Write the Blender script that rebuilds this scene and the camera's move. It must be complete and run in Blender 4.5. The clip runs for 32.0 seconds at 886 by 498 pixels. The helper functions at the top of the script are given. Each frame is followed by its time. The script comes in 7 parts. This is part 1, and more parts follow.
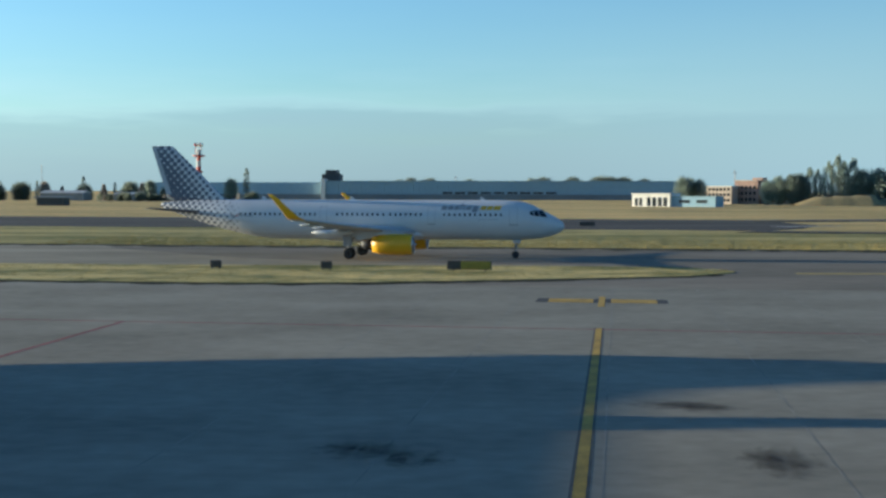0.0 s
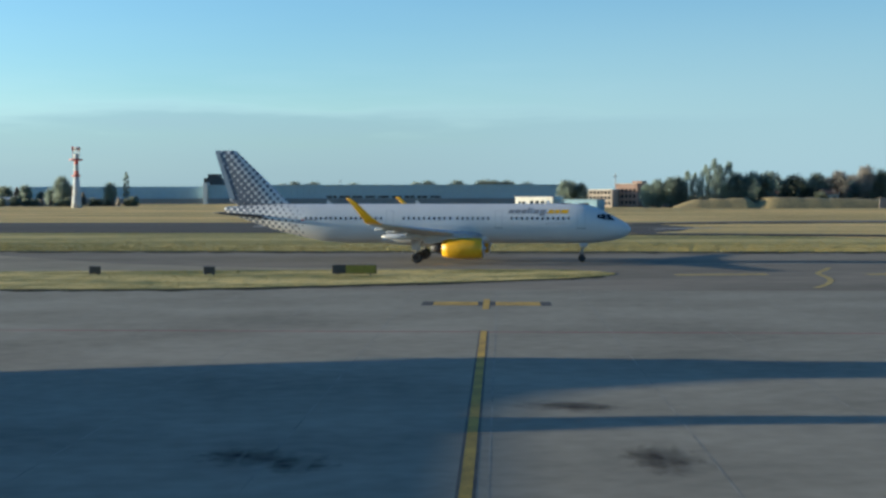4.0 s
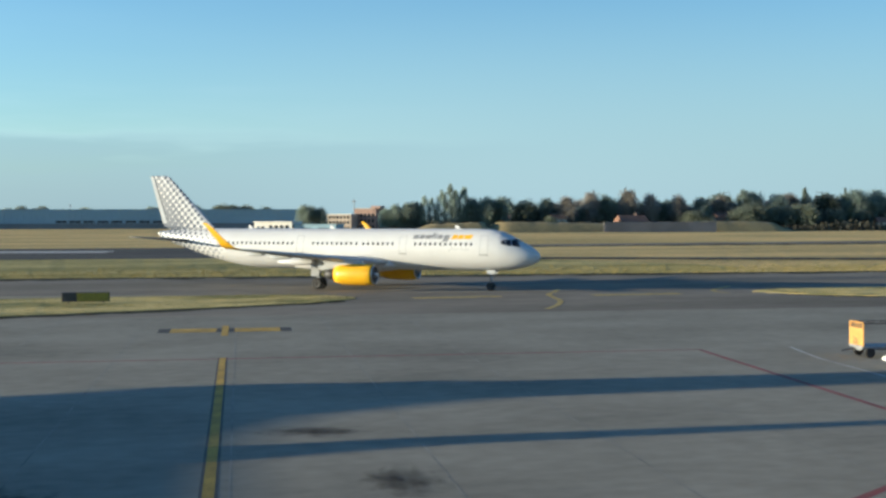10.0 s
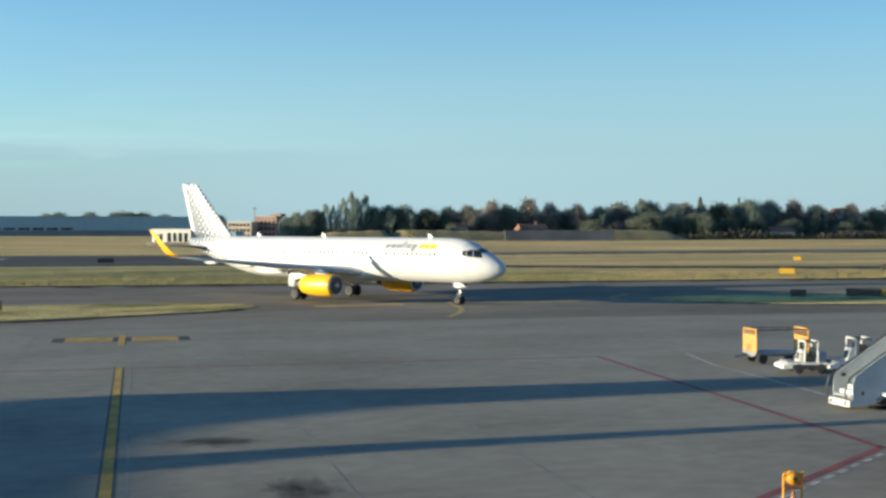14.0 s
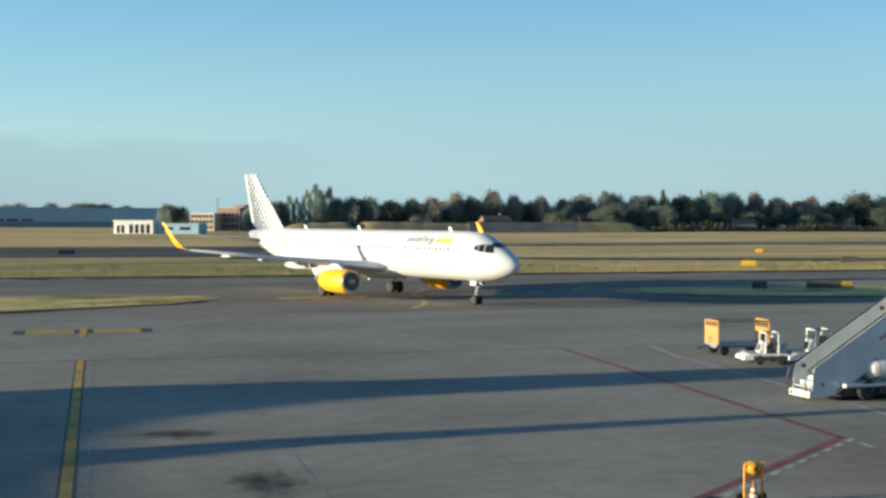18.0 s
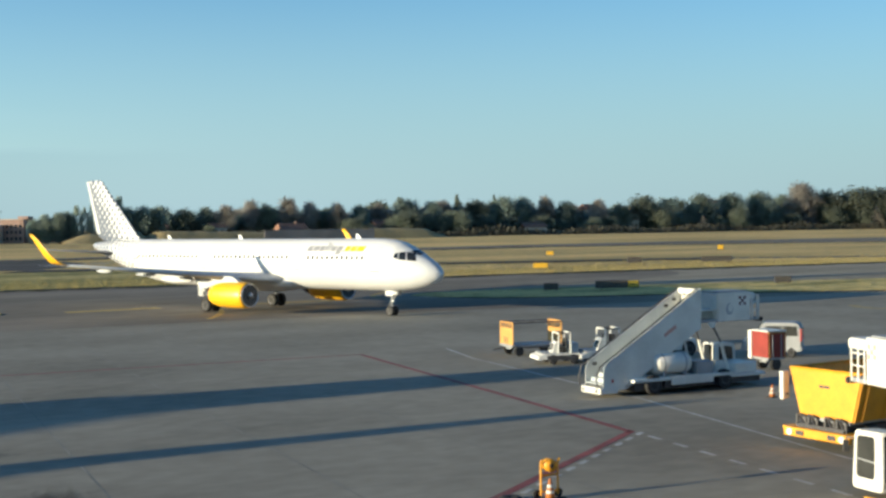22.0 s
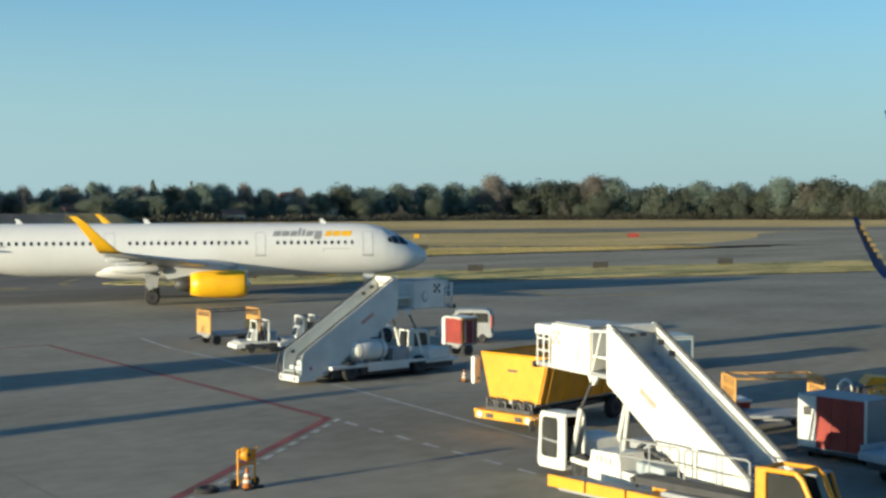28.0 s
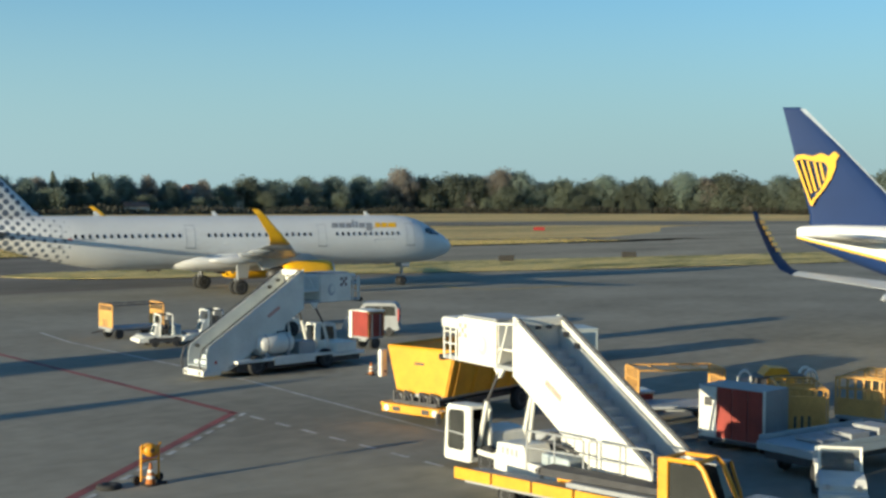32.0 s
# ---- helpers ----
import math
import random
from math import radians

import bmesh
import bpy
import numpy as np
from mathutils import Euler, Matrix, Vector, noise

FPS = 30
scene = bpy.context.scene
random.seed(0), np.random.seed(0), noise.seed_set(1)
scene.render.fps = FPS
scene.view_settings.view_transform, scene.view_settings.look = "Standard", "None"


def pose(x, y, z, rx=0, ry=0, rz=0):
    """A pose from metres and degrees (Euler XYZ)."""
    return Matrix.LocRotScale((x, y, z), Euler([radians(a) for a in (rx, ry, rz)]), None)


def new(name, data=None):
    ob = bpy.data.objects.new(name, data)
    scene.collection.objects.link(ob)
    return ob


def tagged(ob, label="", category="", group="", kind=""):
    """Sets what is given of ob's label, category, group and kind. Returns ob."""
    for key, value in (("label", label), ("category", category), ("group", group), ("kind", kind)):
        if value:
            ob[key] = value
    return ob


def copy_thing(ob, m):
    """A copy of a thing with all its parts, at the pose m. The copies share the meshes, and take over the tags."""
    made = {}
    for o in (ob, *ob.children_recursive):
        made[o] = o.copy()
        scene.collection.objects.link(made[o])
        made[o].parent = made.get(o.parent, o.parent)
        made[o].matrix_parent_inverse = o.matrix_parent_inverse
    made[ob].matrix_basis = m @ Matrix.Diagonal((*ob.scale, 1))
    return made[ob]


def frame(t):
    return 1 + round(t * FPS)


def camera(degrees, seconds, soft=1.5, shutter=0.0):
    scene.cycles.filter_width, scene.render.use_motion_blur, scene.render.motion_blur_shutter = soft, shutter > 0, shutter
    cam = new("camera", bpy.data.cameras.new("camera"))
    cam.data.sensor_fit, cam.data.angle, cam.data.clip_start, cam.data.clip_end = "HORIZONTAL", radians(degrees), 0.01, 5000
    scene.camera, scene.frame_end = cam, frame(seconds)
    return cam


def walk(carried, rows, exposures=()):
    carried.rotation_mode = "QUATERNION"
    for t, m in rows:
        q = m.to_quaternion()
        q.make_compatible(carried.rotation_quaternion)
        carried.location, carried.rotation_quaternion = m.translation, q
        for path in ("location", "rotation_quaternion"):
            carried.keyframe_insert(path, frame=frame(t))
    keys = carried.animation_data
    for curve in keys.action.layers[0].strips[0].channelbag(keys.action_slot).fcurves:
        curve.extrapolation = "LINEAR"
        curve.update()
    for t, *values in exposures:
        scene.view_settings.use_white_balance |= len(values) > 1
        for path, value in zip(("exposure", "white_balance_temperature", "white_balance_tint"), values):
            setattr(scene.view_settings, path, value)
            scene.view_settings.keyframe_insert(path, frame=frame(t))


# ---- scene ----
cam = camera(39.0, 32.0, soft=2.8)
EYE = (0.0, 0.0, 7.2)
# seconds, tilt, lean, turn of the hand-held camera behind the terminal window
PATH = (
    (0.0, 87.26, -0.10, 0.00),
    (0.5, 86.66, 0.01, -1.32),
    (1.0, 85.98, -0.11, -3.67),
    (1.5, 85.80, -0.42, -5.16),
    (2.0, 85.67, -0.36, -5.12),
    (2.5, 85.91, -0.27, -4.63),
    (3.0, 86.14, -0.31, -4.91),
    (3.5, 87.00, -0.05, -5.02),
    (5.5, 87.79, 0.04, -7.69),
    (6.0, 87.92, 0.06, -9.08),
    (6.5, 88.03, 0.09, -10.11),
    (7.0, 88.06, 0.05, -11.07),
    (7.5, 87.90, 0.00, -12.27),
    (8.0, 87.90, -0.06, -13.53),
    (8.5, 88.00, -0.08, -14.59),
    (9.0, 88.15, -0.04, -15.57),
    (9.5, 88.35, -0.07, -16.41),
    (10.0, 88.55, 0.10, -17.17),
    (10.5, 88.72, 0.09, -17.94),
    (11.0, 88.90, 0.13, -18.75),
    (11.5, 88.97, 0.08, -19.51),
    (12.0, 89.08, 0.22, -20.21),
    (12.5, 89.16, 0.28, -20.63),
    (13.0, 89.10, 0.17, -21.13),
    (13.5, 89.04, 0.02, -21.40),
    (14.0, 88.92, -0.07, -21.68),
    (14.5, 88.78, -0.12, -21.91),
    (16.5, 88.61, -0.12, -22.75),
    (17.0, 88.62, -0.13, -22.86),
    (17.5, 88.58, -0.20, -23.07),
    (18.0, 88.55, -0.17, -23.33),
    (18.5, 88.52, -0.11, -23.69),
    (19.0, 88.55, -0.11, -24.46),
    (19.5, 88.53, -0.15, -24.97),
    (20.0, 88.60, -0.13, -26.16),
    (20.5, 88.63, -0.03, -27.54),
    (21.0, 88.69, 0.27, -29.16),
    (21.5, 88.74, 0.71, -30.95),
    (22.0, 88.81, 0.77, -32.64),
    (22.5, 88.78, 0.65, -34.65),
    (23.0, 88.63, 0.50, -36.22),
    (23.5, 88.54, 0.31, -38.36),
    (24.0, 88.46, 0.32, -40.18),
    (24.5, 88.37, 0.21, -41.75),
    (25.0, 88.22, 0.29, -43.22),
    (25.5, 88.18, 0.34, -44.14),
    (27.5, 88.16, 0.10, -45.80),
    (28.0, 88.17, -0.03, -46.34),
    (28.5, 88.07, -0.11, -47.12),
    (29.0, 87.99, -0.05, -47.96),
    (29.5, 87.97, -0.14, -48.74),
    (30.0, 87.93, -0.19, -49.20),
    (30.5, 87.88, -0.24, -49.69),
    (31.0, 87.82, -0.33, -50.03),
    (31.5, 87.81, -0.27, -50.29),
    (32.0, 87.87, -0.25, -50.59),
)
WB = ((0, 0.86, 6150, 9), (5.5, 0.91, 6250, 10), (13, 0.99, 6420, 10), (23, 0.95, 6600, 10), (28, 0.86, 6600, 7), (32, 0.83, 6600, 7))
walk(cam, [(t, pose(*EYE, rx, ry, rz)) for t, rx, ry, rz in PATH], exposures=WB)

# ---- light ----
SUN_AZ, SUN_EL = 171.0, 6.7
sun_dir = Vector((math.cos(radians(SUN_AZ)) * math.cos(radians(SUN_EL)), math.sin(radians(SUN_AZ)) * math.cos(radians(SUN_EL)), math.sin(radians(SUN_EL))))
sun = new("sun", bpy.data.lights.new("sun", "SUN"))
sun.data.energy, sun.data.angle, sun.data.color = 5.0, radians(0.6), (1.0, 0.885, 0.63)
sun.matrix_world = sun_dir.to_track_quat("Z", "Y").to_matrix().to_4x4()

world = bpy.data.worlds.new("sky")
scene.world = world
world.use_nodes = True


def build_sky():
    nt = world.node_tree
    nt.nodes.clear()
    N, L = nt.nodes.new, nt.links.new
    out, bg = N("ShaderNodeOutputWorld"), N("ShaderNodeBackground")
    sky = N("ShaderNodeTexSky")
    sky.sky_type, sky.sun_disc = "NISHITA", False
    sky.sun_elevation, sky.sun_rotation = radians(SUN_EL), radians(90 - SUN_AZ)
    sky.air_density, sky.dust_density, sky.ozone_density = 1.0, 0.6, 3.0
    tc, sep = N("ShaderNodeTexCoord"), N("ShaderNodeSeparateXYZ")
    L(tc.outputs["Generated"], sep.inputs[0])
    # a thin bank of cloud low over the horizon, and soft streaks above it
    mp = N("ShaderNodeMapping")
    mp.inputs["Scale"].default_value = (3.0, 3.0, 26.0)
    L(tc.outputs["Generated"], mp.inputs[0])
    noi = N("ShaderNodeTexNoise")
    noi.inputs["Scale"].default_value, noi.inputs["Detail"].default_value, noi.inputs["Roughness"].default_value = 1.3, 6.0, 0.55
    L(mp.outputs[0], noi.inputs[0])
    add = N("ShaderNodeMath")
    add.operation = "MULTIPLY_ADD"
    add.inputs[1].default_value = 0.075
    L(noi.outputs[0], add.inputs[0])
    L(sep.outputs[2], add.inputs[2])
    ramp = N("ShaderNodeValToRGB")
    e = ramp.color_ramp.elements
    e[0].position, e[0].color = 0.0, (0.95, 0.95, 0.95, 1)
    e[1].position, e[1].color = 0.30, (0.0, 0.0, 0.0, 1)
    for p_, c_ in ((0.075, 0.75), (0.098, 0.58), (0.108, 0.34), (0.13, 0.20)):
        n_ = ramp.color_ramp.elements.new(p_)
        n_.color = (c_, c_, c_, 1)
    L(add.outputs[0], ramp.inputs[0])
    tint = N("ShaderNodeValToRGB")
    e = tint.color_ramp.elements
    e[0].position, e[0].color = 0.0, CLOUD_LOW
    e[1].position, e[1].color = 0.16, CLOUD_HIGH
    for p_, c_ in ((0.092, CLOUD_MID), (0.106, CLOUD_HIGH)):
        n_ = tint.color_ramp.elements.new(p_)
        n_.color = c_
    L(add.outputs[0], tint.inputs[0])
    # the bank thins out towards the east
    thin = N("ShaderNodeMapRange")
    thin.interpolation_type = "SMOOTHSTEP"
    thin.inputs[1].default_value, thin.inputs[2].default_value = -0.05, 0.42
    thin.inputs[3].default_value, thin.inputs[4].default_value = 1.0, 0.0
    L(sep.outputs[0], thin.inputs[0])
    soft = N("ShaderNodeMapRange")
    soft.interpolation_type = "SMOOTHSTEP"
    soft.inputs[1].default_value, soft.inputs[2].default_value = 0.0, 0.24
    soft.inputs[3].default_value, soft.inputs[4].default_value = 0.85, 0.0
    L(sep.outputs[2], soft.inputs[0])
    both = N("ShaderNodeMix")
    L(thin.outputs[0], both.inputs[0])
    L(soft.outputs[0], both.inputs[2])
    L(ramp.outputs[0], both.inputs[3])
    hue = N("ShaderNodeMix")
    hue.data_type = "RGBA"
    L(thin.outputs[0], hue.inputs["Factor"])
    hue.inputs[6].default_value = CLOUD_EAST
    L(tint.outputs[0], hue.inputs[7])
    mix = N("ShaderNodeMix")
    mix.data_type = "RGBA"
    L(both.outputs[0], mix.inputs["Factor"])
    gain = N("ShaderNodeMix")
    gain.data_type, gain.blend_type = "RGBA", "MULTIPLY"
    gain.inputs["Factor"].default_value = 1.0
    gain.inputs[7].default_value = SKY_GAIN
    L(sky.outputs[0], gain.inputs[6])
    L(gain.outputs[2], mix.inputs[6])
    L(hue.outputs[2], mix.inputs[7])
    # brighter towards the sun
    side = N("ShaderNodeMapRange")
    side.inputs[1].default_value, side.inputs[2].default_value = -0.5, 0.85
    side.inputs[3].default_value, side.inputs[4].default_value = 1.1, 0.78
    L(sep.outputs[0], side.inputs[0])
    fall = N("ShaderNodeVectorMath")
    fall.operation = "SCALE"
    L(mix.outputs[2], fall.inputs[0])
    L(side.outputs[0], fall.inputs["Scale"])
    # the vault is deeper overhead, as it is with the sun low
    deep = N("ShaderNodeMapRange")
    deep.interpolation_type = "SMOOTHSTEP"
    deep.inputs[1].default_value, deep.inputs[2].default_value = 0.22, 0.9
    deep.inputs[3].default_value, deep.inputs[4].default_value = 0.0, 1.0
    L(sep.outputs[2], deep.inputs[0])
    vault = N("ShaderNodeMix")
    vault.data_type, vault.blend_type = "RGBA", "MULTIPLY"
    vault.inputs[7].default_value = (0.36, 0.48, 0.62, 1)
    L(deep.outputs[0], vault.inputs["Factor"])
    L(fall.outputs[0], vault.inputs[6])
    L(vault.outputs[2], bg.inputs[0])
    bg.inputs[1].default_value = 0.115
    L(bg.outputs[0], out.inputs[0])


CLOUD_LOW, CLOUD_MID, CLOUD_HIGH = (1.65, 2.4, 2.7, 1), (1.85, 2.75, 3.2, 1), (3.0, 4.15, 4.5, 1)
CLOUD_EAST = (2.25, 3.35, 3.85, 1)
SKY_GAIN = (0.92, 1.27, 1.43, 1)
build_sky()

# ---- materials ----


def material(name, color, rough=0.6, metal=0.0, vary=0.15, scale=3.0, bump=0.0, depth=0.02, fine=40.0, second=None, stretch=(1, 1, 1), spec=0.5, coords="Object", mixlo=0.4, mixhi=0.65):
    """A node material: a base colour that varies at two scales, with some relief."""
    m = bpy.data.materials.new(name)
    m.use_nodes = True
    nt = m.node_tree
    N, L = nt.nodes.new, nt.links.new
    bs = nt.nodes["Principled BSDF"]
    bs.inputs["Roughness"].default_value, bs.inputs["Metallic"].default_value = rough, metal
    bs.inputs["Specular IOR Level"].default_value = spec
    tc, mp = N("ShaderNodeTexCoord"), N("ShaderNodeMapping")
    mp.inputs["Scale"].default_value = stretch
    L(tc.outputs[coords], mp.inputs[0])
    big, small = N("ShaderNodeTexNoise"), N("ShaderNodeTexNoise")
    big.inputs["Scale"].default_value, big.inputs["Detail"].default_value = scale, 5
    small.inputs["Scale"].default_value, small.inputs["Detail"].default_value = fine, 3
    L(mp.outputs[0], big.inputs[0])
    L(mp.outputs[0], small.inputs[0])
    avg = N("ShaderNodeMath")
    avg.operation = "MULTIPLY_ADD"
    avg.inputs[1].default_value = 0.35
    L(small.outputs[0], avg.inputs[0])
    sc = N("ShaderNodeMath")
    sc.operation = "MULTIPLY"
    sc.inputs[1].default_value = 0.65
    L(big.outputs[0], sc.inputs[0])
    L(sc.outputs[0], avg.inputs[2])
    rp = N("ShaderNodeMapRange")
    rp.inputs[1].default_value, rp.inputs[2].default_value = mixlo - 0.05, mixhi
    L(avg.outputs[0], rp.inputs[0])
    mx = N("ShaderNodeMix")
    mx.data_type = "RGBA"
    c2 = second or tuple(c * (1 - 2 * vary) for c in color)
    mx.inputs[6].default_value, mx.inputs[7].default_value = (*c2, 1), (*[min(1, c * (1 + vary * 0.6)) for c in color], 1)
    L(rp.outputs[0], mx.inputs["Factor"])
    L(mx.outputs[2], bs.inputs["Base Color"])
    if bump:
        b = N("ShaderNodeBump")
        b.inputs["Strength"].default_value, b.inputs["Distance"].default_value = bump, depth
        L(small.outputs[0], b.inputs["Height"])
        L(b.outputs[0], bs.inputs["Normal"])
    return m


M = dict(
    concrete=material("concrete", (0.30, 0.275, 0.222), 0.95, vary=0.14, mixlo=0.40, mixhi=0.62, scale=0.12, fine=1.4, stretch=(0.7, 1.0, 1), bump=0.15, spec=0.04),
    asphalt=material("asphalt", (0.365, 0.318, 0.242), 0.95, vary=0.2, scale=0.07, fine=0.8, stretch=(0.35, 1.2, 1), bump=0.2, spec=0.04),
    asphalt_new=material("newer_asphalt", (0.258, 0.224, 0.18), 0.95, vary=0.2, scale=0.07, fine=0.8, stretch=(0.35, 1.2, 1), bump=0.2, spec=0.04),
    field=material("olive_field_grass", (0.58, 0.44, 0.18), 0.95, second=(0.21, 0.20, 0.075), mixlo=0.44, mixhi=0.62, scale=0.045, fine=0.9, stretch=(0.35, 1.4, 1), bump=1.0, depth=0.9, spec=0.1),
    line_edge=material("worn_black_paint", (0.11, 0.10, 0.085), 0.9, vary=0.25, scale=0.7, fine=6.0),
    runway=material("runway_asphalt", (0.13, 0.12, 0.112), 0.95, vary=0.22, scale=0.05, fine=0.6, stretch=(0.25, 2.0, 1), spec=0.04),
    grass=material("dry_grass", (0.76, 0.52, 0.22), 0.95, second=(0.44, 0.315, 0.13), mixlo=0.44, mixhi=0.6, scale=0.03, fine=0.9, stretch=(0.35, 1.4, 1), bump=1.0, depth=0.9, spec=0.1),
    island=material("olive_grass", (0.60, 0.45, 0.18), 0.95, second=(0.15, 0.16, 0.06), mixlo=0.44, mixhi=0.56, scale=0.17, fine=1.1, stretch=(0.35, 0.9, 1), bump=1.0, depth=0.3, spec=0.1),
    fence=material("brown_grey_fence", (0.30, 0.25, 0.225), 0.8, vary=0.15, scale=0.1),
    # yellow of the sign faces darkened: the shade on them is in the colour
    sign_yellow=material("shaded_yellow_sign", (0.36, 0.27, 0.035), 0.6, vary=0.15),
    blades=material("grass_blades", (0.32, 0.25, 0.105), 0.9, second=(0.20, 0.175, 0.07), scale=0.2, fine=2.0, spec=0.1),
    # soil tone darkened to hold the shade of the raised grass edge
    soil=material("edge_shaded_soil", (0.055, 0.052, 0.036), 0.95, vary=0.3, scale=0.4, fine=3.0, spec=0.05),
    yellow_line=material("yellow_road_paint", (0.50, 0.295, 0.038), 0.8, vary=0.25, scale=0.8, fine=9.0),
    faded_yellow=material("faded_yellow_road_paint", (0.44, 0.31, 0.085), 0.85, vary=0.25, scale=0.8, fine=6.0),
    red_line=material("red_road_paint", (0.27, 0.065, 0.06), 0.8, vary=0.25, scale=0.8, fine=9.0),
    white_line=material("white_road_paint", (0.50, 0.48, 0.44), 0.8, vary=0.25, scale=0.8, fine=9.0),
    black_line=material("black_road_paint", (0.03, 0.03, 0.035), 0.85, vary=0.2),
    joint=material("joint_sealant", (0.283, 0.26, 0.212), 0.9, vary=0.25, scale=0.5),
    white=material("white_aircraft_paint", (0.61, 0.61, 0.605), 0.42, vary=0.03, scale=0.4, fine=5.0),
    yellow=material("yellow_paint", (0.80, 0.42, 0.012), 0.42, vary=0.06, scale=0.8, fine=8.0),
    grey=material("grey_wing_paint", (0.42, 0.44, 0.46), 0.4, vary=0.07, scale=0.5, fine=6.0),
    # tailplanes in a darker grey than the wings
    tail_grey=material("dark_grey_tailplane", (0.17, 0.165, 0.165), 0.5, vary=0.1, scale=0.5, fine=6.0),
    sign_dark=material("weathered_dark_sign", (0.075, 0.065, 0.055), 0.7, vary=0.2, scale=1.5),
    dark_glass=material("dark_glass", (0.02, 0.024, 0.03), 0.08, vary=0.05),
    ink=material("grey_lettering", (0.24, 0.245, 0.26), 0.5, vary=0.05),
    seam=material("panel_seam", (0.38, 0.39, 0.41), 0.6, vary=0.05),
    metal=material("bare_metal", (0.55, 0.55, 0.56), 0.35, 1.0, vary=0.08),
    dark_metal=material("dark_metal", (0.06, 0.06, 0.065), 0.55, 0.3, vary=0.15, scale=3.0),
    rubber=material("tyre_rubber", (0.022, 0.022, 0.023), 0.85, vary=0.15, scale=6.0, bump=0.2),
    gse_white=material("white_vehicle_paint", (0.67, 0.66, 0.61), 0.45, vary=0.09, scale=1.2, fine=14.0),
    gse_yellow=material("yellow_vehicle_paint", (0.70, 0.31, 0.015), 0.5, vary=0.12, scale=1.2, fine=14.0),
    gse_grey=material("grey_vehicle_paint", (0.30, 0.31, 0.32), 0.55, vary=0.12, scale=1.2, fine=14.0),
    gse_red=material("red_tarpaulin", (0.26, 0.03, 0.02), 0.65, vary=0.14, scale=1.5, fine=12.0),
    gse_blue=material("blue_grey_paint", (0.36, 0.41, 0.43), 0.5, vary=0.12, scale=1.2),
    step_metal=material("worn_step_metal", (0.48, 0.52, 0.53), 0.55, vary=0.14, scale=2.0, fine=16.0),
    blue_panel=material("dark_blue_panel", (0.045, 0.085, 0.14), 0.4, vary=0.15, scale=2.0),
    cart_yellow=material("sun_bleached_yellow_paint", (0.60, 0.315, 0.085), 0.6, vary=0.14, scale=1.2, fine=14.0),
    shed_base=material("grey_shed_base", (0.15, 0.18, 0.20), 0.7, vary=0.12, scale=0.05),
    orange=material("orange_plastic", (0.48, 0.17, 0.05), 0.5, vary=0.1),
    navy=material("navy_aircraft_paint", (0.011, 0.03, 0.10), 0.6, vary=0.06, scale=0.5, spec=0.2),
    gold=material("gold_aircraft_paint", (0.72, 0.41, 0.035), 0.4, vary=0.05),
    belt=material("rubber_belt", (0.05, 0.05, 0.055), 0.8, vary=0.15),
    # stair lettering red with sunlight in its tone; a shaded copy follows below
    faded_red=material("sunlit_red_lettering", (0.56, 0.31, 0.26), 0.6, vary=0.1),
    rim=material("dull_wheel_rim", (0.085, 0.085, 0.09), 0.55, 0.3, vary=0.1),
    dark_red=material("shaded_red_paint", (0.10, 0.03, 0.045), 0.5, vary=0.1),
    cab_glass=material("tinted_cab_glass", (0.05, 0.052, 0.05), 0.12, vary=0.2, scale=0.8),
    red=material("red_paint", (0.45, 0.05, 0.04), 0.5, vary=0.1),
    bark=material("bark", (0.10, 0.075, 0.055), 0.9, vary=0.2),
    berm=material("dry_earth_bank", (0.29, 0.22, 0.10), 0.95, second=(0.16, 0.135, 0.07), mixlo=0.42, mixhi=0.6, scale=0.06, fine=0.7),
    shed=material("grey_blue_cladding", (0.255, 0.40, 0.485), 0.6, vary=0.07, scale=0.02, fine=0.4),
    shed_dark=material("dark_cladding", (0.055, 0.06, 0.065), 0.7, vary=0.15, scale=0.05),
    terminal_wall=material("grey_terminal_cladding", (0.26, 0.26, 0.255), 0.6, vary=0.1, scale=0.2, fine=2.0),
    plaster=material("white_plaster", (0.74, 0.72, 0.66), 0.8, vary=0.08, scale=0.2),
    beige=material("beige_plaster", (0.54, 0.44, 0.35), 0.85, vary=0.12, scale=0.2),
    brick=material("red_brown_brick", (0.38, 0.25, 0.20), 0.85, vary=0.18, scale=0.3),
    tower_grey=material("weathered_grey_tower", (0.50, 0.51, 0.51), 0.8, vary=0.12, scale=0.3),
    roof=material("terracotta_roof", (0.22, 0.115, 0.08), 0.85, vary=0.18, scale=0.4),
    window=material("window_glass", (0.03, 0.035, 0.04), 0.1, vary=0.05),
)


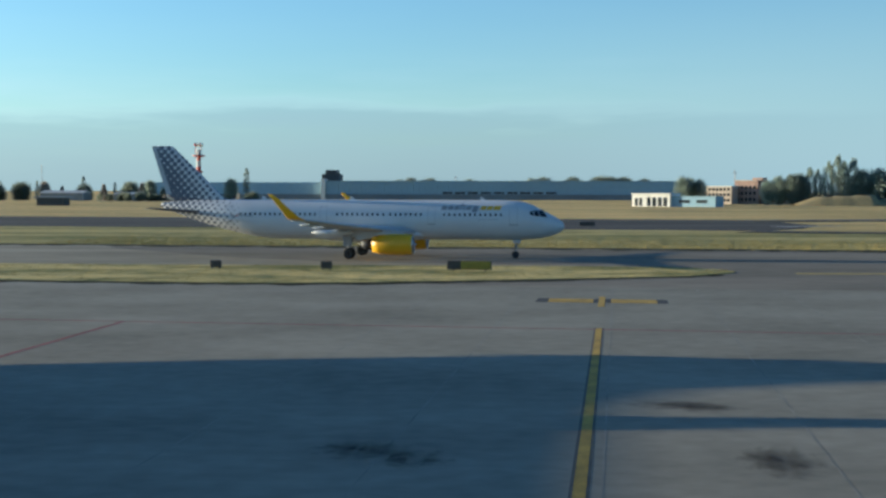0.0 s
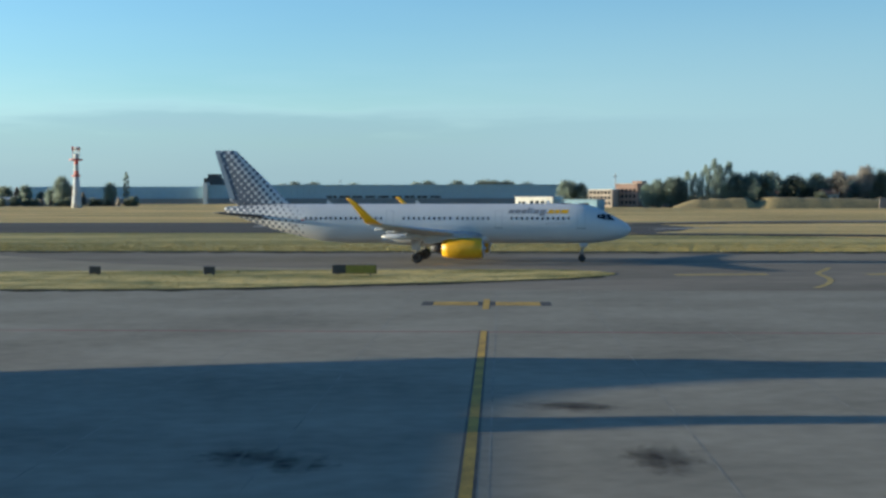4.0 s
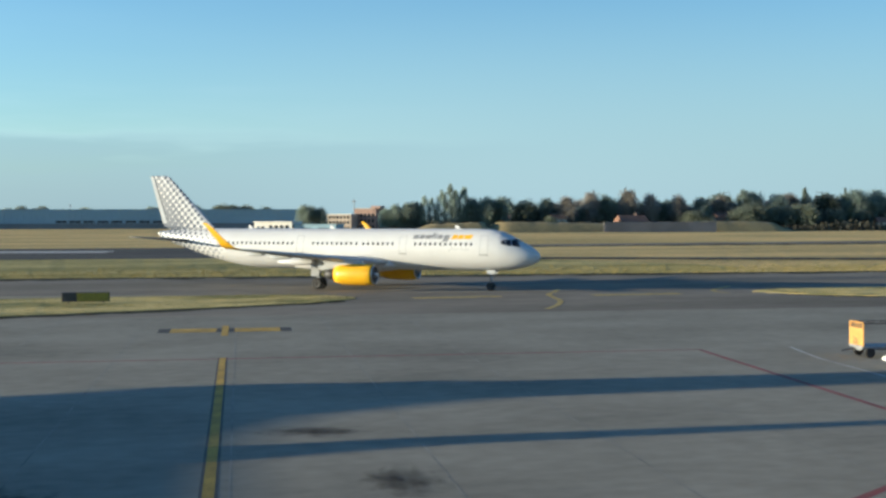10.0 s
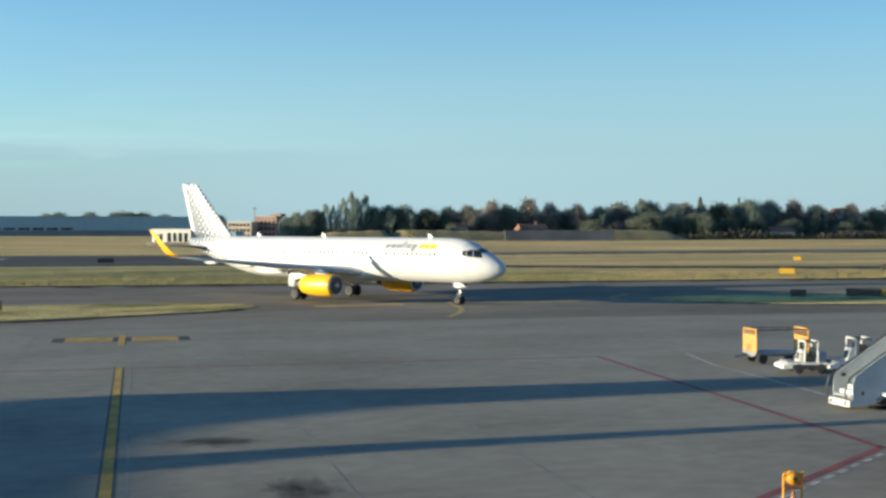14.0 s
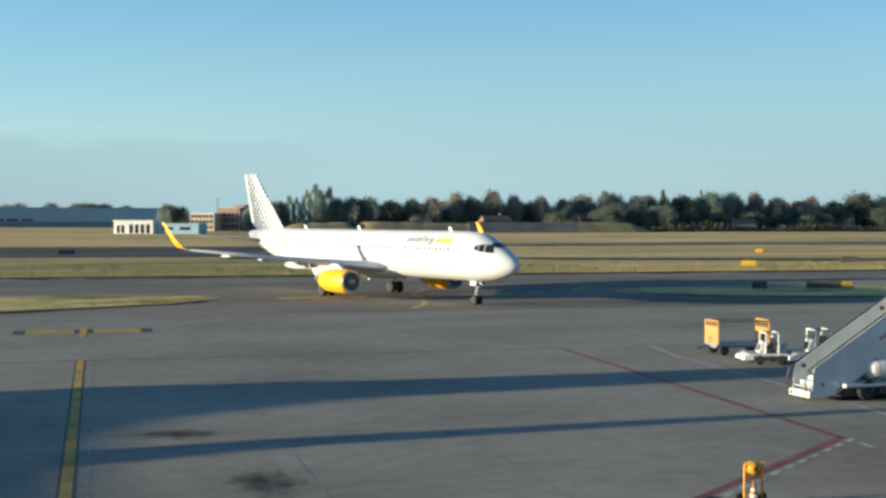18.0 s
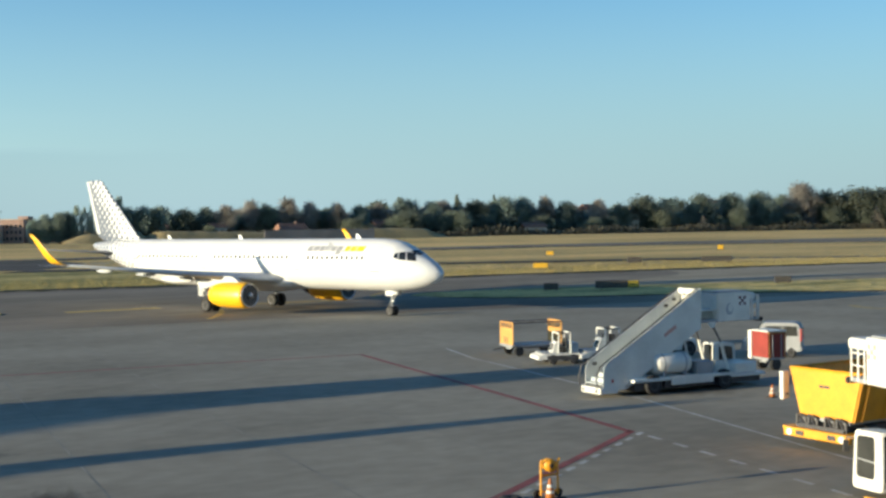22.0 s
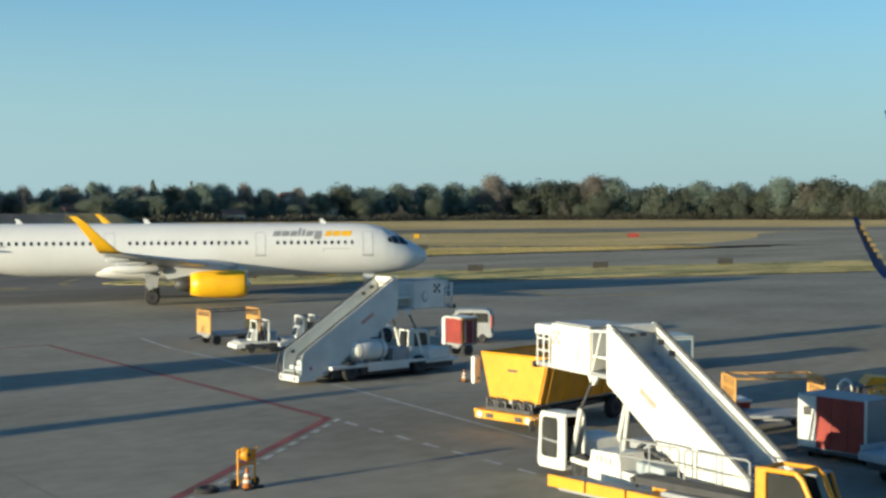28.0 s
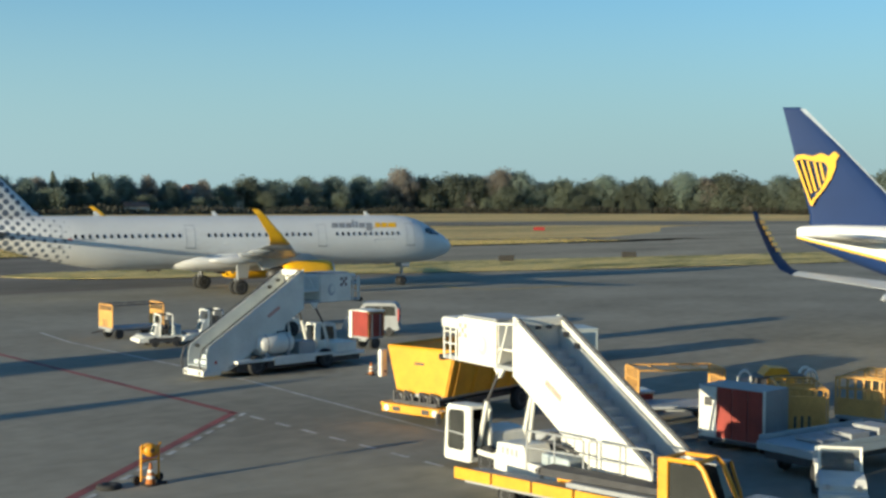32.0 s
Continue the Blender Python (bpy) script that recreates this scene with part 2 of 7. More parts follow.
def livery_dots(name, grow, least, most, step, pale, rough):
    """White paint with a lattice of slate dots that shrink towards the front, on tail and rear body."""
    m = bpy.data.materials.new(name)
    m.use_nodes = True
    nt = m.node_tree
    N, L = nt.nodes.new, nt.links.new
    bs = nt.nodes["Principled BSDF"]
    bs.inputs["Roughness"].default_value = rough

    def mth(op, a, b=None, c=None):
        n = N("ShaderNodeMath")
        n.operation = op
        for i, v in enumerate((a, b, c)):
            if v is None:
                continue
            if isinstance(v, (int, float)):
                n.inputs[i].default_value = v
            else:
                L(v, n.inputs[i])
        return n.outputs[0]

    tc, sep = N("ShaderNodeTexCoord"), N("ShaderNodeSeparateXYZ")
    L(tc.outputs["Object"], sep.inputs[0])
    x, z = sep.outputs[0], sep.outputs[2]
    # lattice turned along the fin's front edge
    a = mth("ADD", mth("MULTIPLY", x, 0.76), mth("MULTIPLY", z, 0.65))
    b = mth("ADD", mth("MULTIPLY", x, -0.65), mth("MULTIPLY", z, 0.76))
    size = step
    fa = mth("SUBTRACT", mth("FRACT", mth("DIVIDE", a, size)), 0.5)
    fb = mth("SUBTRACT", mth("FRACT", mth("DIVIDE", b, size)), 0.5)
    r = mth("SQRT", mth("ADD", mth("MULTIPLY", fa, fa), mth("MULTIPLY", fb, fb)))
    # distance behind the dots' front limit, slanted with the fin
    far = mth("SUBTRACT", mth("MULTIPLY", mth("ADD", x, 35.0), -1.0), mth("MULTIPLY", mth("SUBTRACT", z, 6.0), 0.72))
    wob = N("ShaderNodeTexNoise")
    wob.inputs["Scale"].default_value = 1.3
    L(tc.outputs["Object"], wob.inputs[0])
    far2 = mth("ADD", far, mth("MULTIPLY", mth("SUBTRACT", wob.outputs[0], 0.5), 1.5))
    rad = mth("MINIMUM", mth("MULTIPLY_ADD", far2, grow, least), most)
    dot = mth("LESS_THAN", r, rad)
    on = mth("MULTIPLY", dot, mth("GREATER_THAN", far2, 0.0))
    mx = N("ShaderNodeMix")
    mx.data_type = "RGBA"
    mx.inputs[6].default_value, mx.inputs[7].default_value = (*[pale] * 3, 1), (0.10, 0.12, 0.16, 1)
    L(on, mx.inputs["Factor"])
    L(mx.outputs[2], bs.inputs["Base Color"])
    return m


def two_tone(name, top, low, level, slope_x=0.0, x0=0.0):
    """Paint that changes from one colour to another below a line on the body, with a thin gold stripe along it."""
    m = bpy.data.materials.new(name)
    m.use_nodes = True
    nt = m.node_tree
    N, L = nt.nodes.new, nt.links.new
    bs = nt.nodes["Principled BSDF"]
    bs.inputs["Roughness"].default_value = 0.35
    tc, sep = N("ShaderNodeTexCoord"), N("ShaderNodeSeparateXYZ")
    L(tc.outputs["Object"], sep.inputs[0])
    lift = N("ShaderNodeMapRange")
    lift.inputs[1].default_value, lift.inputs[2].default_value = x0, x0 - 14.5
    lift.inputs[3].default_value, lift.inputs[4].default_value = level, level + slope_x
    L(sep.outputs[0], lift.inputs[0])
    d = N("ShaderNodeMath")
    d.operation = "SUBTRACT"
    L(sep.outputs[2], d.inputs[0])
    L(lift.outputs[0], d.inputs[1])
    rp = N("ShaderNodeValToRGB")
    rp.color_ramp.interpolation = "CONSTANT"
    e = rp.color_ramp.elements
    e[0].position, e[0].color = 0.0, (*low, 1)
    e[1].position, e[1].color = 0.56, (*top, 1)
    n_ = e.new(0.5)
    n_.color = (0.72, 0.46, 0.04, 1)
    half = N("ShaderNodeMath")
    half.operation = "MULTIPLY_ADD"
    half.inputs[1].default_value, half.inputs[2].default_value = 0.5, 0.5
    L(d.outputs[0], half.inputs[0])
    L(half.outputs[0], rp.inputs[0])
    L(rp.outputs[0], bs.inputs["Base Color"])
    return m


def soft_stain():
    """A smudge that fades out over the concrete, broken up by noise."""
    m = bpy.data.materials.new("soaked_oil")
    m.use_nodes = True
    nt = m.node_tree
    N, L = nt.nodes.new, nt.links.new
    bs = nt.nodes["Principled BSDF"]
    bs.inputs["Base Color"].default_value, bs.inputs["Roughness"].default_value = (0.05, 0.045, 0.045, 1), 0.85
    bs.inputs["Specular IOR Level"].default_value = 0.05
    tc, ln, no, sub, rp = N("ShaderNodeTexCoord"), N("ShaderNodeVectorMath"), N("ShaderNodeTexNoise"), N("ShaderNodeMath"), N("ShaderNodeMapRange")
    ln.operation = "LENGTH"
    L(tc.outputs["Object"], ln.inputs[0])
    rnd_ = N("ShaderNodeObjectInfo")
    off = N("ShaderNodeVectorMath")
    off.operation = "MULTIPLY_ADD"
    off.inputs[1].default_value = (2.2, 2.2, 1)
    L(tc.outputs["Object"], off.inputs[0])
    L(rnd_.outputs["Random"], off.inputs[2])
    no.inputs["Scale"].default_value, no.inputs["Detail"].default_value, no.inputs["Roughness"].default_value = 1.3, 5, 0.6
    L(off.outputs[0], no.inputs[0])
    sub.operation = "MULTIPLY_ADD"
    sub.inputs[1].default_value = -1.7
    L(no.outputs[0], sub.inputs[0])
    L(ln.outputs["Value"], sub.inputs[2])
    rp.inputs[1].default_value, rp.inputs[2].default_value = 0.0, -0.95
    rp.inputs[3].default_value, rp.inputs[4].default_value = 0.0, 0.74
    L(sub.outputs[0], rp.inputs[0])
    L(rp.outputs[0], bs.inputs["Alpha"])
    return m


def leaves(name, color, second):
    """Leaf material: matt, letting some light through, each plant a little different in tone."""
    m = material(name, color, 0.8, second=second, scale=0.12, fine=1.6, spec=0.1)
    nt = m.node_tree
    N, L = nt.nodes.new, nt.links.new
    bs, out = nt.nodes["Principled BSDF"], nt.nodes["Material Output"]
    src = bs.inputs["Base Color"].links[0].from_socket
    oi, rp, hs = N("ShaderNodeObjectInfo"), N("ShaderNodeMapRange"), N("ShaderNodeHueSaturation")
    rp.inputs[3].default_value, rp.inputs[4].default_value = 0.8, 1.2
    L(oi.outputs["Random"], rp.inputs[0])
    L(rp.outputs[0], hs.inputs["Value"])
    L(src, hs.inputs["Color"])
    L(hs.outputs[0], bs.inputs["Base Color"])
    tr, mx = N("ShaderNodeBsdfTranslucent"), N("ShaderNodeMixShader")
    mx.inputs[0].default_value = 0.78
    L(hs.outputs[0], tr.inputs[0])
    L(bs.outputs[0], mx.inputs[1])
    L(tr.outputs[0], mx.inputs[2])
    L(mx.outputs[0], out.inputs[0])
    return m


# distant haze is put into these leaf colours; only the scrub stays dark
M["leaf_a"] = leaves("hazed_green_leaves", (0.345, 0.395, 0.345), (0.275, 0.33, 0.285))
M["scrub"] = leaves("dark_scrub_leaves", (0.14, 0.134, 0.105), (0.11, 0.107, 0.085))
M["leaf_b"] = leaves("hazed_olive_leaves", (0.275, 0.30, 0.235), (0.21, 0.24, 0.19))
M["leaf_c"] = leaves("hazed_brown_leaves", (0.43, 0.39, 0.345), (0.35, 0.325, 0.29))
M["dots"] = livery_dots("dotted_rear_paint", 0.062, 0.10, 0.46, 0.52, 0.605, 0.42)
M["dots_fin"] = livery_dots("dotted_fin_paint", 0.075, 0.17, 0.64, 0.58, 0.60, 0.5)
M["soak"] = soft_stain()
M["clear_glass"] = material("clear_glass", (0.80, 0.86, 0.86), 0.06, vary=0.02)
M["clear_glass"].node_tree.nodes["Principled BSDF"].inputs["Transmission Weight"].default_value = 0.92
M["belly"] = two_tone("white_paint_with_navy_belly", (0.66, 0.66, 0.655), (0.014, 0.038, 0.13), 1.7, 3.65, -24.0)

# ---- mesh helpers ----
AX = -7.94  # the stands and taxiways lie at this angle to the first view
CA, SA = math.cos(radians(AX)), math.sin(radians(AX))


def W(u, v, z=0.0):
    return Vector((u * CA - v * SA, u * SA + v * CA, z))


def spot(u, v, turn=0.0, z=0.0):
    p = W(u, v)
    return pose(p.x, p.y, z, 0, 0, AX + turn)


def thing(name, m, label, category, group="", kind=""):
    ob = new(name)
    ob.empty_display_size = 0.2
    ob.matrix_world = m
    return tagged(ob, label, category, group, kind)


def mesh_of(name, bm, mat, smooth=False):
    me = bpy.data.meshes.new(name)
    bm.normal_update()
    bm.to_mesh(me)
    bm.free()
    for m in mat if isinstance(mat, (list, tuple)) else [mat]:
        me.materials.append(m)
    if smooth:
        for p in me.polygons:
            p.use_smooth = True
    return me


def part(name, bm, mat, parent, label="", smooth=False, at=None):
    ob = new(name, mesh_of(name, bm, mat, smooth))
    ob.parent = parent
    if at is not None:
        ob.matrix_basis = at
    return tagged(ob, label)


def again(name, data, parent, at):
    ob = new(name, data)
    ob.parent = parent
    ob.matrix_basis = at
    return ob


def B():
    return bmesh.new()


def box(bm, x0, x1, y0, y1, z0, z1, bevel=0.0, mi=0):
    vs = [bm.verts.new((x, y, z)) for z in (z0, z1) for x, y in ((x0, y0), (x1, y0), (x1, y1), (x0, y1))]
    fs = [bm.faces.new([vs[i] for i in f]) for f in ((3, 2, 1, 0), (4, 5, 6, 7), (0, 1, 5, 4), (1, 2, 6, 5), (2, 3, 7, 6), (3, 0, 4, 7))]
    for f in fs:
        f.material_index = mi
    if bevel:
        es = list({e for f in fs for e in f.edges})
        r = bmesh.ops.bevel(bm, geom=es, offset=bevel, segments=2, profile=0.5, affect="EDGES")
        for f in r["faces"]:
            f.material_index = mi
    return bm


def prism(bm, poly, a, b, axis="y", mi=0):
    """The outline poly, pushed from a to b along an axis. For y: points (x, z); for x: (y, z); for z: (x, y)."""
    def at(p, q):
        return (p[0], q, p[1]) if axis == "y" else (q, p[0], p[1]) if axis == "x" else (p[0], p[1], q)
    lo, hi = [bm.verts.new(at(p, a)) for p in poly], [bm.verts.new(at(p, b)) for p in poly]
    n = len(poly)
    fs = [bm.faces.new(lo), bm.faces.new(list(reversed(hi)))]
    fs += [bm.faces.new((lo[i], hi[i], hi[(i + 1) % n], lo[(i + 1) % n])) for i in range(n)]
    for f in fs:
        f.material_index = mi
    bmesh.ops.recalc_face_normals(bm, faces=fs)
    return bm


def tube(bm, p, q, r0, r1=None, n=10, mi=0):
    p, q = Vector(p), Vector(q)
    r1 = r0 if r1 is None else r1
    d = (q - p).normalized()
    s = d.orthogonal().normalized()
    t = d.cross(s)
    ring = lambda c, r: [bm.verts.new(c + r * (math.cos(2 * math.pi * i / n) * s + math.sin(2 * math.pi * i / n) * t)) for i in range(n)]
    a, b = ring(p, r0), ring(q, r1)
    fs = [bm.faces.new((a[i], a[(i + 1) % n], b[(i + 1) % n], b[i])) for i in range(n)]
    fs += [bm.faces.new(list(reversed(a))), bm.faces.new(b)]
    for f in fs:
        f.material_index = mi
    return bm


def loft(bm, rings, cap=True, closed=True):
    rs = [[bm.verts.new(p) for p in r] for r in rings]
    n = len(rs[0])
    for a, b in zip(rs, rs[1:]):
        for i in range(n if closed else n - 1):
            bm.faces.new((a[i], a[(i + 1) % n], b[(i + 1) % n], b[i]))
    if cap:
        bm.faces.new(list(reversed(rs[0])))
        bm.faces.new(rs[-1])
    bmesh.ops.recalc_face_normals(bm, faces=bm.faces[:])
    return bm


def spin(bm, profile, n=24, centre=(0, 0, 0), axis="x"):
    """A body of revolution from (along, radius) pairs."""
    c = Vector(centre)
    rings = []
    for s, r in profile:
        ring = []
        for i in range(n):
            a = 2 * math.pi * i / n
            v = Vector((s, r * math.cos(a), r * math.sin(a))) if axis == "x" else Vector((r * math.cos(a), s, r * math.sin(a))) if axis == "y" else Vector((r * math.cos(a), r * math.sin(a), s))
            ring.append(c + v)
        rings.append(ring)
    return loft(bm, rings, cap=True)


def wheel_meshes(r, w):
    """A tyre with rounded shoulders and a dished rim, about the y axis."""
    t = spin(B(), [(-w * 0.5, r * 0.62), (-w * 0.5, r * 0.86), (-w * 0.36, r * 0.98), (w * 0.36, r * 0.98), (w * 0.5, r * 0.86), (w * 0.5, r * 0.62)], 22, axis="y")
    h = spin(B(), [(-w * 0.44, r * 0.2), (-w * 0.52, r * 0.58), (w * 0.52, r * 0.58), (w * 0.44, r * 0.2)], 14, axis="y")
    for i in range(5):
        a = i * 2 * math.pi / 5
        tube(h, (r * 0.38 * math.cos(a), -w * 0.56, r * 0.38 * math.sin(a)), (r * 0.38 * math.cos(a), w * 0.56, r * 0.38 * math.sin(a)), r * 0.06, n=6)
    return mesh_of("tyre", t, M["rubber"], True), mesh_of("rim", h, M["rim"])


def put_wheel(meshes, parent, x, y, z, name="wheel"):
    """A wheel as tyre with its rim."""
    ty = again(name, meshes[0], parent, Matrix.Translation((x, y, z)))
    again("rim", meshes[1], ty, Matrix())
    return ty


# ---- ground ----
def sheet(name, poly, z, mat, label, kind="structure", thick=0.12, uvspace=True):
    bm = B()
    pts = [(W(u, v) if uvspace else Vector((u, v, 0))) for u, v in poly]
    prism(bm, [(p.x, p.y) for p in pts], z - thick, z, "z")
    bmesh.ops.triangulate(bm, faces=[f for f in bm.faces if len(f.verts) > 4])
    ob = new(name, mesh_of(name, bm, mat))
    return tagged(ob, label, name.split("_")[0], kind=kind)


def curve_smooth(pts, n=6):
    out = []
    for i in range(len(pts) - 1):
        p0, p1, p2, p3 = pts[max(i - 1, 0)], pts[i], pts[i + 1], pts[min(i + 2, len(pts) - 1)]
        for k in range(n):
            t = k / n
            out.append(tuple(0.5 * (2 * p1[j] + (p2[j] - p0[j]) * t + (2 * p0[j] - 5 * p1[j] + 4 * p2[j] - p3[j]) * t * t + (3 * p1[j] - p0[j] - 3 * p2[j] + p3[j]) * t ** 3) for j in (0, 1)))
    return out + [pts[-1]]


sheet("ground", [(-2600, -400), (3200, -400), (3200, 3600), (-2600, 3600)], -0.06, M["grass"], "flat dry grass field of the airfield", thick=0.5)
sheet("apron", [(-260, -60), (300, -60), (300, 55), (150, 79), (116, 84.5), (89, 91), (70, 92.5), (40, 92.5), (-260, 92.5)], 0.0, M["concrete"], "pale weathered concrete parking apron", thick=0.3)
sheet("taxiway", [(-320, 92.5), (40, 92.5), (70, 92.5), (89, 91), (116, 84.5), (150, 79), (300, 55), (420, 60), (420, 150), (200, 153.6), (-320, 153.6)], 0.0, M["asphalt"], "dark grey asphalt taxiway")
sheet("runway_west", [(-700, 226), (26, 226), (34, 240), (40, 262), (36, 285), (30, 305), (-700, 305)], 0.0, M["runway"], "dark runway with worn asphalt")
sheet("taxiway_far", [(26, 226), (51, 221), (104, 206), (143, 196), (175, 178), (240, 163), (420, 150), (420, 140), (240, 152), (175, 168), (143, 187), (104, 198), (51, 213), (20, 218)], 0.004, M["runway"], "narrow dark taxiway across the grass")
sheet("runway_east", [(30, 292), (71, 304), (172, 316), (244, 297), (290, 277), (338, 257), (700, 110), (1400, -150), (1400, -60), (700, 205), (413, 315), (351, 335), (294, 350), (240, 352), (172, 344), (71, 324), (30, 305)], 0.008, M["asphalt_new"], "grey runway strip in the distance")
sheet("taxiway_link", curve_smooth([(160, 146), (205, 171), (256, 197), (315, 238), (386, 252), (440, 250)]) + [(420, 149), (240, 149), (181, 149)], 0.012, M["asphalt"], "grey taxiway link widening towards the runway")
sheet("grass_field_west", [(-700, 153.7)] + curve_smooth([(40, 153.7), (64, 160), (70, 176), (58, 200), (36, 216)]) + [(22, 218.5), (10, 225.9), (-700, 225.9)], -0.02, M["field"], "olive grass strip between taxiway and runway")
sheet("taxiway_junction", curve_smooth([(-28, 93.1), (0, 92.6), (40, 92.6), (74, 92.6), (86, 93.5), (70, 101), (56, 106), (49, 113), (56, 119), (78, 126), (96, 136), (104, 149)]) + curve_smooth([(60, 150), (-10, 150), (-60, 149), (-48, 134), (-30, 122), (-6, 118), (8, 115), (9, 109), (0, 102.5), (-13, 96.8), (-28, 93.2)])[:-1], 0.002, M["asphalt_new"], "darker newer asphalt of the taxiway junction")
ISLAND_W = [(-320, 93)] + curve_smooth([(-60, 92.8), (-30, 92.3), (-21, 93.7), (-13, 96.9), (-4, 100.8), (2.7, 103.9), (7, 106.7), (10.1, 110.8), (8.4, 114.8), (3, 117.0), (-10, 116.5), (-26, 115.0), (-42, 113.2), (-60, 112.5)], 4) + [(-320, 112)]
ISLAND_E = curve_smooth([(49, 114.5), (52, 109), (58, 105), (67, 102.3), (78, 98.8), (89, 95), (116, 87), (144, 81), (240, 68), (330, 62)], 4) + curve_smooth([(330, 84), (230, 92), (160, 100.5), (137, 105), (110, 111), (90, 115), (70, 117.5), (54, 118), (49, 114.5)], 4)
sheet("grass_island_west", ISLAND_W, 0.05, M["island"], "strip of dry mown grass between taxiway and apron")
sheet("grass_island_east", ISLAND_E[:-1], 0.05, M["island"], "strip of dry mown grass between taxiway and apron")


def shaded_soil_edge(name, pts, width):
    """Dark soil strip along the grass border, the edge's shade put into it."""
    rnd = random.Random(5)
    bm = B()
    lo, hi = [], []
    for i, (u, v) in enumerate(pts):
        w = width * rnd.uniform(0.6, 1.3)
        lo.append(bm.verts.new(W(u, v - w, 0.012)))
        hi.append(bm.verts.new(W(u, v + 0.35, 0.012)))
    for i in range(len(pts) - 1):
        bm.faces.new((lo[i], lo[i + 1], hi[i + 1], hi[i]))
    ob = new(name, mesh_of(name, bm, M["soil"]))
    tagged(ob, "dark soil strip with painted edge shade along the grass", "soil", kind="structure")


def resample(pts, step):
    out = []
    for (a, b), (c, d) in zip(pts, pts[1:]):
        n = max(1, int(math.hypot(c - a, d - b) / step))
        out += [(a + (c - a) * i / n, b + (d - b) * i / n) for i in range(n)]
    return out + [pts[-1]]


shaded_soil_edge("soil_edge_west", resample([p for p in ISLAND_W if -90 < p[0] < 9.5 and p[1] < 110], 1.2), 2.1)
shaded_soil_edge("soil_edge_east", resample(ISLAND_E[2:34], 1.5), 1.6)
shaded_soil_edge("soil_edge_field", resample([(-200, 153.6), (200, 153.6)], 2.0), 4.2)
shaded_soil_edge("soil_edge_taxiway_far", resample([(20, 218), (51, 213), (104, 198), (143, 187)], 3.0), 3.6)
shaded_soil_edge("soil_edge_link", resample([(178.0, 160.0), (187.0, 158.0), (201.0, 157.0), (214.0, 158.0)], 4.0), 5.0)
shaded_soil_edge("soil_edge_runway", resample([(30, 292), (71, 304), (172, 316), (244, 297), (290, 277)], 4.0), 7.0)


# ---- markings ----
def stripe(bm, pts, width, z):
    """A painted band along the points (u, v)."""
    ps = [W(u, v, z) for u, v in pts]
    lo, hi = [], []
    for i, p in enumerate(ps):
        d = (ps[min(i + 1, len(ps) - 1)] - ps[max(i - 1, 0)]).normalized()
        s = Vector((-d.y, d.x, 0)) * width / 2
        lo.append(bm.verts.new(p - s))
        hi.append(bm.verts.new(p + s))
    for i in range(len(ps) - 1):
        bm.faces.new((lo[i], lo[i + 1], hi[i + 1], hi[i]))
    return bm


def marking(name, strokes, width, mat, label, z=0.005):
    bm = B()
    for pts in strokes:
        stripe(bm, pts, width, z)
    return tagged(new(name, mesh_of(name, bm, mat)), label, "marking", kind="structure")


marking("lead_in_line_edge", [[(-0.9, 65.2), (-0.82, 10)]], 0.50, M["line_edge"], "worn black border of the stand lead-in line", 0.004)
marking("lead_in_line", [[(-0.9, 65.2), (-0.82, 10)]], 0.32, M["yellow_line"], "worn yellow stand lead-in line", 0.008)
marking("stand_tee_edge", [[(-5.15, 81.2), (3.25, 81.2)]], 2.9, M["black_line"], "black border of the painted tee", 0.004)
marking("stand_tee", [[(-4.4, 81.2), (-1.5, 81.2)], [(-0.35, 81.2), (2.55, 81.2)]], 2.7, M["yellow_line"], "worn yellow painted tee", 0.008)
marking("stand_tee_stem", [[(-0.95, 77.2), (-0.95, 84.4)]], 0.42, M["yellow_line"], "worn yellow painted tee stem", 0.010)
marking("stand_red_line", [[(-160, 64.6), (-26.5, 64.6)], [(-26.5, 64.7), (-26.0, 45.0), (-26.0, 30)], [(-26.5, 64.6), (24.6, 64.6)], [(24.6, 64.7), (24.4, 60.0), (23.9, 45), (23.5, 36.0)], [(23.6, 36.1), (13.4, 27.9), (3.0, 19.6)]], 0.3, M["red_line"], "worn red stand boundary line")
marking("equipment_line", [[(30.0, 65.0), (29.04, 59.5), (28.26, 42.67), (26.67, 30.23), (25.0, 14.0)]], 0.16, M["white_line"], "thin white equipment line")
dash = []
for i in range(9):
    dash.append([(23.55 - 0.087 * i, 35.0 - i * 1.55), (23.50 - 0.087 * i, 34.2 - i * 1.55)])
for i in range(12):
    a = i / 12
    dash.append([(23.75 - 10.2 * a, 35.7 - 8.2 * a), (23.75 - 10.2 * (a + 0.045), 35.7 - 8.2 * (a + 0.045))])
marking("equipment_dashes", dash, 0.17, M["white_line"], "broken white equipment line", 0.007)
marking("taxi_cross_lines", [[(15.2, 110.2), (23.4, 111.3)], [(32.1, 111.4), (40.8, 112.2)]], 1.9, M["faded_yellow"], "faded yellow taxiway line", 0.014)
marking("taxi_curves", [curve_smooth([(31.4, 121.2), (29.6, 116.4), (28.3, 113.1), (27.8, 109.2), (27.4, 105.6), (26.6, 102.2), (25.3, 98.6), (23.8, 95.5)]), curve_smooth([(50, 123.1), (46.9, 118.6), (45.8, 116.8), (45.2, 114.1), (45.6, 112.2)])], 0.5, M["faded_yellow"], "faded yellow curved taxiway line", 0.014)
marking("apron_lane_line", [curve_smooth([(73.0, 79.0), (72.2, 76.5), (72.4, 74.6), (74.5, 73.1), (77.8, 72.6), (82, 72.2)])], 0.6, M["faded_yellow"], "faded yellow apron lane line", 0.014)
